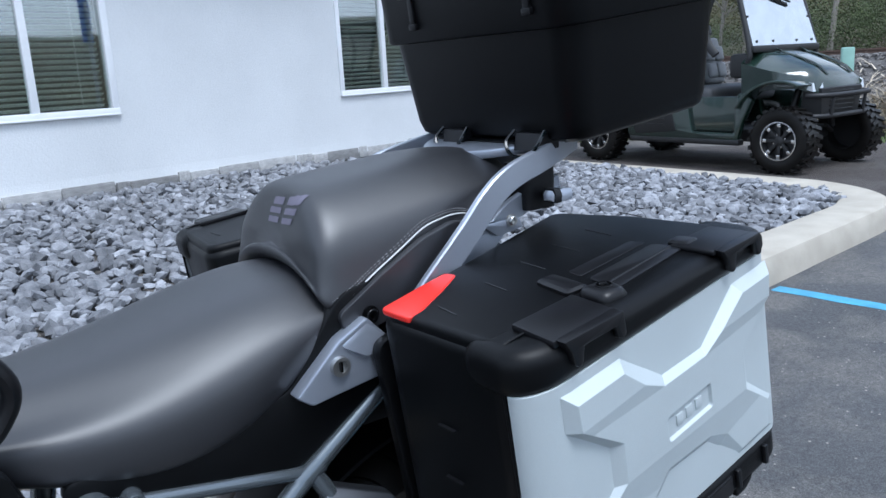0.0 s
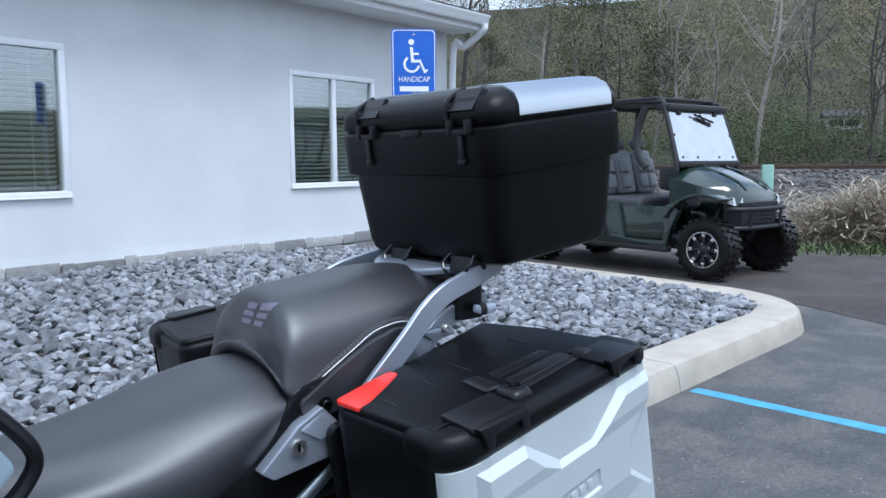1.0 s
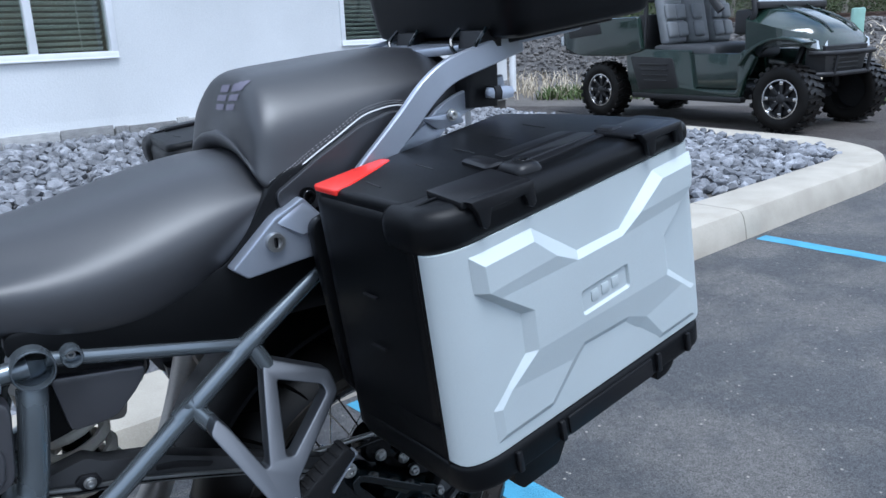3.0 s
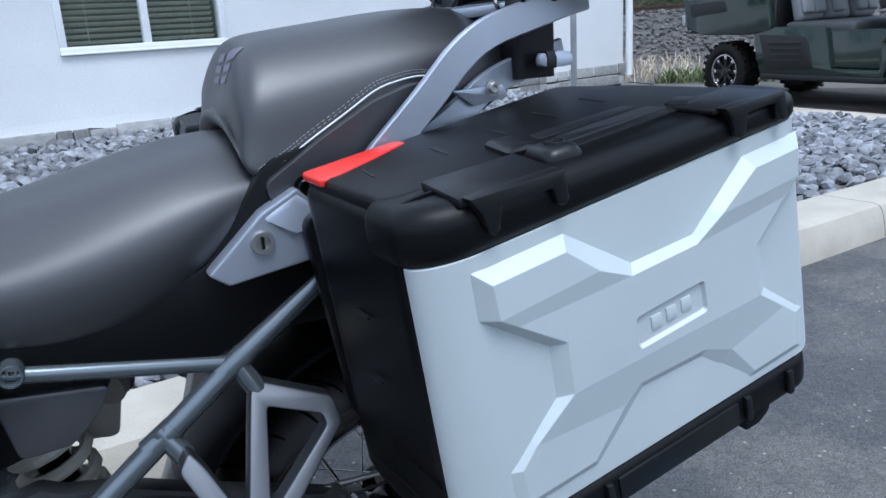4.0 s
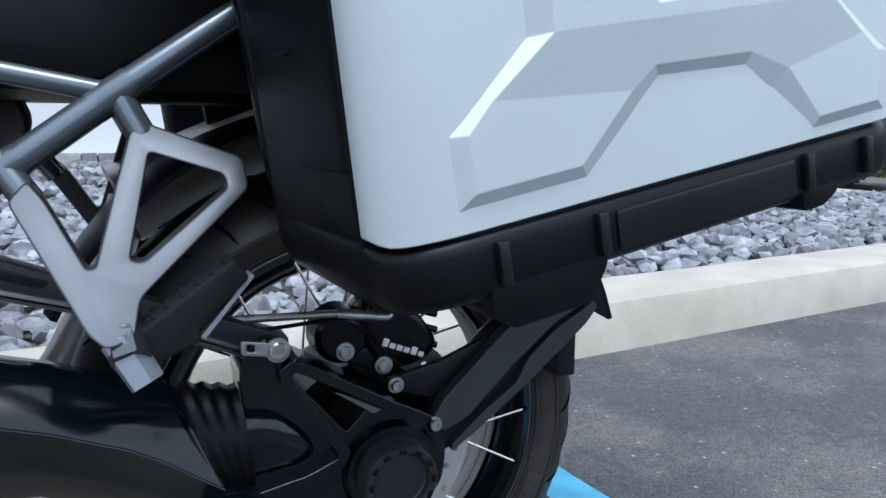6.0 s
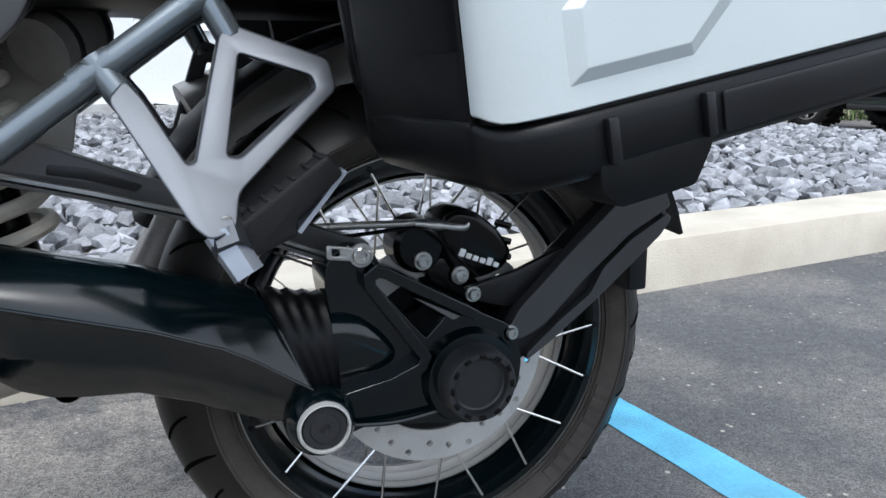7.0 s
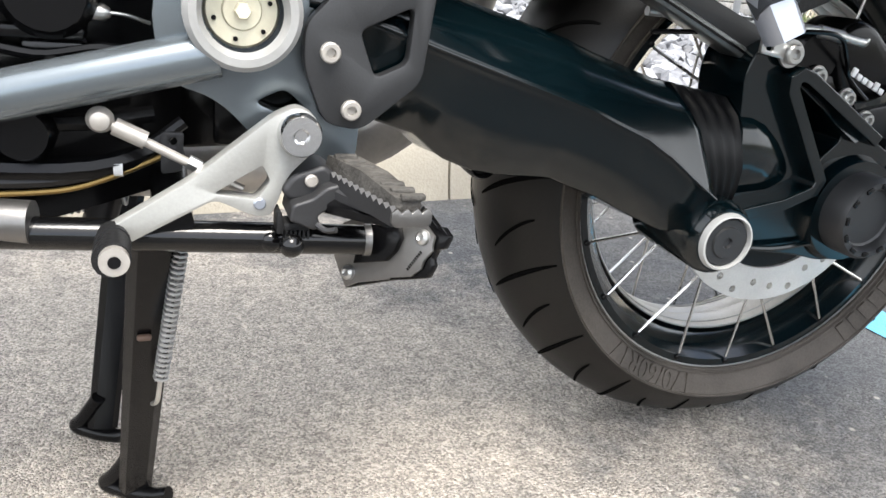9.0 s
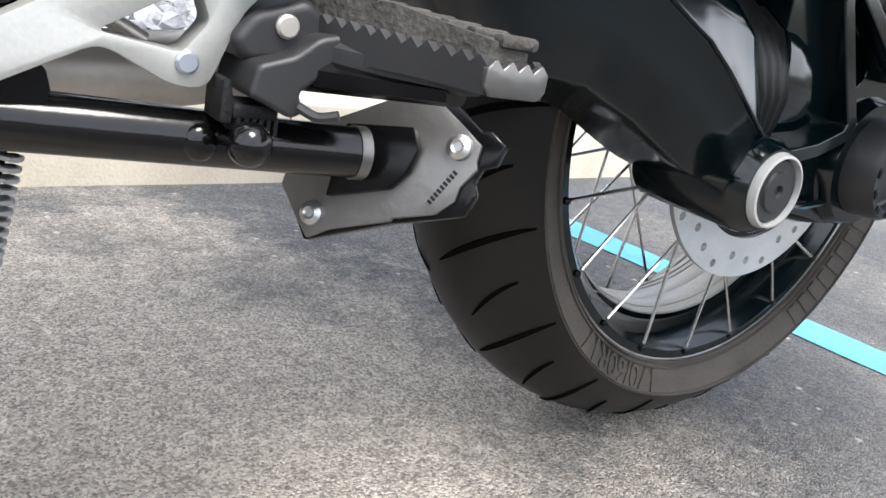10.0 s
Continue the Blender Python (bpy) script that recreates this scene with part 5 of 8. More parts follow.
# ---- swingarm and final drive ----
def swing_ring(x):
    """Section of the swingarm: round shoulder, casting ridge, hollow flank, rolled lower edge."""
    top = np.interp(x, (-0.6, -0.53, -0.46, -0.38, -0.307, -0.24, -0.185), (0.517, 0.507, 0.494, 0.474, 0.455, 0.44, 0.427))
    seam = np.interp(x, (-0.6, -0.53, -0.456, -0.38, -0.307, -0.252, -0.225, -0.185), (0.492, 0.475, 0.453, 0.43, 0.408, 0.388, 0.371, 0.332))
    low = np.interp(x, (-0.6, -0.5, -0.455, -0.433, -0.405, -0.385, -0.335, -0.29, -0.24, -0.185), (0.41, 0.398, 0.385, 0.367, 0.356, 0.353, 0.35, 0.333, 0.304, 0.283))
    y = np.interp(x, (-0.54, -0.46, -0.185), (-0.18, -0.183, -0.1795))
    pts = [(-0.085, top - 0.012), (-0.11, top), (-0.134, top + 0.001), (-0.15, top - 0.006), (-0.162, top - 0.0165), (y + 0.0055, max(seam + 0.014, top - 0.032)), (y + 0.0004, seam + 0.004), (y - 0.0012, seam + 0.001),
           (y - 0.0002, seam - 0.003), (y + 0.0022, seam - 0.006), (y + 0.0018, seam * 0.52 + low * 0.48), (y + 0.0055, seam * 0.42 + low * 0.58), (y + 0.016, low + 0.0025), (y + 0.0185, low + 0.0004), (-0.148, low), (-0.098, low - 0.006), (-0.088, low + 0.03), (-0.08, (low + top) / 2)]
    lean = max(0.0, min(1.0, (x + 0.32) / 0.12)) * 0.45
    return [(x - lean * (z - 0.36), yy, z) for yy, z in pts]


arm = loft([swing_ring(x) for x in np.linspace(-0.54, -0.187, 56)])
swing = part("swingarm", arm, GLOSS_BLACK, bike, "gloss black single-sided swingarm with shaft drive", 70)
part("seam_line", tube([(p[0], p[1] - 0.0004, p[2]) for p in (swing_ring(x)[7] for x in np.linspace(-0.5, -0.188, 40))], 0.0016, 8, straight=True), GLOSS_BLACK, swing, "raised casting ridge")
part("drain_hole", lathe([(0.0, -0.158), (0.009, -0.158), (0.0115, -0.164), (0.0135, -0.16), (0.0135, -0.14), (0, -0.14)], (-0.394, 0, 0.3615), "y", 20), SATIN_BLACK, swing)
bellow = []
for i in range(17):
    t = i / 16
    k = 0.975 + 0.02 * math.cos(i * math.pi / 2) - 0.05 * t
    ring = [(-0.172, 0.34), (-0.176, 0.362), (-0.172, 0.388), (-0.16, 0.414), (-0.14, 0.43), (-0.115, 0.43), (-0.095, 0.36), (-0.105, 0.3), (-0.14, 0.296), (-0.162, 0.312)]
    bellow.append([((-0.189 - 0.42 * (z - 0.36)) * (1 - t) + (-0.149 - 0.1 * (z - 0.36)) * t, -0.135 + (y + 0.135) * k, 0.352 + (z - 0.352) * (k - 0.08 * t)) for y, z in ring])
part("shaft_boot", loft(bellow), PLASTIC, bike, "ribbed black rubber shaft boot", 80)
drive_out = rounded([(-0.15, 0.29), (-0.148, 0.35), (-0.152, 0.4), (-0.158, 0.44), (-0.152, 0.463), (-0.128, 0.475), (-0.108, 0.466), (-0.1, 0.45), (-0.057, 0.425), (-0.003, 0.394), (0.045, 0.37), (0.06, 0.33), (0.055, 0.295), (0.03, 0.265), (-0.02, 0.264), (-0.044, 0.27), (-0.116, 0.279), (-0.14, 0.272)], 0.01)
tri = rounded([(-0.107, 0.432), (-0.1, 0.437), (-0.04, 0.401), (-0.03, 0.388), (-0.052, 0.366)], 0.005)
drive = part("final_drive", plate(drive_out, -0.16, -0.095, holes=[tri], width=0.012, segments=4), GLOSS_BLACK, bike, "gloss black shaft final drive housing", even=True)
part("casting_ridge", bevel(plate(band([(0.0, 0.389), (-0.055, 0.42), (-0.098, 0.444), (-0.108, 0.447), (-0.1155, 0.442), (-0.1145, 0.432), (-0.066, 0.363), (-0.0575, 0.351), (-0.0615, 0.341), (-0.094, 0.328), (-0.15, 0.317)], 0.0115), -0.176, -0.15), 0.0048, 4), GLOSS_BLACK, drive, "raised casting ribs of the housing", even=True)
shaft_end = []
for x, top_, low_ in ((-0.153, 0.409, 0.33), (-0.14, 0.408, 0.332), (-0.124, 0.402, 0.334), (-0.105, 0.387, 0.336), (-0.085, 0.368, 0.341), (-0.076, 0.358, 0.346)):
    mid_, half_ = (top_ + low_) / 2, (top_ - low_) / 2
    shaft_end.append([(x, -0.15 - 0.021 * min(1, half_ / 0.03) * abs(math.cos(a)) ** 0.75, mid_ + half_ * math.sin(a)) for a in np.linspace(-math.pi / 2, math.pi / 2, 15)])
part("shaft_housing", loft(shaft_end), GLOSS_BLACK, drive, "rounded end of the shaft housing", 60)
part("nose_wedge", loft([[(-0.066, -0.166, 0.413), (-0.004, -0.168, 0.394), (-0.026, -0.172, 0.387)], [(-0.066, -0.14, 0.413), (-0.004, -0.14, 0.394), (-0.026, -0.14, 0.387)]]), GLOSS_BLACK, drive)
part("casting_ridge", tube([(-0.14, -0.164, 0.285), (-0.09, -0.168, 0.282), (-0.04, -0.166, 0.286)], 0.003, 8), GLOSS_BLACK, drive)
part("drive_nose", lathe([(0.064, -0.06), (0.066, -0.1), (0.063, -0.13), (0.056, -0.155), (0.05, -0.172), (0, -0.174), (0, -0.06)], (-0.004, 0, 0.319), "y", 48), GLOSS_BLACK, drive, smooth=60)
part("cap_face", disc((-0.004, 0, 0.319), 0.0285, -0.1885, -0.18), PLASTIC_GREY, drive, "dark grey dished cap face")
cap = part("hub_cap", lathe([(0, -0.184), (0.02, -0.185), (0.026, -0.188), (0.0288, -0.19), (0.0296, -0.196), (0.032, -0.199), (0.037, -0.199), (0.04, -0.194), (0.041, -0.165), (0, -0.165)], (-0.004, 0, 0.319), "y", 48), PLASTIC_GREY, drive, "black notched hub cap")
for k in range(12):
    a = k * math.tau / 12
    m = Matrix.Translation((-0.004, 0, 0.319)) @ pose(0, 0, 0, 0, math.degrees(a), 0)
    part("notch", box(0.0315, 0.036, -0.2005, -0.18, -0.004, 0.004, 0.001, m=m), SATIN_BLACK, cap)
part("pivot_housing", lathe([(0.0, -0.1), (0.034, -0.1), (0.035, -0.18), (0.0335, -0.188), (0.0285, -0.196), (0, -0.196)], (-0.1705, 0, 0.302), "y", 40), GLOSS_BLACK, drive)
part("pivot_ring", lathe([(0.023, -0.199), (0.0238, -0.202), (0.0255, -0.2015), (0.0268, -0.197), (0.0268, -0.19), (0.023, -0.19)], (-0.1705, 0, 0.302), "y", 40, closed=True), RING_WHITE, drive, "white ring of the pivot bearing")
part("pivot_plug", lathe([(0, -0.1985), (0.004, -0.1985), (0.005, -0.201), (0.014, -0.201), (0.015, -0.199), (0.0212, -0.199), (0.023, -0.196), (0.023, -0.19), (0, -0.19)], (-0.1705, 0, 0.302), "y", 32), PLASTIC_GREY, drive)
link = part("torque_arm", plate(rounded([(-0.56, 0.585), (-0.528, 0.588), (-0.51, 0.593), (-0.474, 0.601), (-0.453, 0.589), (-0.392, 0.577), (-0.33, 0.552), (-0.269, 0.529), (-0.135, 0.48), (-0.105, 0.47), (-0.105, 0.448), (-0.135, 0.452), (-0.258, 0.506), (-0.357, 0.535), (-0.435, 0.556), (-0.49, 0.566), (-0.53, 0.572)], 0.006), -0.142, -0.112, width=0.004), PLASTIC_GREY, bike, "dark grey upper torque arm with a metallic rail")
part("arm_stripe", plate(band([(-0.56, 0.574), (-0.529, 0.571), (-0.489, 0.5605), (-0.435, 0.5525), (-0.357, 0.532), (-0.258, 0.503), (-0.15, 0.458)], 0.0105), -0.146, -0.115, width=0.003), ARM_RAIL, link, "metallic lower rail")
part("arm_groove", plate(band([(-0.529, 0.571), (-0.489, 0.5605), (-0.435, 0.5525), (-0.357, 0.532), (-0.258, 0.503), (-0.15, 0.458)], 0.002), -0.1475, -0.14), SATIN_BLACK, link)
part("arm_inlay", plate(rounded([(-0.392, 0.562), (-0.36, 0.557), (-0.315, 0.54), (-0.322, 0.534), (-0.362, 0.547), (-0.394, 0.553)], 0.003), -0.1432, -0.14, width=0.0008), PLASTIC_SOFT, link)
part("bolt_boss", plate(rounded([(-0.492, 0.574), (-0.484, 0.582), (-0.465, 0.578), (-0.46, 0.566), (-0.47, 0.557), (-0.485, 0.561)], 0.003), -0.148, -0.14, width=0.002), PLASTIC_SOFT, link)
bolt((-0.475, -0.149, 0.569), 0.006, link)
bolt((-0.121, -0.168, 0.463), 0.009, link)
part("arm_clip", plate(rounded([(-0.156, 0.476), (-0.13, 0.472), (-0.13, 0.458), (-0.156, 0.462)], 0.003), -0.17, -0.166, holes=[rounded([(-0.151, 0.4725), (-0.143, 0.471), (-0.143, 0.464), (-0.151, 0.465)], 0.002)], width=0.0008), STEEL, link)

# brake caliper, its hose and bolts
cal = part("brake_caliper", plate(rounded([(-0.02, 0.486), (-0.002, 0.496), (0.022, 0.49), (0.05, 0.468), (0.068, 0.44), (0.058, 0.422), (0.036, 0.414), (0.008, 0.412), (-0.012, 0.43), (-0.024, 0.458)], 0.01), -0.12, -0.06, width=0.009, segments=3), SATIN_BLACK, bike, "black brake caliper")
part("caliper_piston", lathe([(0, -0.118), (0.024, -0.118), (0.03, -0.112), (0.032, -0.08), (0, -0.08)], (-0.042, 0, 0.455), "y", 28), SATIN_BLACK, cal)
part("caliper_bridge", plate(rounded([(-0.04, 0.44), (0.0, 0.44), (0.03, 0.405), (0.01, 0.392), (-0.03, 0.415)], 0.006), -0.115, -0.07, width=0.004), SATIN_BLACK, cal)
for i in range(3):
    part("pad_pin", tube([(0.054, -0.1, 0.472 - 0.018 * i), (0.072, -0.1, 0.466 - 0.018 * i)], 0.004, 8, straight=True), SATIN_BLACK, cal)
for i in range(6):
    bar = box(-0.0032, 0.0036, -0.1218, -0.119, -0.003, 0.003 + (0.0028 if i in (0, 4) else 0), 0.0008)
    bar.transform(Matrix.Translation((0.004 + 0.0082 * i, 0, 0.444 - 0.0032 * i)) @ pose(0, 0, 0, 0, 22, 0))
    part("mark_bar", bar, WHITE_PAINT, cal)
for x, z in ((-0.041, 0.44), (0.002, 0.42)):
    bolt((x, -0.122, z), 0.0075, cal)
part("brake_hose", tube([(-0.24, -0.118, 0.486), (-0.134, -0.118, 0.484), (-0.06, -0.118, 0.482), (-0.036, -0.118, 0.481)], 0.0042, 10), STEEL, bike, "steel-sleeved brake hose")
part("hose_crimp", tube([(-0.05, -0.118, 0.481), (-0.02, -0.118, 0.477)], 0.0062, 12, straight=True), STEEL, bike)
part("banjo", tube([(-0.02, -0.118, 0.477), (0.0, -0.118, 0.474), (0.01, -0.117, 0.474), (0.016, -0.112, 0.484)], 0.0048, 10), STEEL, bike)
part("sensor_cable", tube([(-0.24, -0.13, 0.47), (-0.12, -0.14, 0.478), (-0.05, -0.14, 0.48), (-0.02, -0.13, 0.46), (0.0, -0.12, 0.44), (0.02, -0.13, 0.42)], 0.0022, 8), SATIN_BLACK, bike)

# rear splash guard arm
guard = part("splash_guard", plate(rounded([(0.24, 0.505), (0.256, 0.47), (0.24, 0.45), (0.16, 0.382), (0.095, 0.335), (0.06, 0.316), (0.05, 0.33), (0.046, 0.36), (0.06, 0.386), (0.12, 0.446), (0.178, 0.492), (0.215, 0.514)], 0.006), -0.142, -0.112, width=0.004), PLASTIC_SOFT, bike, "black splash guard arm behind the wheel", even=True)
part("guard_ridge", plate(rounded([(0.04, 0.356), (0.058, 0.386), (0.12, 0.445), (0.176, 0.494), (0.21, 0.515), (0.237, 0.513), (0.249, 0.487), (0.196, 0.459), (0.14, 0.413), (0.088, 0.363), (0.06, 0.35)], 0.006), -0.158, -0.138, width=0.007, segments=3), GUARD_GREY, guard, "dark grey raised upper face", even=True)
part("guard_flank", plate(rounded([(0.07, 0.33), (0.11, 0.364), (0.15, 0.392), (0.165, 0.42), (0.2, 0.45), (0.25, 0.478), (0.255, 0.471), (0.24, 0.452), (0.16, 0.386), (0.1, 0.341), (0.07, 0.322)], 0.005), -0.152, -0.138, width=0.005, segments=3), GUARD_GREY, guard, even=True)
part("guard_brace", plate([(0.0, 0.41), (0.02, 0.415), (0.06, 0.424), (0.118, 0.446), (0.1, 0.41), (0.05, 0.384), (0.015, 0.394)], -0.142, -0.132, width=0.002), PLASTIC_SOFT, guard)
part("guard_end", loft([[(0.23, -0.147, 0.515), (0.23, 0.1, 0.515), (0.248, 0.1, 0.466), (0.248, -0.147, 0.466)], [(0.242, -0.14, 0.517), (0.242, 0.1, 0.517), (0.26, 0.1, 0.462), (0.26, -0.14, 0.462)]]), PLASTIC_SOFT, guard)
part("reflector_holder", box(0.222, 0.248, -0.12, -0.08, 0.378, 0.45, 0.004), PLASTIC_SOFT, guard)
for x, y, z in ((0.008, -0.145, 0.404), (0.046, -0.16, 0.36)):
    bolt((x, y, z), 0.0065, guard)

# inner mudguard over the wheel, and pannier mounts
mud = lathe([(0.338, -0.1), (0.346, -0.08), (0.35, 0.0), (0.346, 0.08), (0.338, 0.1), (0.332, 0.1), (0.343, 0.0), (0.332, -0.1)], (AX, 0, AZ + 0.03), "y", 24, closed=True, start=radians(15), sweep=radians(140))
part("inner_mudguard", mud, PLASTIC, bike, "black plastic mudguard over the wheel")
for s in (-1, 1):
    part("pannier_mount", plate(rounded([(-0.17, 0.87), (-0.13, 0.62), (-0.05, 0.56), (0.05, 0.58), (0.25, 0.7), (0.24, 0.95), (0.0, 0.92)], 0.02), s * 0.2 - 0.01, s * 0.2 + 0.01, width=0.004), PLASTIC, bike, "black pannier mounting panel")
part("seat_underside", box(-0.48, 0.2, -0.1, 0.1, 0.7, 0.8, 0.03), PLASTIC, bike)

# passenger footrest hangers: struts that lean outwards to the foot
def strut(a, b, wa, wb, ta, tb, out):
    """A bar of oblong section between two points; out is the side it faces."""
    a, b = Vector(a), Vector(b)
    d = (b - a).normalized()
    n = (Vector(out) - d * d.dot(Vector(out))).normalized()
    e = d.cross(n)
    rows = []
    for p, w, t in ((a, wa, ta), (b, wb, tb)):
        rows.append([p + e * w * u + n * t * v for u, v in ((-1, -0.6), (-1, 0.4), (-0.6, 1), (0.6, 1), (1, 0.4), (1, -0.6), (0.6, -1), (-0.6, -1))])
    return loft(rows)


hanger_out = rounded([(-0.243, 0.673), (-0.231, 0.68), (-0.152, 0.65), (-0.15, 0.624), (-0.244, 0.546), (-0.25, 0.52), (-0.27, 0.514), (-0.282, 0.524), (-0.336, 0.618), (-0.322, 0.634), (-0.309, 0.618), (-0.281, 0.568), (-0.275, 0.569), (-0.256, 0.632)], 0.006)
hanger_hole = rounded([(-0.229, 0.655), (-0.17, 0.636), (-0.168, 0.625), (-0.24, 0.571), (-0.25, 0.573)], 0.004)
for s in (-1, 1):
    o = (0, s, -0.35)
    bm = plate(hanger_out, -0.012, 0.012, holes=[hanger_hole], width=0.0085, segments=3)
    for v in bm.verts:
        v.co.y += s * (0.165 + 0.767 * (0.671 - v.co.z))
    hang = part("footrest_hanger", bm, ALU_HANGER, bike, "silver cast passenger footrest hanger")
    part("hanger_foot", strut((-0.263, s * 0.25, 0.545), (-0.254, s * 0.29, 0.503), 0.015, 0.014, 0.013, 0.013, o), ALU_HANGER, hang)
    part("hinge_block", strut((-0.262, s * 0.28, 0.518), (-0.243, s * 0.29, 0.484), 0.013, 0.012, 0.012, 0.012, o), ALU, hang)
    part("hanger_collar", tube([(-0.347, s * 0.166, 0.65), (-0.323, s * 0.178, 0.615)], 0.0128, 14, straight=True), FRAME, hang)
    part("hanger_collar", tube([(-0.25, s * 0.158, 0.702), (-0.233, s * 0.166, 0.668)], 0.0125, 14, straight=True), FRAME, hang)
    bolt((-0.257, s * 0.281, 0.525), 0.006, hang, side=s)
    peg_out = [(-0.249, 0.522), (-0.175, 0.575), (-0.162, 0.558), (-0.203, 0.52), (-0.201, 0.51), (-0.238, 0.494)]
    peg = part("passenger_footrest", plate(rounded(peg_out, 0.005), s * 0.262 - 0.02, s * 0.262 + 0.012, width=0.004), RUBBER_PEG, bike, "folded black rubber passenger footrest")
    for t in np.linspace(0.05, 0.95, 7):
        x, z = -0.249 + 0.074 * t, 0.522 + 0.053 * t
        part("rubber_lug", box(x - 0.0035, x + 0.0035, s * 0.262 - 0.018, s * 0.262 + 0.01, z - 0.002, z + 0.0008, 0.0008), RUBBER_PEG, peg)
    part("footrest_edge", strut((-0.2, s * 0.27, 0.512), (-0.16, s * 0.27, 0.56), 0.003, 0.003, 0.008, 0.008, (0, s, 0)), ALU, peg)

# shock absorber with its pale spring
SH0, SH1 = Vector((-0.44, 0.0, 0.44)), Vector((-0.5, 0.0, 0.72))
shock = part("shock_absorber", tube([SH0, SH1], 0.022, 18, straight=True), SATIN_BLACK, bike, "rear shock absorber with a white coil spring")
coil = []
ax = (SH1 - SH0).normalized()
e1 = ax.cross(Vector((0, 1, 0))).normalized()
e2 = ax.cross(e1)
for i in range(6 * 14 + 1):
    a = i * math.tau / 14
    coil.append(SH0 + (SH1 - SH0) * (0.1 + 0.62 * i / 84) + (e1 * math.cos(a) + e2 * math.sin(a)) * 0.042)
part("coil_spring", tube(coil, 0.0085, 8, straight=True), SPRING_WHITE, shock, "white coil spring")
part("spring_seat", tube([SH0 + (SH1 - SH0) * 0.72, SH0 + (SH1 - SH0) * 0.82], 0.05, 24, straight=True), MUFFLER, shock)
part("reservoir", tube([(-0.4, -0.03, 0.66), (-0.36, 0.03, 0.69)], 0.033, 20, straight=True), MUFFLER, shock)
for k in range(2):
    t = 0.25 + 0.6 * k
    part("reservoir_ring", tube([(-0.4 + 0.04 * t, -0.03 + 0.06 * t, 0.66 + 0.03 * t), (-0.397 + 0.04 * t, -0.026 + 0.06 * t, 0.662 + 0.03 * t)], 0.0355, 20, straight=True), ALU_DARK, shock)
part("shock_shield", plate(rounded([(-0.46, 0.56), (-0.387, 0.55), (-0.371, 0.635), (-0.392, 0.7), (-0.46, 0.72)], 0.012), 0.05, 0.057, width=0.002), SHIELD, shock, "grey shield plate with a dark edge")
part("silencer", tube([(-0.25, 0.2, 0.575), (-0.05, 0.22, 0.66), (0.28, 0.24, 0.76)], 0.055, 24, straight=True), MUFFLER, bike, "brushed metal silencer on the far side")
part("exhaust_pipe", tube([(-0.75, 0.05, 0.3), (-0.55, 0.05, 0.3), (-0.38, 0.12, 0.33), (-0.29, 0.18, 0.45), (-0.24, 0.2, 0.58)], 0.026, 16), MUFFLER, bike)
part("side_cover", plate(rounded([(-0.495, 0.745), (-0.38, 0.716), (-0.392, 0.692), (-0.412, 0.676), (-0.45, 0.656), (-0.48, 0.64), (-0.515, 0.63), (-0.525, 0.66)], 0.008), -0.135, -0.115, width=0.004), PLASTIC, bike, "black plastic side cover behind the frame")
part("side_panel", plate(rounded([(-0.5, 0.72), (-0.385, 0.708), (-0.4, 0.68), (-0.432, 0.648), (-0.485, 0.645)], 0.01), -0.15, -0.13, width=0.005), FAIRING, bike, "dark grey plastic side panel")

# gear lever with linkage
lev = part("gear_lever", plate(rounded([(-0.537, 0.405), (-0.535, 0.385), (-0.555, 0.365), (-0.566, 0.336), (-0.578, 0.336), (-0.603, 0.348), (-0.662, 0.316), (-0.674, 0.326), (-0.62, 0.36), (-0.565, 0.405), (-0.55, 0.412)], 0.006), -0.207, -0.193,
     holes=[rounded([(-0.604, 0.352), (-0.572, 0.372), (-0.567, 0.36), (-0.576, 0.348)], 0.003)], width=0.003), ALU_CAST, bike, "cast aluminium gear lever")
part("lever_bolt", lathe([(0, -0.216), (0.004, -0.216), (0.0055, -0.219), (0.013, -0.219), (0.0145, -0.216), (0.0145, -0.2), (0, -0.2)], (-0.549, 0, 0.394), "y", 28), CHROME, lev)
part("toe_peg", tube([(-0.667, -0.2, 0.322), (-0.664, -0.252, 0.326)], 0.0098, 16, straight=True), RUBBER_PEG, lev, "ribbed black rubber toe peg")
for k in range(4):
    y = -0.215 - 0.009 * k
    part("rib", tube([(-0.6665, y, 0.3225), (-0.6662, y - 0.004, 0.323)], 0.0112, 16, straight=True), RUBBER_PEG, lev)
part("peg_end", tube([(-0.6642, -0.25, 0.3257), (-0.6638, -0.259, 0.3265)], 0.0088, 18, straight=True), MUFFLER, lev)
part("peg_bore", tube([(-0.6638, -0.2585, 0.3264), (-0.6637, -0.2598, 0.3266)], 0.0038, 12, straight=True), SATIN_BLACK, lev)
part("shift_rod", tube([(-0.672, -0.18, 0.394), (-0.583, -0.184, 0.348)], 0.0033, 12, straight=True), MUFFLER, bike, "threaded gear linkage rod")
part("ball_joint", lathe([(0, -0.009), (0.006, -0.0065), (0.0088, 0), (0.006, 0.0065), (0, 0.009)], (-0.672, -0.18, 0.394), "y", 16), MUFFLER, bike)
part("rod_sleeve", tube([(-0.664, -0.18, 0.39), (-0.645, -0.181, 0.381)], 0.006, 12, straight=True), MUFFLER, bike)
part("rod_nut", tube([(-0.619, -0.182, 0.3675), (-0.611, -0.1825, 0.3635)], 0.005, 6, straight=True), STEEL, bike, smooth=20)
part("lever_pin", disc((-0.574, 0, 0.345), 0.0042, -0.209, -0.2), ALU, lev)

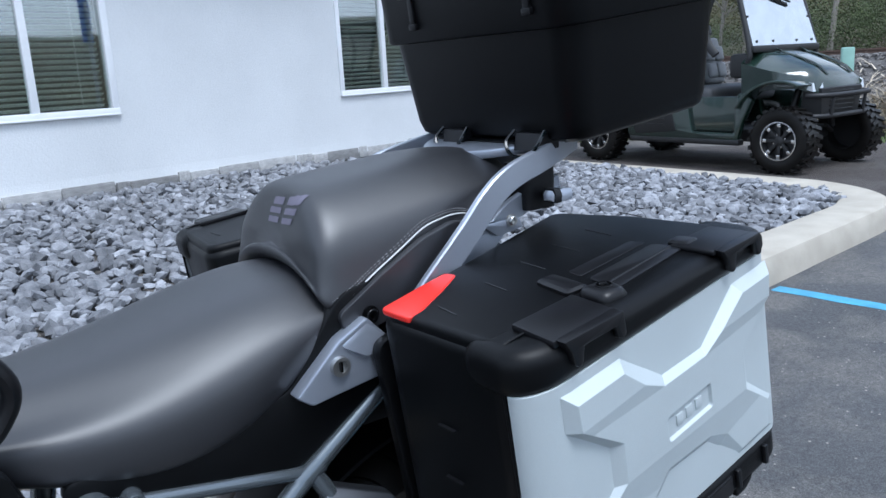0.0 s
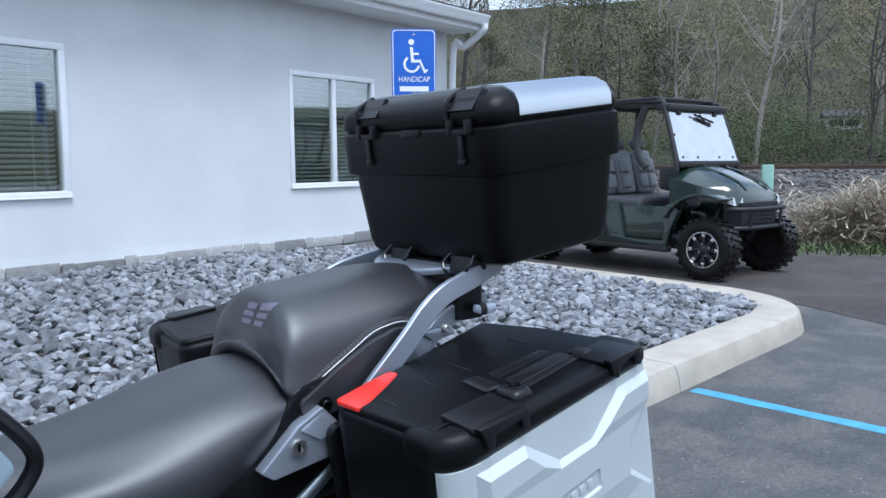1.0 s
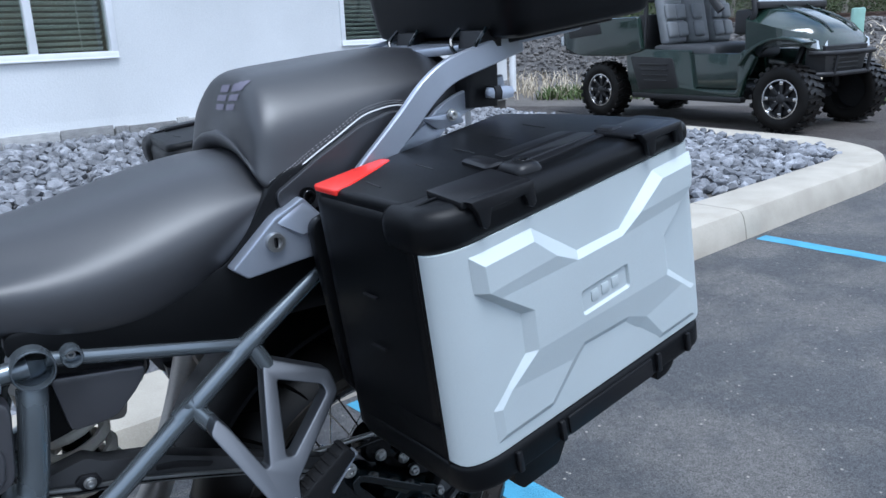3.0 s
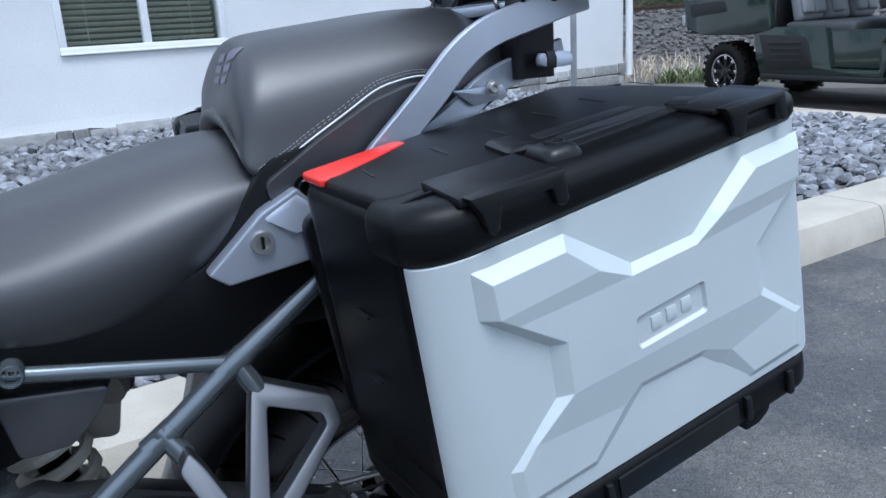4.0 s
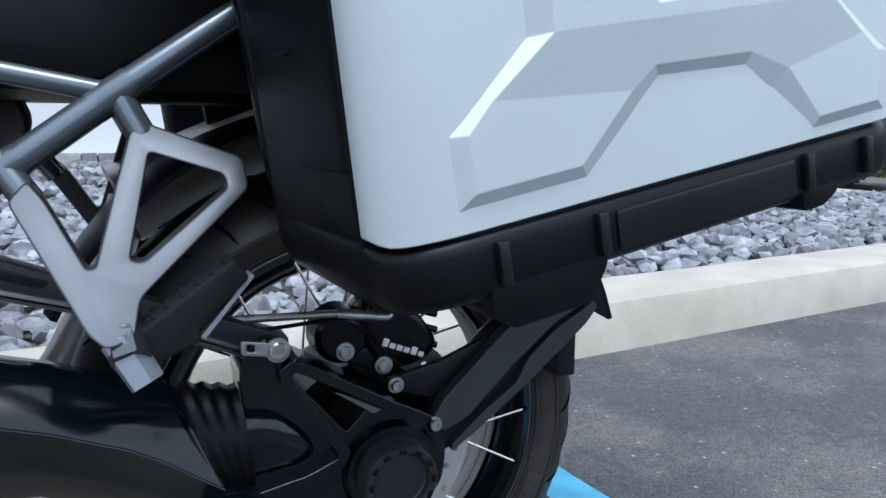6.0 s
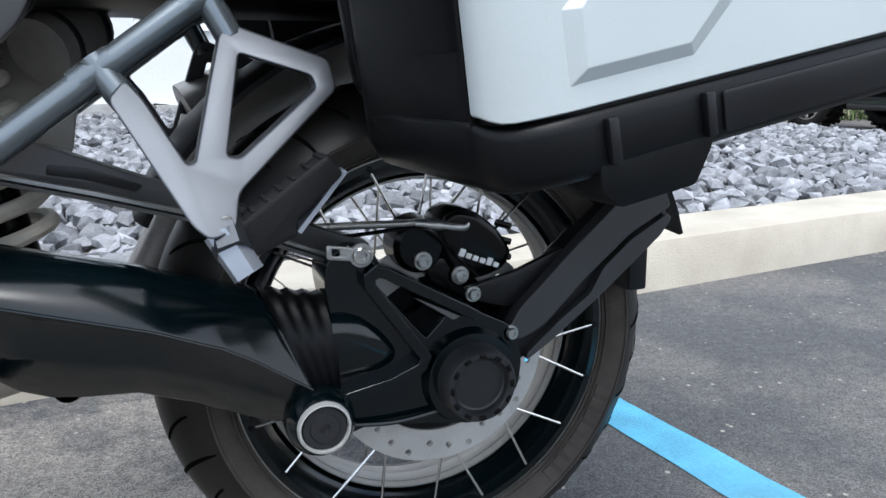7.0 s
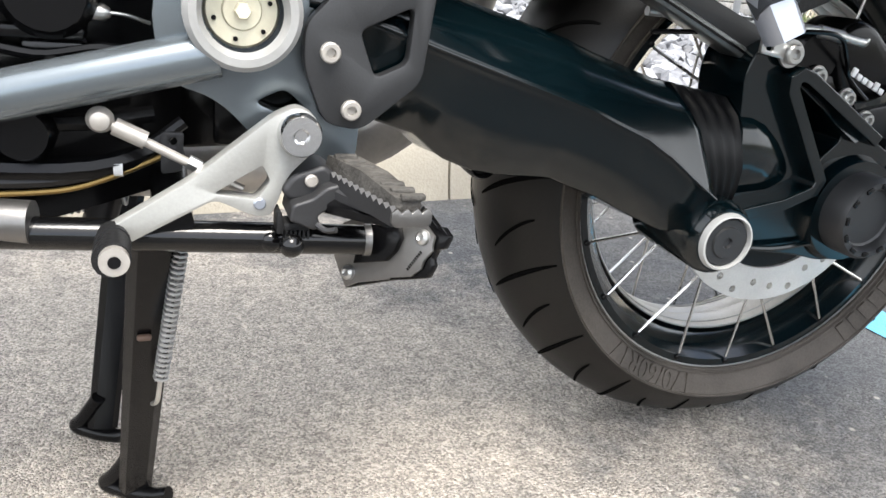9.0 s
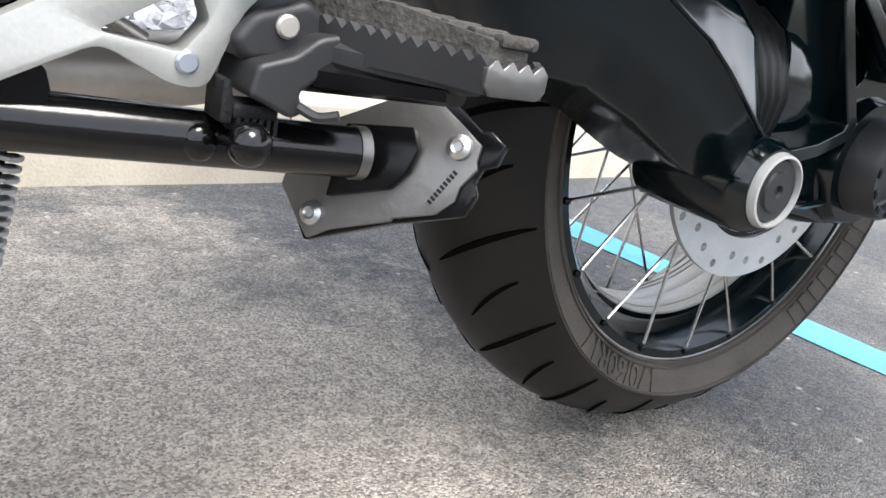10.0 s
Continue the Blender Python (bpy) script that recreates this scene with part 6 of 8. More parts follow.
# rider footrest: a toothed metal tread round a rubber pad
def tread(x_in, x_out, y_in, y_out, z_in, z_out, teeth):
    bm = bmesh.new()
    top, low = [], []
    for k in range(teeth * 2 + 1):
        t = k / (teeth * 2)
        x, y, z = x_in + (x_out - x_in) * t, y_in + (y_out - y_in) * t, z_in + (z_out - z_in) * t
        top.append((x, y, z + (0.0032 if k % 2 else 0.0)))
        low.append((x, y, z - 0.0092 - 0.006 * (1 - t) ** 2))
    rows = []
    for dx in (0.0, 0.0035):
        rows.append(([bm.verts.new((x + dx, y, z)) for x, y, z in top], [bm.verts.new((x + dx, y, z)) for x, y, z in low]))
    for i in range(len(top) - 1):
        for a, b in ((rows[0][0], rows[0][1]), (rows[1][0], rows[1][1]), (rows[0][0], rows[1][0]), (rows[0][1], rows[1][1])):
            bm.faces.new((a[i], a[i + 1], b[i + 1], b[i]))
    for k in (0, -1):
        bm.faces.new((rows[0][0][k], rows[0][1][k], rows[1][1][k], rows[1][0][k]))
    return bm


clevis = plate(rounded([(-0.5605, 0.3555), (-0.553, 0.366), (-0.532, 0.3735), (-0.5215, 0.366), (-0.5275, 0.3535), (-0.541, 0.349), (-0.555, 0.3475)], 0.004), -0.212, -0.168, width=0.005, segments=4)
fr = part("rider_footrest", clevis, ALU_DARK, bike, "toothed rider footrest with a worn rubber pad", even=True)
knuckle = rounded([(-0.5545, 0.349), (-0.5565, 0.3375), (-0.549, 0.3345), (-0.5395, 0.3305), (-0.5345, 0.333), (-0.5375, 0.3405), (-0.529, 0.3465), (-0.5165, 0.3495), (-0.514, 0.3585), (-0.5225, 0.3635), (-0.532, 0.361), (-0.541, 0.3535)], 0.0025)
part("knuckle", plate(knuckle, -0.224, -0.186, width=0.004, segments=3), ALU_DARK, fr, "cast hinge knuckle", even=True)
part("return_spring", tube([(-0.5385, -0.226, 0.336), (-0.533, -0.231, 0.3335), (-0.527, -0.236, 0.3355)], 0.002, 8), ALU_DARK, fr)
# satin black on this web stands in for shade under the footrest arm
part("footrest_web", strut((-0.534, -0.196, 0.345), (-0.497, -0.264, 0.3515), 0.013, 0.008, 0.007, 0.004, (0, 0, 1)), SATIN_BLACK, fr, "web under the footrest, black in place of shade")
part("footrest_arm", strut((-0.524, -0.2, 0.3555), (-0.495, -0.27, 0.3565), 0.013, 0.008, 0.008, 0.004, (0, 0, 1)), ALU_DARK, fr)
part("tread", tread(-0.533, -0.505, -0.195, -0.288, 0.366, 0.365, 13), ALU_DARK, fr)
part("tread", tread(-0.503, -0.483, -0.195, -0.288, 0.366, 0.365, 13), ALU_DARK, fr)
end_out = [(-0.5055 + 0.00325 * k, 0.3645 + (0.0032 if k % 2 else 0.0)) for k in range(9)] + [(-0.4795, 0.3585), (-0.4825, 0.3555), (-0.5025, 0.3555), (-0.5055, 0.3585)]
part("tread_end", plate(end_out, -0.2895, -0.2862, width=0.0006), STAND_STEEL, fr, "worn bright toothed end")
pad = loft([[(-0.53, -0.198, 0.362), (-0.502, -0.198, 0.36), (-0.504, -0.198, 0.376), (-0.527, -0.198, 0.377)], [(-0.516, -0.24, 0.362), (-0.493, -0.24, 0.36), (-0.495, -0.24, 0.377), (-0.514, -0.24, 0.378)], [(-0.503, -0.284, 0.36), (-0.485, -0.284, 0.358), (-0.486, -0.284, 0.372), (-0.502, -0.284, 0.373)]])
part("rubber_pad", bevel(pad, 0.0065, 4), PAD, fr, "worn dusty rubber pad")
for k in range(8):
    t = k / 7
    x, y = -0.526 + 0.025 * t, -0.205 - 0.078 * t
    part("cleat", box(x + 0.002, x + 0.018, y - 0.003, y + 0.003, 0.374 - 0.003 * t, 0.3795 - 0.004 * t, 0.0015), PAD, fr)
part("hinge_pin", disc((-0.5405, 0, 0.3625), 0.0045, -0.2145, -0.205), MUFFLER, fr, "dull hinge bolt head")

# side stand, folded up, with a widened foot
stand = part("side_stand", tube([(-0.95, -0.15, 0.319), (-0.74, -0.185, 0.3205), (-0.496, -0.199, 0.3137)], 0.0111, 20, straight=True), STAND_BLACK, bike, "folded black side stand with a wide foot plate")
part("stand_ball", lathe([(0.0084 * math.sin(a), -0.0084 * math.cos(a)) for a in np.linspace(0, math.pi, 13)], (-0.5545, -0.224, 0.3205), "y", 24), STAND_BLACK, stand)
part("stand_collar", tube([(-0.4985, -0.1987, 0.3137), (-0.4935, -0.199, 0.3136)], 0.0118, 20, straight=True), STAND_STEEL, stand, "bare steel end of the stand tube")
part("stand_stub", tube([(-0.552, -0.2, 0.317), (-0.5545, -0.222, 0.3205)], 0.005, 12, straight=True), SATIN_BLACK, stand)
part("weld_lump", lathe([(0.0075 * math.sin(a), -0.0045 * math.cos(a)) for a in np.linspace(0, math.pi, 9)], (-0.5655, -0.2035, 0.3155), "y", 14), STAND_BLACK, stand)
pn = Vector((0.00225, 0.00146, -0.0007)).normalized()
p_up = Vector((0.35, 0.0, 1.0))
p_up = (p_up - pn * p_up.dot(pn)).normalized()
p_side = p_up.cross(pn)
PLATE_M = Matrix((( p_side.x, pn.x, p_up.x, -0.48), (p_side.y, pn.y, p_up.y, -0.2), (p_side.z, pn.z, p_up.z, 0.308), (0, 0, 0, 1)))
inv = PLATE_M.inverted()
foot = [(0.0468, -0.0029), (-0.001, 0.0391), (-0.0251, 0.0305), (-0.0358, 0.0263), (-0.0368, 0.0194), (-0.0386, 0.016), (-0.035, 0.0065), (-0.0356, -0.0003), (-0.0299, -0.009), (-0.0128, -0.019), (-0.0125, -0.0206), (0.0132, -0.0371), (0.0215, -0.0453), (0.0314, -0.0386), (0.0441, -0.0287)]
base = [(0.0498, -0.0033), (0.0012, 0.0395), (-0.0061, 0.042), (-0.032, 0.0324), (-0.0356, 0.0344), (-0.0443, 0.0308), (-0.0437, 0.0207), (-0.0388, 0.0174), (-0.038, 0.0103), (-0.0417, 0.0059), (-0.0407, -0.0044), (-0.0326, -0.0096), (-0.0111, -0.0224), (0.0243, -0.0479), (0.0351, -0.0384), (0.0474, -0.0296)]
fp = part("foot_plate", plate(foot, -0.0015, 0.0015, width=0.0005, m=PLATE_M), STAND_STEEL, stand, "brushed steel stand foot plate")
part("foot_base", plate(base, 0.003, 0.010, width=0.0012, m=PLATE_M), SATIN_BLACK, stand, "black notched base of the foot")
hexa = [(inv @ Vector(p)).xz for p in ((-0.49, -0.181, 0.322), (-0.47, -0.206, 0.327), (-0.468, -0.21, 0.318), (-0.472, -0.21, 0.308), (-0.478, -0.206, 0.299), (-0.496, -0.184, 0.289))]
part("foot_block", plate([tuple(p) for p in hexa], -0.008, -0.0015, width=0.001, m=PLATE_M), SATIN_BLACK, stand)
for q in ((-0.46, -0.224, 0.324), (-0.502, -0.18, 0.28), (-0.47, -0.197, 0.348)):
    c = inv @ Vector(q)
    bm = lathe([(0, -0.005), (0.002, -0.005), (0.003, -0.006), (0.0055, -0.0045), (0.006, -0.001), (0, -0.001)], (c.x, 0, c.z), "y", 14)
    bm.transform(PLATE_M)
    part("screw", bm, STEEL, stand)
for i in range(9):
    bar = box((0.0021) * (i - 4.4), (0.0021) * (i - 4.4) + 0.0013, -0.0018, -0.0012, -0.0012, 0.0012)
    bar.transform(PLATE_M @ Matrix.Translation((-0.0280, 0, 0.0032)) @ pose(0, 0, 0, 0, -106.7, 0))
    part("mark_bar", bar, SATIN_BLACK, fp)
stop = part("rubber_stop", merged(box(-0.559, -0.541, -0.216, -0.198, 0.3275, 0.3335, 0.0015), plate(rounded([(-0.5635, 0.342), (-0.5605, 0.342), (-0.5585, 0.333), (-0.559, 0.3255), (-0.5635, 0.326)], 0.0012), -0.216, -0.198, width=0.001)), RUBBER_PEG, stand, "black rubber stop")
for k in range(6):
    x = -0.5575 + 0.0029 * k
    part("stop_rib", box(x, x + 0.0016, -0.217, -0.2, 0.3225, 0.3285), RUBBER_PEG, stop)

part("frame_web", plate(rounded([(-0.622, 0.391), (-0.581, 0.396), (-0.571, 0.338), (-0.62, 0.335)], 0.006), -0.02, 0.02, width=0.003), SATIN_BLACK, bike, "black frame web behind the gear linkage")

# centre stand on the ground
cs = part("centre_stand", tube([(-0.63, -0.2, 0.33), (-0.63, 0.2, 0.33)], 0.014, 14, straight=True), SATIN_BLACK, bike, "black centre stand that holds the motorcycle up")
for s in (-1, 1):
    top_, low_ = ((-0.64, -0.168, 0.325), (-0.668, -0.05, 0.012)) if s < 0 else ((-0.66, 0.16, 0.325), (-0.702, 0.055, 0.012))
    part("stand_leg", strut(top_, low_, 0.0185, 0.0145, 0.013, 0.012, (0, -1, -0.3)), SATIN_BLACK, cs)
    fx, fy = low_[0], low_[1]
    part("stand_foot", tube([(fx - 0.002, fy - 0.004, 0.05), (fx - 0.018, fy + 0.004, 0.022), (fx - 0.026, fy + 0.012, 0.0085), (fx - 0.006, fy - 0.004, 0.0075), (fx + 0.016, fy - 0.016, 0.009), (fx + 0.03, fy - 0.024, 0.014)], 0.0075, 10), SATIN_BLACK, cs)
part("worn_patch", box(-0.6575, -0.6465, -0.1462, -0.1408, 0.214, 0.219, 0.002), RAIL, cs, "rust-brown worn spot")
spring = [(-0.621 - 0.02 * i / 240 + 0.0048 * math.cos(i * math.tau / 8), -0.166 + 0.0065 * math.sin(i * math.tau / 8), 0.318 - 0.125 * i / 240) for i in range(241)]
part("stand_spring", tube(spring, 0.0014, 5, straight=True), GALVANISED, cs, "pale return spring")
part("spring_hook", tube([(-0.641, -0.166, 0.193), (-0.644, -0.16, 0.17), (-0.648, -0.14, 0.155)], 0.002, 6), STEEL, cs)
for x, z in ((-0.66, 0.318), (-0.8, 0.31)):
    far = [(x - 0.12 * i / 200, -0.1 + 0.007 * math.sin(i * math.tau / 8), z + 0.007 * math.cos(i * math.tau / 8) - 0.02 * i / 200) for i in range(201)]
    part("stand_spring", tube(far, 0.0016, 5, straight=True), GALVANISED, cs)

# engine, boot, tank and side fairings at the front of the view
part("gearbox", loft([[(-0.62, -0.1, 0.33), (-0.62, 0.1, 0.33), (-0.62, 0.1, 0.56), (-0.62, -0.1, 0.56)], [(-0.72, -0.14, 0.31), (-0.72, 0.14, 0.31), (-0.72, 0.14, 0.66), (-0.72, -0.14, 0.66)], [(-1.1, -0.16, 0.3), (-1.1, 0.16, 0.3), (-1.1, 0.16, 0.7), (-1.1, -0.16, 0.7)]]), SATIN_BLACK, bike, "black engine and gearbox block")
ribs = lathe([(0.028 + (0.008 if i % 2 else 0) + 0.014 * i / 16, -0.5 + i * 0.0085) for i in range(15)], (0, 0, 0), "x", 24)
ribs.transform(Matrix.Translation((-0.165, -0.11, 0.54)) @ pose(0, 0, 0, 0, 0, 0))
part("rubber_bellows", ribs, RUBBER_PEG, bike, "ribbed black rubber bellows")
for i, (x, z, r) in enumerate(((-0.7, 0.47, 0.03), (-0.78, 0.42, 0.035), (-0.72, 0.38, 0.02), (-0.85, 0.5, 0.05))):
    part("engine_boss", lathe([(0, -0.17), (r * 0.8, -0.17), (r, -0.16), (r, -0.1), (0, -0.1)], (x, 0, z), "y", 24), SATIN_BLACK, bike)
for i in range(5):
    part("engine_fin", box(-0.78, -0.68, -0.16, -0.12, 0.44 + i * 0.018, 0.448 + i * 0.018, 0.002), SATIN_BLACK, bike)
for pts, m_, r in (([(-0.95, -0.15, 0.33), (-0.78, -0.15, 0.334), (-0.717, -0.15, 0.336), (-0.689, -0.15, 0.34), (-0.659, -0.15, 0.351), (-0.629, -0.15, 0.365)], BRASS, 0.0022),
                   ([(-0.95, -0.14, 0.345), (-0.75, -0.148, 0.343), (-0.69, -0.148, 0.347), (-0.655, -0.146, 0.36), (-0.62, -0.14, 0.385)], PLASTIC_SOFT, 0.005),
                   ([(-0.95, -0.13, 0.4), (-0.72, -0.15, 0.385), (-0.64, -0.14, 0.39)], SATIN_BLACK, 0.006), ([(-0.9, -0.14, 0.36), (-0.7, -0.15, 0.352), (-0.63, -0.14, 0.37)], SATIN_BLACK, 0.008),
                   ([(-0.671, -0.152, 0.458), (-0.655, -0.15, 0.457), (-0.64, -0.145, 0.452)], STEEL, 0.0012), ([(-0.76, -0.15, 0.44), (-0.71, -0.155, 0.43), (-0.67, -0.15, 0.435), (-0.64, -0.14, 0.425)], SATIN_BLACK, 0.004)):
    part("hose", tube(pts, r, 8), m_, bike)
part("cable_end", lathe([(0, -0.008), (0.0035, -0.008), (0.0055, -0.004), (0.0055, 0.004), (0.003, 0.008), (0, 0.008)], (-0.672, -0.152, 0.458), "x", 14), STEEL, bike, "steel cable end")
part("zip_tie", lathe([(0.0058, -0.003), (0.0072, -0.003), (0.0072, 0.003), (0.0058, 0.003)], (-0.664, -0.149, 0.3545), "x", 14, closed=True), PIPING, bike, "pale cable tie")
part("cable_bracket", plate(rounded([(-0.636, 0.38), (-0.62, 0.38), (-0.622, 0.352), (-0.636, 0.35)], 0.003), -0.153, -0.15, holes=[[(-0.6275 + 0.003 * math.cos(a), 0.3735 + 0.003 * math.sin(a)) for a in np.linspace(0, math.tau, 10, endpoint=False)]], width=0.0005), ALU_DARK, bike, "small steel cable bracket")
part("stand_switch", tube([(-0.684, -0.1, 0.29), (-0.662, -0.1, 0.362)], 0.0125, 14, straight=True), PLASTIC_SOFT, bike, "black stand pivot tube")
for z in (0.43, 0.444, 0.458):
    part("engine_fin", box(-0.717, -0.681, -0.155, -0.12, z, z + 0.008, 0.002), PLASTIC_GREY, bike)
for x, z in ((-0.7, 0.418), (-0.735, 0.47)):
    bolt((x, -0.158, z), 0.0055, bike)
part("stand_sleeve", tube([(-0.78, -0.176, 0.3285), (-0.715, -0.188, 0.3275)], 0.0146, 18, straight=True), STAND_STEEL, stand, "dull worn steel sleeve")
part("lower_fairing", plate(rounded([(-0.545, 0.725), (-0.555, 0.62), (-0.62, 0.6), (-0.8, 0.63), (-0.8, 0.76), (-0.6, 0.74)], 0.02), -0.2, -0.165, width=0.008), FAIRING, bike, "grey plastic lower fairing", even=True)
part("fairing_strip", plate(band([(-0.552, 0.742), (-0.6, 0.752), (-0.68, 0.765), (-0.79, 0.775)], 0.012), -0.204, -0.18, width=0.003), ALU, bike, "silver strip over the lower fairing")
part("fairing_fold", plate(rounded([(-0.56, 0.672), (-0.565, 0.628), (-0.62, 0.61), (-0.79, 0.638), (-0.79, 0.7), (-0.62, 0.688)], 0.014), -0.206, -0.195, width=0.005, segments=3), FAIRING, bike, even=True)
bolt((-0.567, -0.202, 0.72), 0.007, bike, SATIN_BLACK)
part("tank_core", loft([[(x, y, z) for y, z in rounded([(-w, 0.78), (w, 0.78), (w * 0.9, t), (-w * 0.9, t)], 0.05)] for x, w, t in ((-0.6, 0.12, 0.86), (-0.66, 0.16, 0.96), (-0.8, 0.2, 1.06), (-1.05, 0.2, 1.08))]), PLASTIC, bike, "black fuel tank cover")
for s in (-1, 1):
    part("tank_panel", plate(rounded([(-0.592, 0.918), (-0.635, 0.985), (-0.7, 1.04), (-0.98, 1.06), (-0.98, 0.85), (-0.66, 0.835), (-0.64, 0.868)], 0.012), s * 0.195 - 0.012, s * 0.195 + 0.012, width=0.008), TANK, bike, "pale grey-blue tank side panel")
    part("tank_trim", tube([(-0.75, s * 0.2, 1.075), (-0.66, s * 0.2, 1.035), (-0.61, s * 0.2, 0.985), (-0.573, s * 0.196, 0.93), (-0.585, s * 0.192, 0.89), (-0.625, s * 0.192, 0.85), (-0.64, s * 0.19, 0.82)], 0.014, 12, flat=(1.0, 0.7)), PLASTIC_SOFT, bike, "black trim along the tank panel")
    part("seat_bracket", plate(rounded([(-0.59, 0.83), (-0.61, 0.84), (-0.66, 0.78), (-0.66, 0.72), (-0.56, 0.755)], 0.01), s * 0.17 - 0.01, s * 0.17 + 0.01, width=0.003), PLASTIC, bike)


# ---- panniers: u along the bike, v inwards, w up, in a case's own frame ----
def plan_prism(outline, w0, w1, width=0.0, segments=3):
    """Extrudes an outline in u and v from w0 to w1."""
    bm = plate(outline, w0, w1, width=width, segments=segments)
    bm.transform(Matrix(((1, 0, 0, 0), (0, 0, 1, 0), (0, 1, 0, 0), (0, 0, 0, 1))))
    return bm


# the lid's raised cross: foot on the lid, crest with its height, matched point by point
CROSS_FOOT = {"A": (0.064, 0.262), "B": (0.160, 0.262), "C": (0.228, 0.206), "D": (0.306, 0.204), "E": (0.381, 0.258), "F": (0.462, 0.258), "G": (0.458, 0.208),
              "H": (0.397, 0.163), "I": (0.398, 0.108), "J": (0.453, 0.059), "K": (0.449, 0.012), "L": (0.365, 0.011), "M": (0.299, 0.069), "N": (0.221, 0.074),
              "O": (0.153, 0.019), "P": (0.056, 0.018), "Q": (0.057, 0.064), "R": (0.119, 0.113), "S": (0.122, 0.166), "T": (0.062, 0.218)}
HIGH, MID, LOW = 0.0125, 0.0095, 0.0045
CROSS_CREST = [("A", 0.075, 0.250, HIGH), ("B", 0.151, 0.250, HIGH), ("BC", 0.183, 0.219, HIGH), ("C", 0.219, 0.198, MID), ("D", 0.302, 0.197, MID), ("DE", 0.336, 0.216, HIGH),
               ("E", 0.386, 0.246, HIGH), ("F", 0.448, 0.246, HIGH), ("G", 0.445, 0.217, HIGH), ("GH", 0.428, 0.201, MID), ("H", 0.381, 0.164, MID), ("I", 0.381, 0.108, MID),
               ("IJ", 0.420, 0.076, LOW), ("J", 0.437, 0.061, LOW), ("K", 0.435, 0.022, LOW), ("L", 0.368, 0.021, LOW), ("LM", 0.338, 0.062, LOW), ("M", 0.302, 0.079, LOW),
               ("N", 0.214, 0.083, LOW), ("NO", 0.193, 0.069, LOW), ("O", 0.147, 0.029, LOW), ("P", 0.068, 0.028, LOW), ("Q", 0.069, 0.063, LOW), ("QR", 0.088, 0.080, LOW),
               ("R", 0.135, 0.114, MID), ("S", 0.138, 0.166, MID), ("ST", 0.092, 0.203, MID), ("T", 0.075, 0.217, HIGH)]
CROSS_FACES = ("A B BC T", "T BC C ST", "DE E F G", "D DE G GH", "R I IJ LM M N NO QR", "QR NO O P Q", "LM IJ J K L")


def relief(hole, floor):
    """A raised cross of folded planes with sloping flanks and one sunk plaque, facing -v."""
    bm = bmesh.new()
    low, high = {}, {}
    for key, u, w, h in CROSS_CREST:
        if len(key) == 1:
            fu, fw = CROSS_FOOT[key]
        else:
            a, b = Vector(CROSS_FOOT[key[0]]), Vector(CROSS_FOOT[key[1]])
            t = max(0.15, min(0.85, (Vector((u, w)) - a).dot(b - a) / (b - a).length_squared))
            fu, fw = a + (b - a) * t
        low[key], high[key] = bm.verts.new((fu, 0.0008, fw)), bm.verts.new((u, -h, w))
    keys = [c[0] for c in CROSS_CREST]
    for a, b in zip(keys, keys[1:] + keys[:1]):
        bm.faces.new((low[a], low[b], high[b], high[a]))
    for names in CROSS_FACES:
        bm.faces.new([high[k] for k in names.split()])
    ring = [bm.verts.new((u, -MID, w)) for u, w in hole]
    cx, cz = sum(p[0] for p in hole) / len(hole), sum(p[1] for p in hole) / len(hole)
    small = [bm.verts.new((cx + (u - cx) * 0.95, -MID + floor, cz + (w - cz) * 0.84)) for u, w in hole]
    for k in range(len(ring)):
        n = (k + 1) % len(ring)
        bm.faces.new((ring[k], ring[n], small[n], small[k]))
    bm.faces.new(small)
    rim_ = []
    mid = [high[k] for k in "ST C D GH H I R S".split()]
    for loop in (mid, ring):
        for a, b in zip(loop, loop[1:] + loop[:1]):
            rim_.append(bm.edges.get((a, b)) or bm.edges.new((a, b)))
    bmesh.ops.triangle_fill(bm, use_beauty=True, use_dissolve=False, edges=rim_)
    bmesh.ops.recalc_face_normals(bm, faces=bm.faces)
    return bevel(bm, 0.0048, 4, 4)


def soft_plan(u0, u1, v0, v1, long_, short_):
    """An outline in u and v whose outer corners are drawn-out ellipses."""
    arc = [(math.cos(a), math.sin(a)) for a in np.linspace(0, math.pi / 2, 9)]
    left = [(u0 + long_ * (1 - c), v0 + short_ * (1 - s_)) for c, s_ in arc]
    right = [(u1 - long_ * 0.6 * (1 - c), v0 + short_ * (1 - s_)) for c, s_ in reversed(arc)]
    return left + right + [(u1, v1), (u0, v1)]


def latch_shape(u0, u1, drop=0.0, shorter=0.0):
    legs = [(u0, 0.336), (u1, 0.336), (u1 + 0.002, 0.292), (u1 - 0.004, 0.287), (u1 - 0.010, 0.29), (u1 - 0.013, 0.32), (u0 + 0.03, 0.32), (u0 + 0.026, 0.29), (u0 + 0.02, 0.285), (u0 + 0.014, 0.29), (u0 + 0.01, 0.32)]
    bm = merged(plate(legs, -0.012, 0.004, width=0.002), box(u0 - 0.004, u1, 0.0, 0.062, 0.326, 0.336, 0.003))
    for v in bm.verts:
        if v.co.z < 0.305:
            v.co.z += shorter
        v.co.z -= drop * max(0.0, 1 - max(0.0, v.co.y) / 0.06)
    return bm


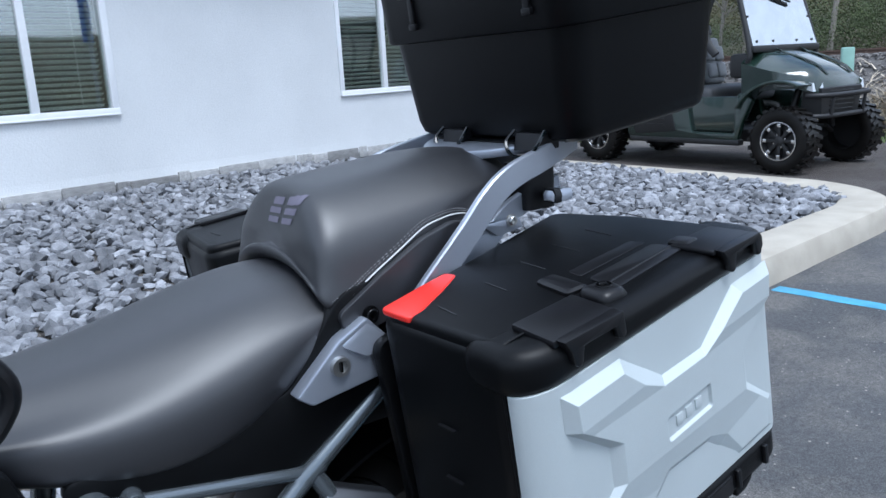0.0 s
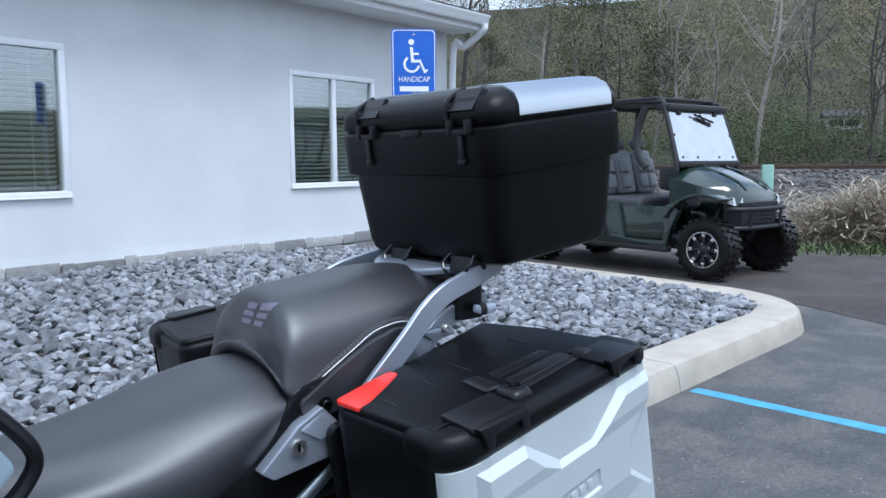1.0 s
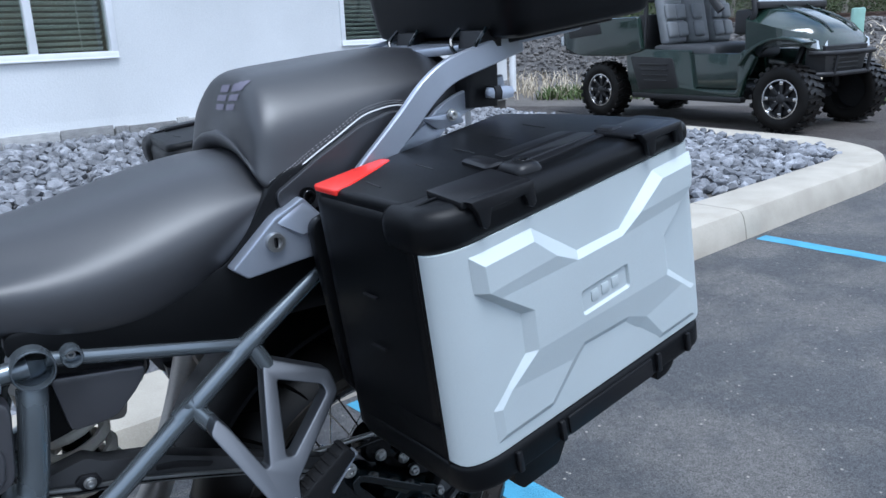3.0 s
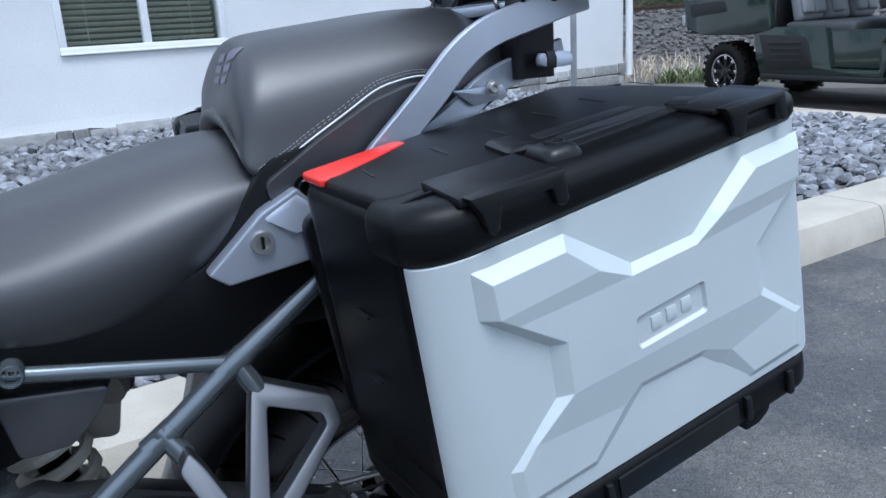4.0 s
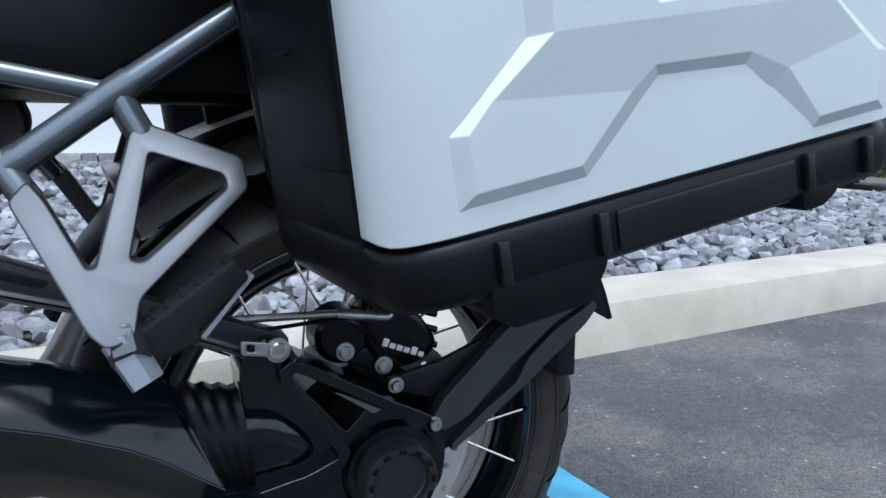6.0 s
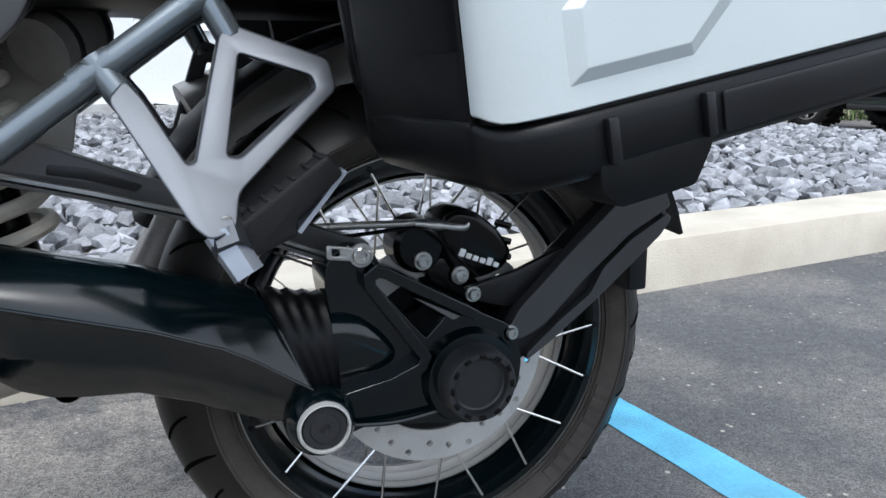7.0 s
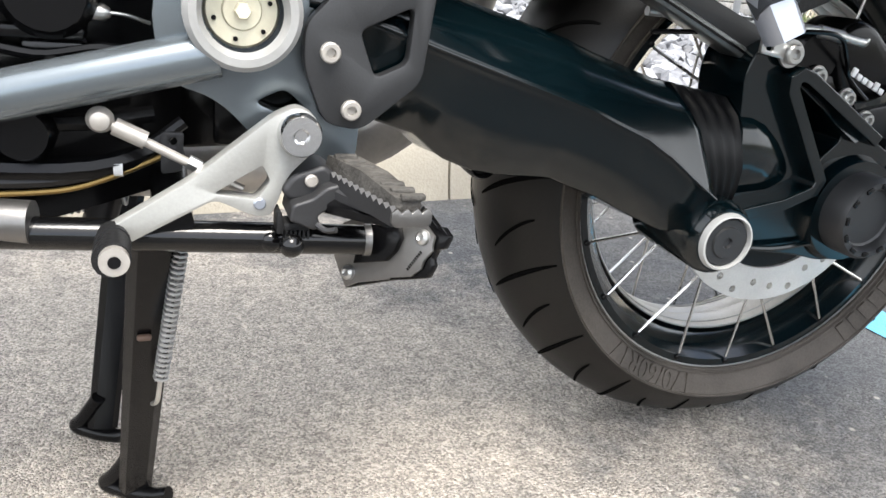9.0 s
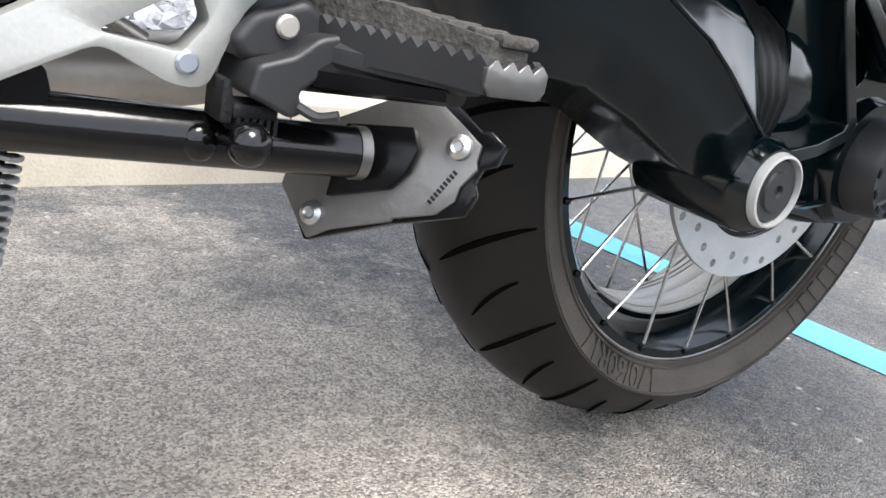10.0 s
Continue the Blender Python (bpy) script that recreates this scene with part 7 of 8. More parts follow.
def pannier(label, m, lock=True):
    case = thing("pannier", label, "pannier", group="side cases")
    case.matrix_world = m
    plan = rounded([(0.006, 0.033), (0.46, 0.033), (0.452, 0.2), (0.418, 0.335), (0.0, 0.256)], 0.03)
    part("body", plan_prism(plan, -0.03, 0.318, 0.014), PLASTIC, case, "black grained plastic case body", local=True)
    shell = soft_plan(0.004, 0.478, 0.0, 0.034, 0.06, 0.031)
    lid = part("lid", plan_prism(shell, 0.004, 0.276, 0.0008, 1), ALU_LID, case, "silver-blue metallic lid with a raised cross", local=True)
    plaque = rounded([(0.216, 0.121), (0.306, 0.123), (0.306, 0.157), (0.216, 0.155)], 0.005)
    part("raised_cross", relief(plaque, 0.004), ALU_LID, lid, local=True, smooth=60, even=True)
    marks = merged(*[box(0.236 + i * 0.0195, 0.249 + i * 0.0195, -0.0072, -0.0045, 0.1315 + 0.0008 * i, 0.1465 + 0.0008 * i, 0.0012) for i in range(3)])
    part("maker_mark", marks, ALU_LID, lid, "embossed maker mark", local=True)
    capo = soft_plan(-0.003, 0.482, -0.004, 0.1, 0.066, 0.044)
    part("top_band", plan_prism(capo, 0.269, 0.327, 0.022, 5), PLASTIC, case, "black rounded upper band", local=True)
    part("top_panel", plan_prism(rounded([(0.01, 0.06), (0.455, 0.06), (0.447, 0.2), (0.414, 0.328), (0.006, 0.25)], 0.02), 0.3, 0.328, 0.008, 3), PLASTIC, case, local=True)
    foot = soft_plan(0.002, 0.474, -0.002, 0.24, 0.064, 0.044)
    part("bottom_band", plan_prism(foot, -0.042, 0.004, 0.012, 3), PLASTIC, case, "black lower band with ribs", local=True)
    part("bottom_core", plan_prism(soft_plan(0.006, 0.468, 0.003, 0.2, 0.064, 0.044), -0.03, 0.05), PLASTIC, case, local=True)
    for u0, u1, deep in ((0.07, 0.164, -0.064), (0.35, 0.392, -0.05)):
        part("bottom_hook", plate(rounded([(u0, -0.03), (u1, -0.03), (u1 - 0.004, -0.042), (u1 - 0.02, deep), (u0 + 0.012, deep), (u0, -0.05)], 0.004), -0.001, 0.06, width=0.003), PLASTIC, case, "moulded hook under the case", local=True)
    part("bottom_inset", plate(rounded([(0.17, -0.006), (0.34, -0.006), (0.34, -0.034), (0.17, -0.034)], 0.004), -0.0045, 0.004, width=0.0015), PLASTIC_SOFT, case, local=True)
    for u in (0.08, 0.157, 0.353, 0.42):
        part("rib", box(u - 0.004, u + 0.004, -0.008, 0.0, -0.034, -0.004, 0.002), PLASTIC_SOFT, case, local=True)
    for u0, u1 in ((0.052, 0.15), (0.348, 0.434)):
        part("latch", latch_shape(u0, u1, *((0.006, 0.012) if u0 < 0.2 else (0.0, 0.0))), PLASTIC_SOFT, case, "black lid latch", local=True)
    if lock:
        dome = [[(u, v, w) for u, v in rounded([(0.156 + k, 0.02 + k), (0.196 - k, 0.014 + k), (0.206 - k, 0.058 - k), (0.16 + k, 0.066 - k)], 0.012)] for k, w in ((0.0, 0.32), (0.0, 0.33), (0.003, 0.337), (0.009, 0.3405))]
        part("lock_housing", loft(dome), PLASTIC_SOFT, case, "rounded black lock housing", local=True)
        part("lock_flap", loft([[(u, v, w) for u, v in rounded([(0.15 + k, 0.07 + k), (0.184 - k, 0.064 + k), (0.192 - k, 0.128 - k), (0.162 + k, 0.132 - k)], 0.006)] for k, w in ((0.0, 0.324), (0.0, 0.333), (0.004, 0.3365))]), PLASTIC_SOFT, case, local=True)
        part("lock", lathe([(0, 0.3405), (0.005, 0.3405), (0.006, 0.3425), (0.0095, 0.3425), (0.0105, 0.341), (0.0105, 0.338), (0, 0.338)], (0.182, 0.04, 0), "z", 20), SATIN_BLACK, case, "round black key lock", local=True)
        part("carry_handle", loft([[(u, v, w) for u, v in rounded([(0.2 + k, 0.034 + k), (0.35 - k, 0.046 + k), (0.348 - k, 0.092 - k), (0.206 + k, 0.084 - k)], 0.008)] for k, w in ((0.0, 0.324), (0.0, 0.3305), (0.003, 0.3325))]), PLASTIC_SOFT, case, "folded black carry handle", local=True)
        part("handle_rib", tube([(0.205, 0.052, 0.3325), (0.345, 0.062, 0.3325)], 0.0022, 6, straight=True), PLASTIC_SOFT, case, local=True)
        part("handle_end", loft([[(u, v, w) for u, v in rounded([(0.352 + k, 0.04 + k), (0.382 - k, 0.042 + k), (0.38 - k, 0.075 - k), (0.352 + k, 0.073 - k)], 0.006)] for k, w in ((0.0, 0.324), (0.0, 0.335), (0.004, 0.339))]), PLASTIC_SOFT, case, local=True)
        part("handle_recess", plan_prism(rounded([(0.21, 0.1), (0.35, 0.105), (0.345, 0.128), (0.215, 0.125)], 0.006), 0.326, 0.3292, 0.001), PLASTIC_SOFT, case, local=True)
    for u, v0, v1 in ((0.045, 0.148, 0.188), (0.131, 0.149, 0.194), (0.211, 0.158, 0.208), (0.286, 0.164, 0.217), (0.358, 0.166, 0.217), (0.448, 0.179, 0.225)):
        part("groove_mark", tube([(u - 0.002, v0, 0.3283), (u + 0.004, v1, 0.3283)], 0.0011, 5, straight=True), PLASTIC_GREY, case, local=True)
    for w in (0.13, 0.2):
        part("groove_mark", box(-0.0012, 0.003, 0.13, 0.16, w, w + 0.002), PLASTIC_SOFT, case, local=True)
    refl = plan_prism(rounded([(0.004, 0.192), (0.03, 0.196), (0.09, 0.226), (0.136, 0.252), (0.132, 0.274), (0.08, 0.265), (0.004, 0.25)], 0.008), 0.3205, 0.3294, 0.004, 3)
    if lock:
        part("reflector", refl, RED_LENS, case, "red reflector strip", local=True)
    part("seam", tube([(0.0055, 0.036, 0.0), (0.0055, 0.036, 0.15), (0.004, 0.038, 0.28), (0.012, 0.045, 0.318), (0.03, 0.044, 0.3275), (0.08, 0.043, 0.3285), (0.155, 0.05, 0.329)], 0.0021, 6), PLASTIC, case, local=True)
    for ob in case.children_recursive:
        if ob.name.startswith(("raised_cross", "maker_mark")):
            continue
        if ob.name.startswith(("lid", "bottom_band")):
            r = 0.02
            for v in ob.data.vertices:
                d = max(0.0, r - v.co.x, v.co.x - (0.47 - r) if v.co.z < 0.1 else 0.0)
                if v.co.z < 0.02 and d > 0:
                    v.co.z += (r - math.sqrt(max(0.0, r * r - min(d, r) ** 2))) * (1.0 if v.co.z > -0.03 else 0.8)
        for v in ob.data.vertices:
            v.co.x += 0.075 * max(0.0, v.co.z - 0.04) * (1 - v.co.x / 0.46)
            v.co.z -= max(0.0, v.co.z - 0.268) * 0.42 * v.co.x / 0.46
    return case


PANNIER_M = pose(-0.12, -0.478, 0.598, 0, -10.8, 3.6)
pannier("silver and black hard side case hung on the motorcycle", PANNIER_M)
right = pannier("silver and black hard side case on the far side", Matrix.Identity(4), lock=False)
for ob in right.children_recursive:
    if ob.parent == right:
        ob.data.transform(Matrix.Diagonal((1, -1, 1, 1)))
        ob.data.flip_normals()
    else:
        ob.data.transform(Matrix.Diagonal((1, -1, 1, 1)))
        ob.data.flip_normals()
right.matrix_world = pose(-0.165, 0.525, 0.605, 0, -10.8, -3.6)


# ---- top case on the rack ----
def top_case():
    case = thing("top_case", "large black top case with a silver lid on the luggage rack", "top case")
    case.matrix_world = pose(0.158, -0.025, 1.09, 0, -7.0, 0) @ Matrix.Diagonal((1.02, 1, 1, 1))

    def ring(w, half, u0, u1, r):
        return [(u, v, w) for u, v in rounded([(u0, -half), (u1, -half), (u1, half), (u0, half)], r, 5)]
    part("lower_shell", loft([ring(0.0, 0.196, 0.02, 0.29, 0.03), ring(0.006, 0.204, 0.01, 0.3, 0.035), ring(0.025, 0.21, 0.004, 0.305, 0.04), ring(0.168, 0.228, -0.004, 0.316, 0.045)]), PLASTIC, case, "black grained lower shell", local=True)
    part("upper_shell", loft([ring(0.163, 0.231, -0.008, 0.319, 0.045), ring(0.165, 0.237, -0.014, 0.325, 0.046), ring(0.169, 0.239, -0.016, 0.327, 0.046), ring(0.244, 0.241, -0.017, 0.327, 0.046), ring(0.249, 0.236, -0.012, 0.322, 0.045)]), PLASTIC, case, "black grained upper shell", local=True)
    lid_rows = [ring(0.246, 0.234, -0.009, 0.319, 0.045), ring(0.253, 0.236, -0.011, 0.321, 0.045), ring(0.257, 0.24, -0.015, 0.325, 0.046), ring(0.279, 0.238, -0.013, 0.323, 0.046), ring(0.297, 0.228, -0.003, 0.315, 0.046), ring(0.309, 0.205, 0.02, 0.297, 0.046), ring(0.313, 0.17, 0.05, 0.27, 0.04)]
    part("lid", loft(lid_rows), PLASTIC, case, "black rounded lid", local=True, smooth=60)
    arch = [(-0.2415, 0.26), (-0.2415, 0.28), (-0.232, 0.299), (-0.207, 0.312), (-0.165, 0.3165), (0.165, 0.3165), (0.207, 0.312), (0.232, 0.299), (0.2415, 0.28), (0.2415, 0.26)]
    inner_arch = [(y * 0.97, z - 0.006) for y, z in reversed(arch)]
    rows = [[(u, y, z) for y, z in arch + inner_arch] for u in (0.05, 0.285)]
    part("lid_panel", loft(rows), ALU_TOP, case, "silver metal panel over the lid", local=True, smooth=50)
    for v in (-0.165, 0.12):
        latch = part("latch", merged(loft([[(-0.018, v - 0.034, 0.278), (-0.018, v + 0.034, 0.278), (0.0, v + 0.034, 0.268), (0.0, v - 0.034, 0.268)], [(0.012, v - 0.032, 0.312), (0.012, v + 0.032, 0.312), (0.03, v + 0.032, 0.304), (0.03, v - 0.032, 0.304)]]), box(-0.024, -0.012, v - 0.03, v + 0.03, 0.236, 0.246, 0.002), box(-0.026, -0.014, v - 0.03, v - 0.018, 0.236, 0.262, 0.002), box(-0.026, -0.014, v + 0.018, v + 0.03, 0.236, 0.262, 0.002)), PLASTIC_SOFT, case, "black folding latch", local=True)
        part("latch_strap", box(-0.022, -0.012, v - 0.006, v + 0.006, 0.19, 0.238, 0.001), PLASTIC_SOFT, latch, local=True)
        part("latch_knob", box(-0.024, -0.012, v - 0.009, v + 0.009, 0.185, 0.195, 0.002), PLASTIC_SOFT, latch, local=True)
        part("strap", tube([(-0.016, v + 0.036, 0.265), (-0.014, v + 0.036, 0.29), (0.004, v + 0.036, 0.304), (0.03, v + 0.036, 0.315)], 0.004, 8), PLASTIC_SOFT, latch, local=True)
    part("handle_tab", box(-0.02, 0.01, -0.05, 0.01, 0.236, 0.25, 0.002), PLASTIC_SOFT, case, local=True)
    for v in (-0.118, 0.07):
        clamp = part("clamp", loft([[(-0.004, v - 0.03, 0.016), (-0.004, v + 0.03, 0.016), (0.03, v + 0.03, 0.016), (0.03, v - 0.03, 0.016)], [(-0.016, v - 0.024, -0.008), (-0.016, v + 0.024, -0.008), (0.03, v + 0.024, -0.012), (0.03, v - 0.024, -0.012)]]), PLASTIC_SOFT, case, "black rack clamp", local=True)
        part("clamp_wire", tube([(-0.002, v - 0.034, 0.02), (-0.02, v - 0.036, 0.004), (-0.025, v - 0.018, -0.014), (-0.025, v + 0.018, -0.014), (-0.02, v + 0.036, 0.004), (-0.002, v + 0.034, 0.02)], 0.003, 6), GLOSS_BLACK, clamp, local=True)
    part("base_plate", box(0.0, 0.28, -0.13, 0.13, -0.012, 0.0, 0.003), PLASTIC, case, local=True)
    return case


top_case()


# ---- parked utility vehicle: x forward, y to its left, near wheel faces at y = 0 ----
utv = thing("utility_vehicle", "dark green side-by-side utility vehicle parked on the driveway", "vehicle", (6.51, 4.675, 0), turn=-90.5)


def up(name, bm, material, parent=None, label="", smooth=40.0):
    return part(name, bm, material, parent or utv, label, smooth, local=True)


def utv_wheel(x, y, side):
    R0, W0_ = 0.31, 0.24
    cy = y - side * W0_ / 2
    prof = [(0.175, -0.1), (0.2, -0.115), (0.26, -0.12), (0.288, -0.105), (0.296, 0.0), (0.288, 0.105), (0.26, 0.12), (0.2, 0.115), (0.175, 0.1)]
    wheel_ob = up("wheel", lathe(prof, (x, cy, 0.31), "y", 40, closed=True), RUBBER, label="knobbly off-road tyre on a black and silver rim")
    shapes = [finish("tread_block", box(-0.014, 0.012, -w / 2, w / 2, -0.018, 0.018), RUBBER, 0) for w in (0.09, 0.06)]
    for k in range(24):
        for j, (w, dy, da) in enumerate(((0, -0.075, 0.0), (0, 0.075, 0.13), (1, 0.0, 0.07))):
            block = new("tread_block", shapes[w])
            block.parent = wheel_ob
            block.matrix_basis = Matrix.Translation((x, cy, 0.31)) @ pose(0, 0, 0, 0, math.degrees(k * math.tau / 24 + da), 0) @ Matrix.Translation((0.298, dy, 0)) @ pose(0, 0, 0, (18, -18, 0)[j], 0, 0)
    f = side
    up("rim", lathe([(0.178, f * 0.1), (0.17, f * 0.105), (0.165, f * 0.095), (0.15, f * 0.05), (0.0, f * 0.045), (0.0, f * 0.035), (0.17, f * 0.03)], (x, cy, 0.31), "y", 36), UTV_BLACK, wheel_ob)
    up("rim_lip", lathe([(0.178, f * 0.108), (0.18, f * 0.112), (0.168, f * 0.112), (0.164, f * 0.1)], (x, cy, 0.31), "y", 36, closed=True), CHROME, wheel_ob, "bright rim lip")
    for k in range(8):
        a = k * math.tau / 8
        m = Matrix.Translation((x, cy, 0.31)) @ pose(0, 0, 0, 0, math.degrees(a), 0)
        up("rim_spoke", box(0.035, 0.165, min(f * 0.06, f * 0.095), max(f * 0.06, f * 0.095), -0.016, 0.016, 0.006, m=m), UTV_BLACK, wheel_ob)
        up("spoke_tip", box(0.125, 0.162, min(f * 0.09, f * 0.1), max(f * 0.09, f * 0.1), -0.018, 0.018, 0.004, m=m), CHROME, wheel_ob, "bright machined tip")
    up("hub", lathe([(0, f * 0.105), (0.03, f * 0.105), (0.045, f * 0.095), (0.048, f * 0.05), (0, f * 0.05)], (x, cy, 0.31), "y", 20), UTV_BLACK, wheel_ob)
    for k in range(4):
        a = k * math.tau / 4 + 0.4
        up("wheel_nut", disc((x + 0.06 * math.cos(a), 0, 0.31 + 0.06 * math.sin(a)), 0.009, cy + f * 0.06, cy + f * 0.085, sides=8), CHROME, wheel_ob)


for x in (1.225, -1.225):
    utv_wheel(x, 0.0, -1)
    utv_wheel(x, 1.42, 1)
# lower tub, doors, seats
up("chassis", box(-1.7, 1.12, 0.3, 1.12, 0.28, 0.42, 0.03), UTV_BLACK)
for y0, y1, s in ((0.02, 0.1, -1), (1.32, 1.4, 1)):
    side = [(-0.82, 0.76), (-0.78, 0.5), (-0.7, 0.31), (0.75, 0.31), (0.8, 0.5), (0.92, 0.74), (0.82, 0.8), (0.74, 0.8), (0.72, 0.4), (0.18, 0.4), (0.1, 0.8), (-0.5, 0.82)]
    up("side_panel", plate(rounded(side, 0.03), y0, y1, width=0.012), UTV_GREEN, label="dark green lower side panel")
    up("door_panel", plate(rounded([(0.16, 0.41), (0.71, 0.41), (0.73, 0.77), (0.1, 0.77)], 0.03), y0 + 0.03, y1 - 0.02, width=0.01), UTV_GREEN)
    up("sill", box(-0.7, 0.78, y0 - 0.01, y1 + 0.01, 0.27, 0.33, 0.015), UTV_BLACK)
    up("vent_panel", plate(rounded([(-0.74, 0.74), (-0.12, 0.72), (-0.02, 0.4), (-0.6, 0.36)], 0.03), y0 - s * -0.012 if s < 0 else y1 - 0.005, y0 + 0.005 if s < 0 else y1 + 0.012, width=0.006), UTV_BLACK)
    for k in range(4):
        up("vent_slat", box(-0.6 + 0.03 * k, -0.18, (y0 - 0.024) if s < 0 else y1 + 0.01, (y0 - 0.01) if s < 0 else y1 + 0.024, 0.64 - 0.06 * k, 0.66 - 0.06 * k, 0.004), UTV_BLACK)
    fend = [(1.2 + 0.52 * math.cos(a), 0.46 + 0.47 * math.sin(a)) for a in np.linspace(radians(62 if s < 0 else 95), radians(155), 16)]
    inner_f = [(1.2 + 0.48 * math.cos(a), 0.46 + 0.44 * math.sin(a)) for a in np.linspace(radians(155), radians(62 if s < 0 else 95), 16)]
    up("front_fender", plate(fend + inner_f, y0 - 0.04 if s < 0 else y1 - 0.14, y0 + 0.2 if s < 0 else y1 + 0.04, width=0.01), UTV_GREEN, label="dark green front fender over an open wheel arch")
up("seat_base", box(-0.5, 0.35, 0.1, 1.32, 0.68, 0.86, 0.06, segments=3), UTV_SEAT_DARK, label="dark bench seat base")
for y in (0.16, 0.56, 0.96):
    m = Matrix.Translation((-0.36, 0, 0.86)) @ pose(0, 0, 0, 0, -14, 0)
    seat_ob = up("seat_back", box(-0.08, 0.06, y, y + 0.34, 0.0, 0.56, 0.05, m=m, segments=3), UTV_SEAT, label="grey padded seat back")
    for k in range(2):
        for q in (0.01, 0.175) if y != 0.56 else (0.06,):
            up("cushion", box(0.04, 0.1, y + q, y + q + 0.155, 0.06 + k * 0.2, 0.24 + k * 0.2, 0.03, m=m, segments=3), UTV_SEAT, seat_ob)
    up("headrest", box(-0.06, 0.04, y + 0.07, y + 0.27, 0.58, 0.72, 0.035, m=m, segments=3), UTV_SEAT_DARK, seat_ob)
# bonnet, nose, lamps, bumper
hood = loft([[(0.74, y, z) for y, z in ((0.1, 0.8), (0.08, 1.1), (0.25, 1.22), (0.71, 1.25), (1.17, 1.22), (1.220, 1.1), (1.204, 0.8))],
             [(1.108, y, z) for y, z in ((0.12, 0.86), (0.1, 1.05), (0.3, 1.17), (0.71, 1.2), (1.12, 1.17), (1.204, 1.05), (1.188, 0.86))],
             [(1.428, y, z) for y, z in ((0.2, 0.86), (0.2, 0.98), (0.36, 1.06), (0.71, 1.09), (1.06, 1.06), (1.124, 0.98), (1.124, 0.86))],
             [(1.588, y, z) for y, z in ((0.3, 0.8), (0.3, 0.9), (0.42, 0.96), (0.71, 0.98), (1.0, 0.96), (1.12, 0.9), (1.12, 0.8))]])
up("bonnet", hood, UTV_GREEN, label="glossy dark green bonnet", smooth=60)
for y in (0.5, 0.92):
    up("bonnet_crease", tube([(0.8, y, 1.245), (1.108, y, 1.19), (1.428, y, 1.085), (1.572, y, 0.985)], 0.012, 8), UTV_GREEN)
up("nose", loft([[(1.388, 0.3, 0.55), (1.388, 1.12, 0.55), (1.444, 1.15, 0.88), (1.444, 0.27, 0.88)], [(1.604, 0.38, 0.56), (1.604, 1.04, 0.56), (1.620, 1.08, 0.82), (1.620, 0.34, 0.82)]]), UTV_BLACK, label="black front grille")
for k in range(5):
    up("grille_slat", box(1.441, 1.628, 0.5, 0.92, 0.6 + k * 0.045, 0.615 + k * 0.045, 0.003), UTV_BLACK)
for y, s in ((0.24, 1), (0.98, -1)):
    up("headlight", loft([[(1.348, y - 0.03 * (s > 0), 0.86), (1.348, y + 0.2 + 0.03 * (s < 0), 0.86), (1.388, y + 0.2, 0.95), (1.388, y, 0.95)], [(1.572, y + 0.02, 0.8), (1.604, y + 0.16, 0.8), (1.588, y + 0.16, 0.88), (1.556, y + 0.02, 0.88)]]), LENS, label="clear headlight")
for z, x in ((0.76, 1.732), (0.56, 1.692)):
    up("bumper_tube", tube([(1.508, 0.22, z), (x - 0.05, 0.3, z), (x, 0.5, z), (x, 0.92, z), (x - 0.05, 1.12, z), (1.508, 1.2, z)], 0.024, 12), ALU_DARK, label="dark grey tube bumper")
for y in (0.42, 1.0):
    up("bumper_upright", tube([(1.724, y, 0.77), (1.692, y, 0.55)], 0.02, 10, straight=True), UTV_BLACK)
up("winch_plate", box(1.444, 1.6, 0.56, 0.86, 0.55, 0.66, 0.01), UTV_BLACK)
for y in (0.28, 1.14):
    up("suspension_arm", tube([(1.188, 0.5 if y < 0.7 else 0.92, 0.42), (1.128, y, 0.34)], 0.022, 10, straight=True), UTV_BLACK)
    up("shock", tube([(1.172, 0.45 if y < 0.7 else 0.97, 0.85), (1.128, y, 0.4)], 0.035, 12, straight=True), UTV_BLACK)
# cab: cage, windscreen, roof
up("roll_cage", merged(tube([(0.78, 0.12, 1.1), (0.8, 0.12, 1.25), (0.6, 0.16, 1.86), (0.45, 0.17, 1.93), (-0.5, 0.17, 1.95), (-0.62, 0.16, 1.85), (-0.62, 0.1, 0.8)], 0.028, 12),
    tube([(0.78, 1.3, 1.1), (0.8, 1.3, 1.25), (0.6, 1.26, 1.86), (0.45, 1.25, 1.93), (-0.5, 1.25, 1.95), (-0.62, 1.26, 1.85), (-0.62, 1.32, 0.8)], 0.028, 12),
    tube([(0.58, 0.16, 1.89), (0.58, 1.26, 1.89)], 0.025, 10, straight=True), tube([(-0.58, 0.16, 1.92), (-0.58, 1.26, 1.92)], 0.025, 10, straight=True), tube([(-0.61, 0.13, 1.35), (-0.61, 1.29, 1.35)], 0.022, 10, straight=True)), UTV_BLACK, label="black tubular roll cage")
up("belt_guard", tube([(0.35, 0.16, 1.88), (0.26, 0.13, 1.6), (0.3, 0.1, 1.35), (0.42, 0.1, 1.2)], 0.045, 10, flat=(0.5, 1)), UTV_BLACK)
screen = up("windscreen", loft([[(0.82, 0.14, 1.26), (0.82, 1.28, 1.26), (0.83, 1.28, 1.27), (0.83, 0.14, 1.27)], [(0.62, 0.18, 1.84), (0.62, 1.24, 1.84), (0.63, 1.24, 1.85), (0.63, 0.18, 1.85)]]), WINDSHIELD, label="tilted glossy windscreen", smooth=0)
up("screen_header", box(0.5, 0.68, 0.14, 1.28, 1.83, 1.9, 0.015), UTV_BLACK, screen)
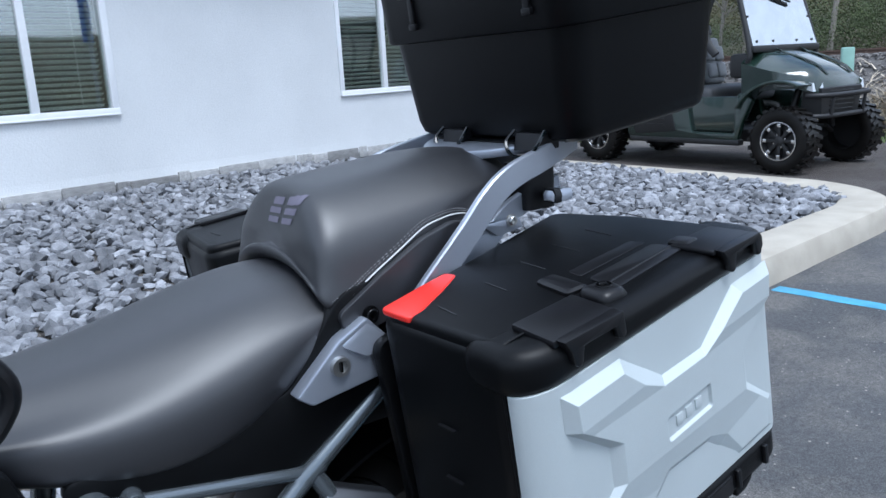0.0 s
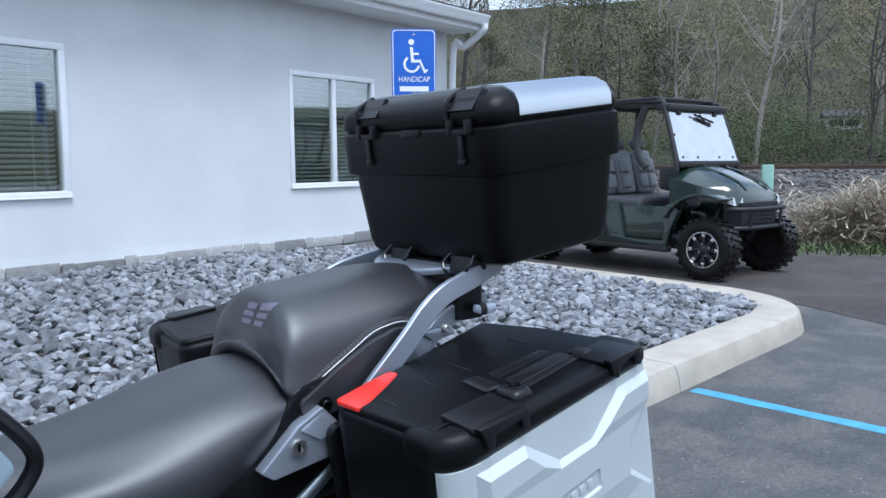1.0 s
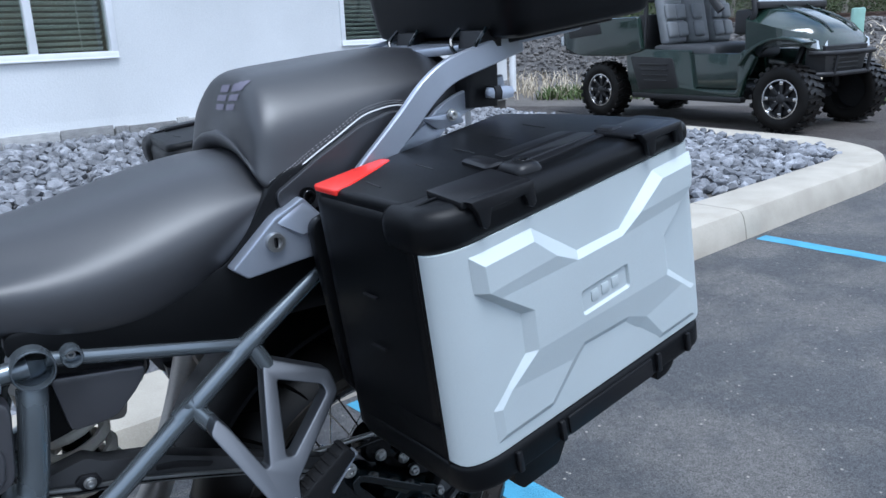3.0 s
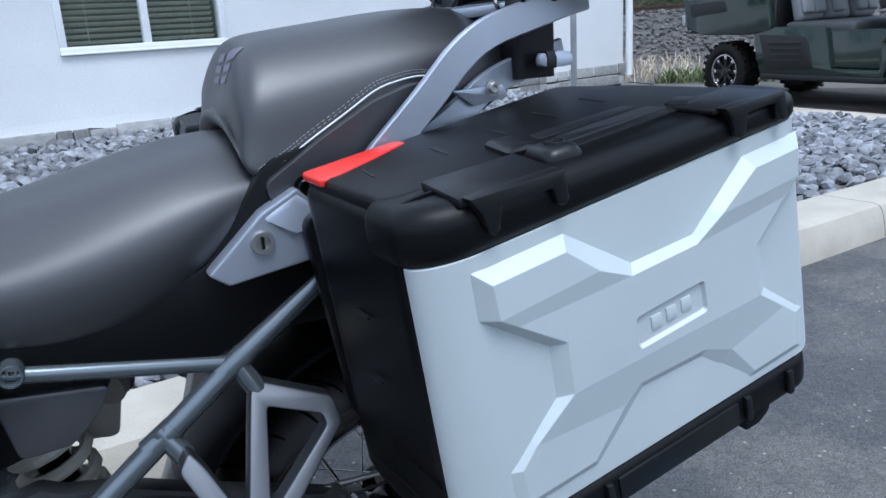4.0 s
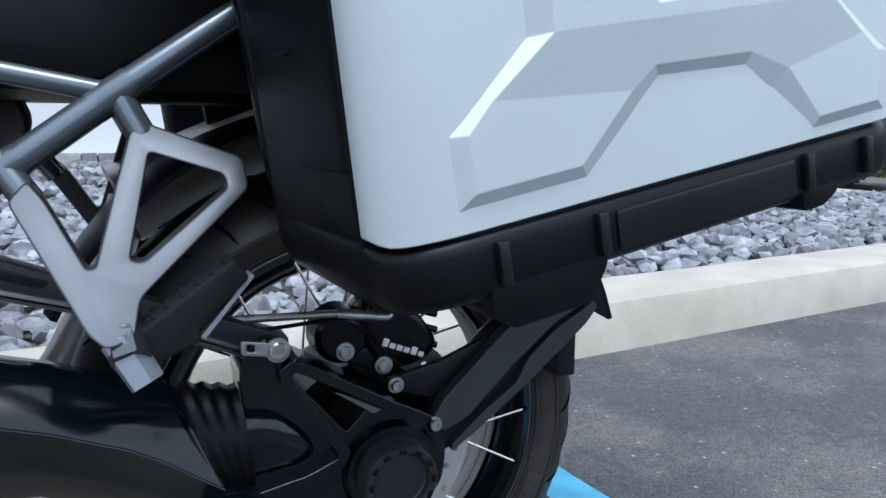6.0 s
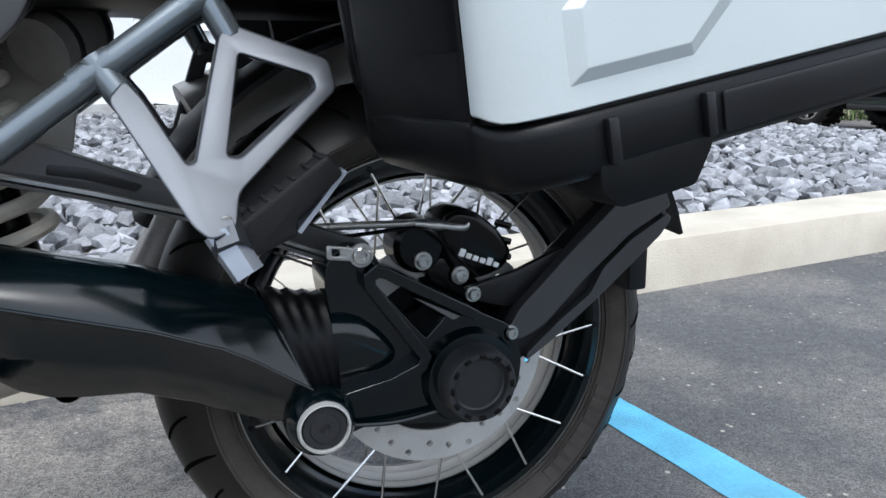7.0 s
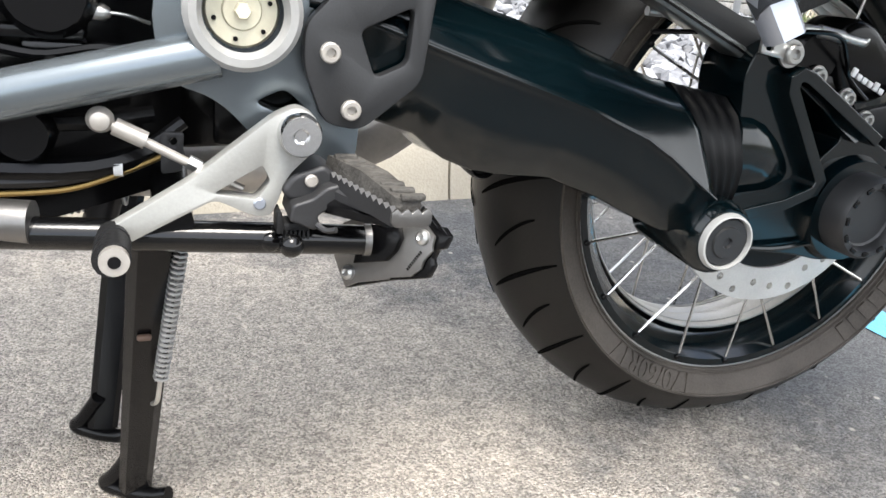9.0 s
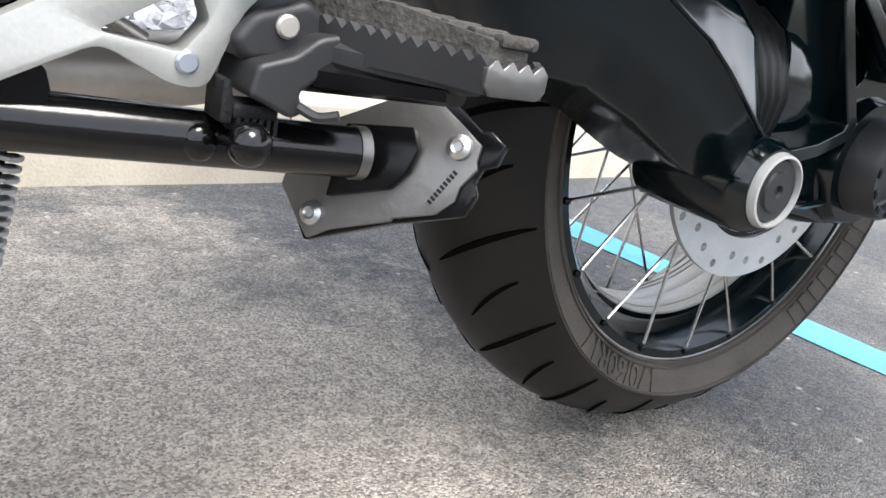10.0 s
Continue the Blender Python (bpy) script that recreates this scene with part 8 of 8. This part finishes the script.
up("screen_base", box(0.76, 0.86, 0.12, 1.3, 1.2, 1.27, 0.015), UTV_BLACK, screen)
for y in (0.22, 0.5, 0.92, 1.2):
    up("screen_bolt", lathe([(0, 0.012), (0.012, 0.01), (0.014, 0), (0, 0)], (0.815, y, 1.31), "x", 10), UTV_BLACK, screen)
for y in (0.17, 1.25):
    up("screen_bolt", lathe([(0, 0.012), (0.012, 0.01), (0.014, 0), (0, 0)], (0.73, y, 1.56), "x", 10), UTV_BLACK, screen)
for y in (0.35, 1.05):
    up("screen_hinge", box(0.63, 0.665, y - 0.03, y + 0.03, 1.78, 1.85, 0.006), UTV_BLACK, screen)
decal = merged(*[tube([(0.688 + 0.0, 0.6 + a, 1.73 + b), (0.7, 0.6 + c, 1.73 + d)], 0.012, 6, straight=True) for a, b, c, d in ((0.0, 0.06, 0.35, -0.02), (0.05, 0.02, 0.3, -0.06), (0.1, 0.06, 0.2, -0.03))])
up("screen_decal", decal, UTV_BLACK, screen, "black windscreen graphic")
up("roof", box(-0.62, 0.5, 0.14, 1.28, 1.95, 1.985, 0.015), UTV_BLACK, label="thin black roof")
up("steering_wheel", lathe([(0.17 + 0.014 * math.cos(a), 0.014 * math.sin(a)) for a in np.linspace(0, math.tau, 8, endpoint=False)], (0.45, 1.0, 1.15), "x", 24, closed=True), UTV_BLACK)
up("dashboard", box(0.55, 0.78, 0.14, 1.28, 0.95, 1.2, 0.04), UTV_BLACK)
# cargo bed
bed = up("cargo_bed", plate(rounded([(-1.92, 1.16), (-0.64, 1.18), (-0.56, 0.8), (-0.85, 0.74), (-1.55, 0.74), (-1.84, 0.82)], 0.05), 0.0, 0.07, width=0.02), UTV_GREEN, label="dark green cargo bed")
up("bed_side", plate(rounded([(-1.92, 1.16), (-0.64, 1.18), (-0.56, 0.8), (-0.85, 0.74), (-1.55, 0.74), (-1.84, 0.82)], 0.05), 1.35, 1.42, width=0.02), UTV_GREEN, bed)
up("bed_front", box(-0.68, -0.62, 0.07, 1.35, 0.76, 1.2, 0.01), UTV_BLACK, bed)
up("bed_floor", box(-1.85, -0.62, 0.07, 1.35, 0.76, 0.82, 0.01), UTV_BLACK, bed)
up("tailgate", box(-1.92, -1.86, 0.07, 1.35, 0.8, 1.16, 0.01), UTV_BLACK, bed)
up("tail_light", box(-1.93, -1.88, 0.0, 0.05, 0.86, 0.98, 0.01), LENS, bed)
up("bed_panel", plate(rounded([(-1.8, 1.1), (-1.25, 1.12), (-1.2, 1.0), (-1.75, 0.95)], 0.03), -0.012, 0.004, width=0.005), UTV_BLACK, bed)

for ob in utv.children_recursive:
    if ob.name.startswith(("bonnet", "nose", "grille_slat", "headlight", "bumper", "winch")):
        for v in ob.data.vertices:
            if v.co.x > 0.74:
                v.co.x = 0.74 + (v.co.x - 0.74) * 0.82
            if ob.name.startswith("bonnet") and v.co.x > 0.9:
                v.co.z -= 0.03
        ob.data.update()
    if ob.name.startswith("wheel") and ob.parent == utv:
        mid = 1.225 if sum(v.co.x for v in ob.data.vertices) > 0 else -1.225
        grow = Matrix.Translation((mid, 0, 0)) @ Matrix.Diagonal((1.08, 1, 1.08, 1)) @ Matrix.Translation((-mid, 0, 0))
        for kid in ob.children:
            if kid.name.startswith("tread_block"):
                kid.matrix_basis = grow @ kid.matrix_basis
            else:
                kid.data.transform(grow)
        ob.data.transform(grow)
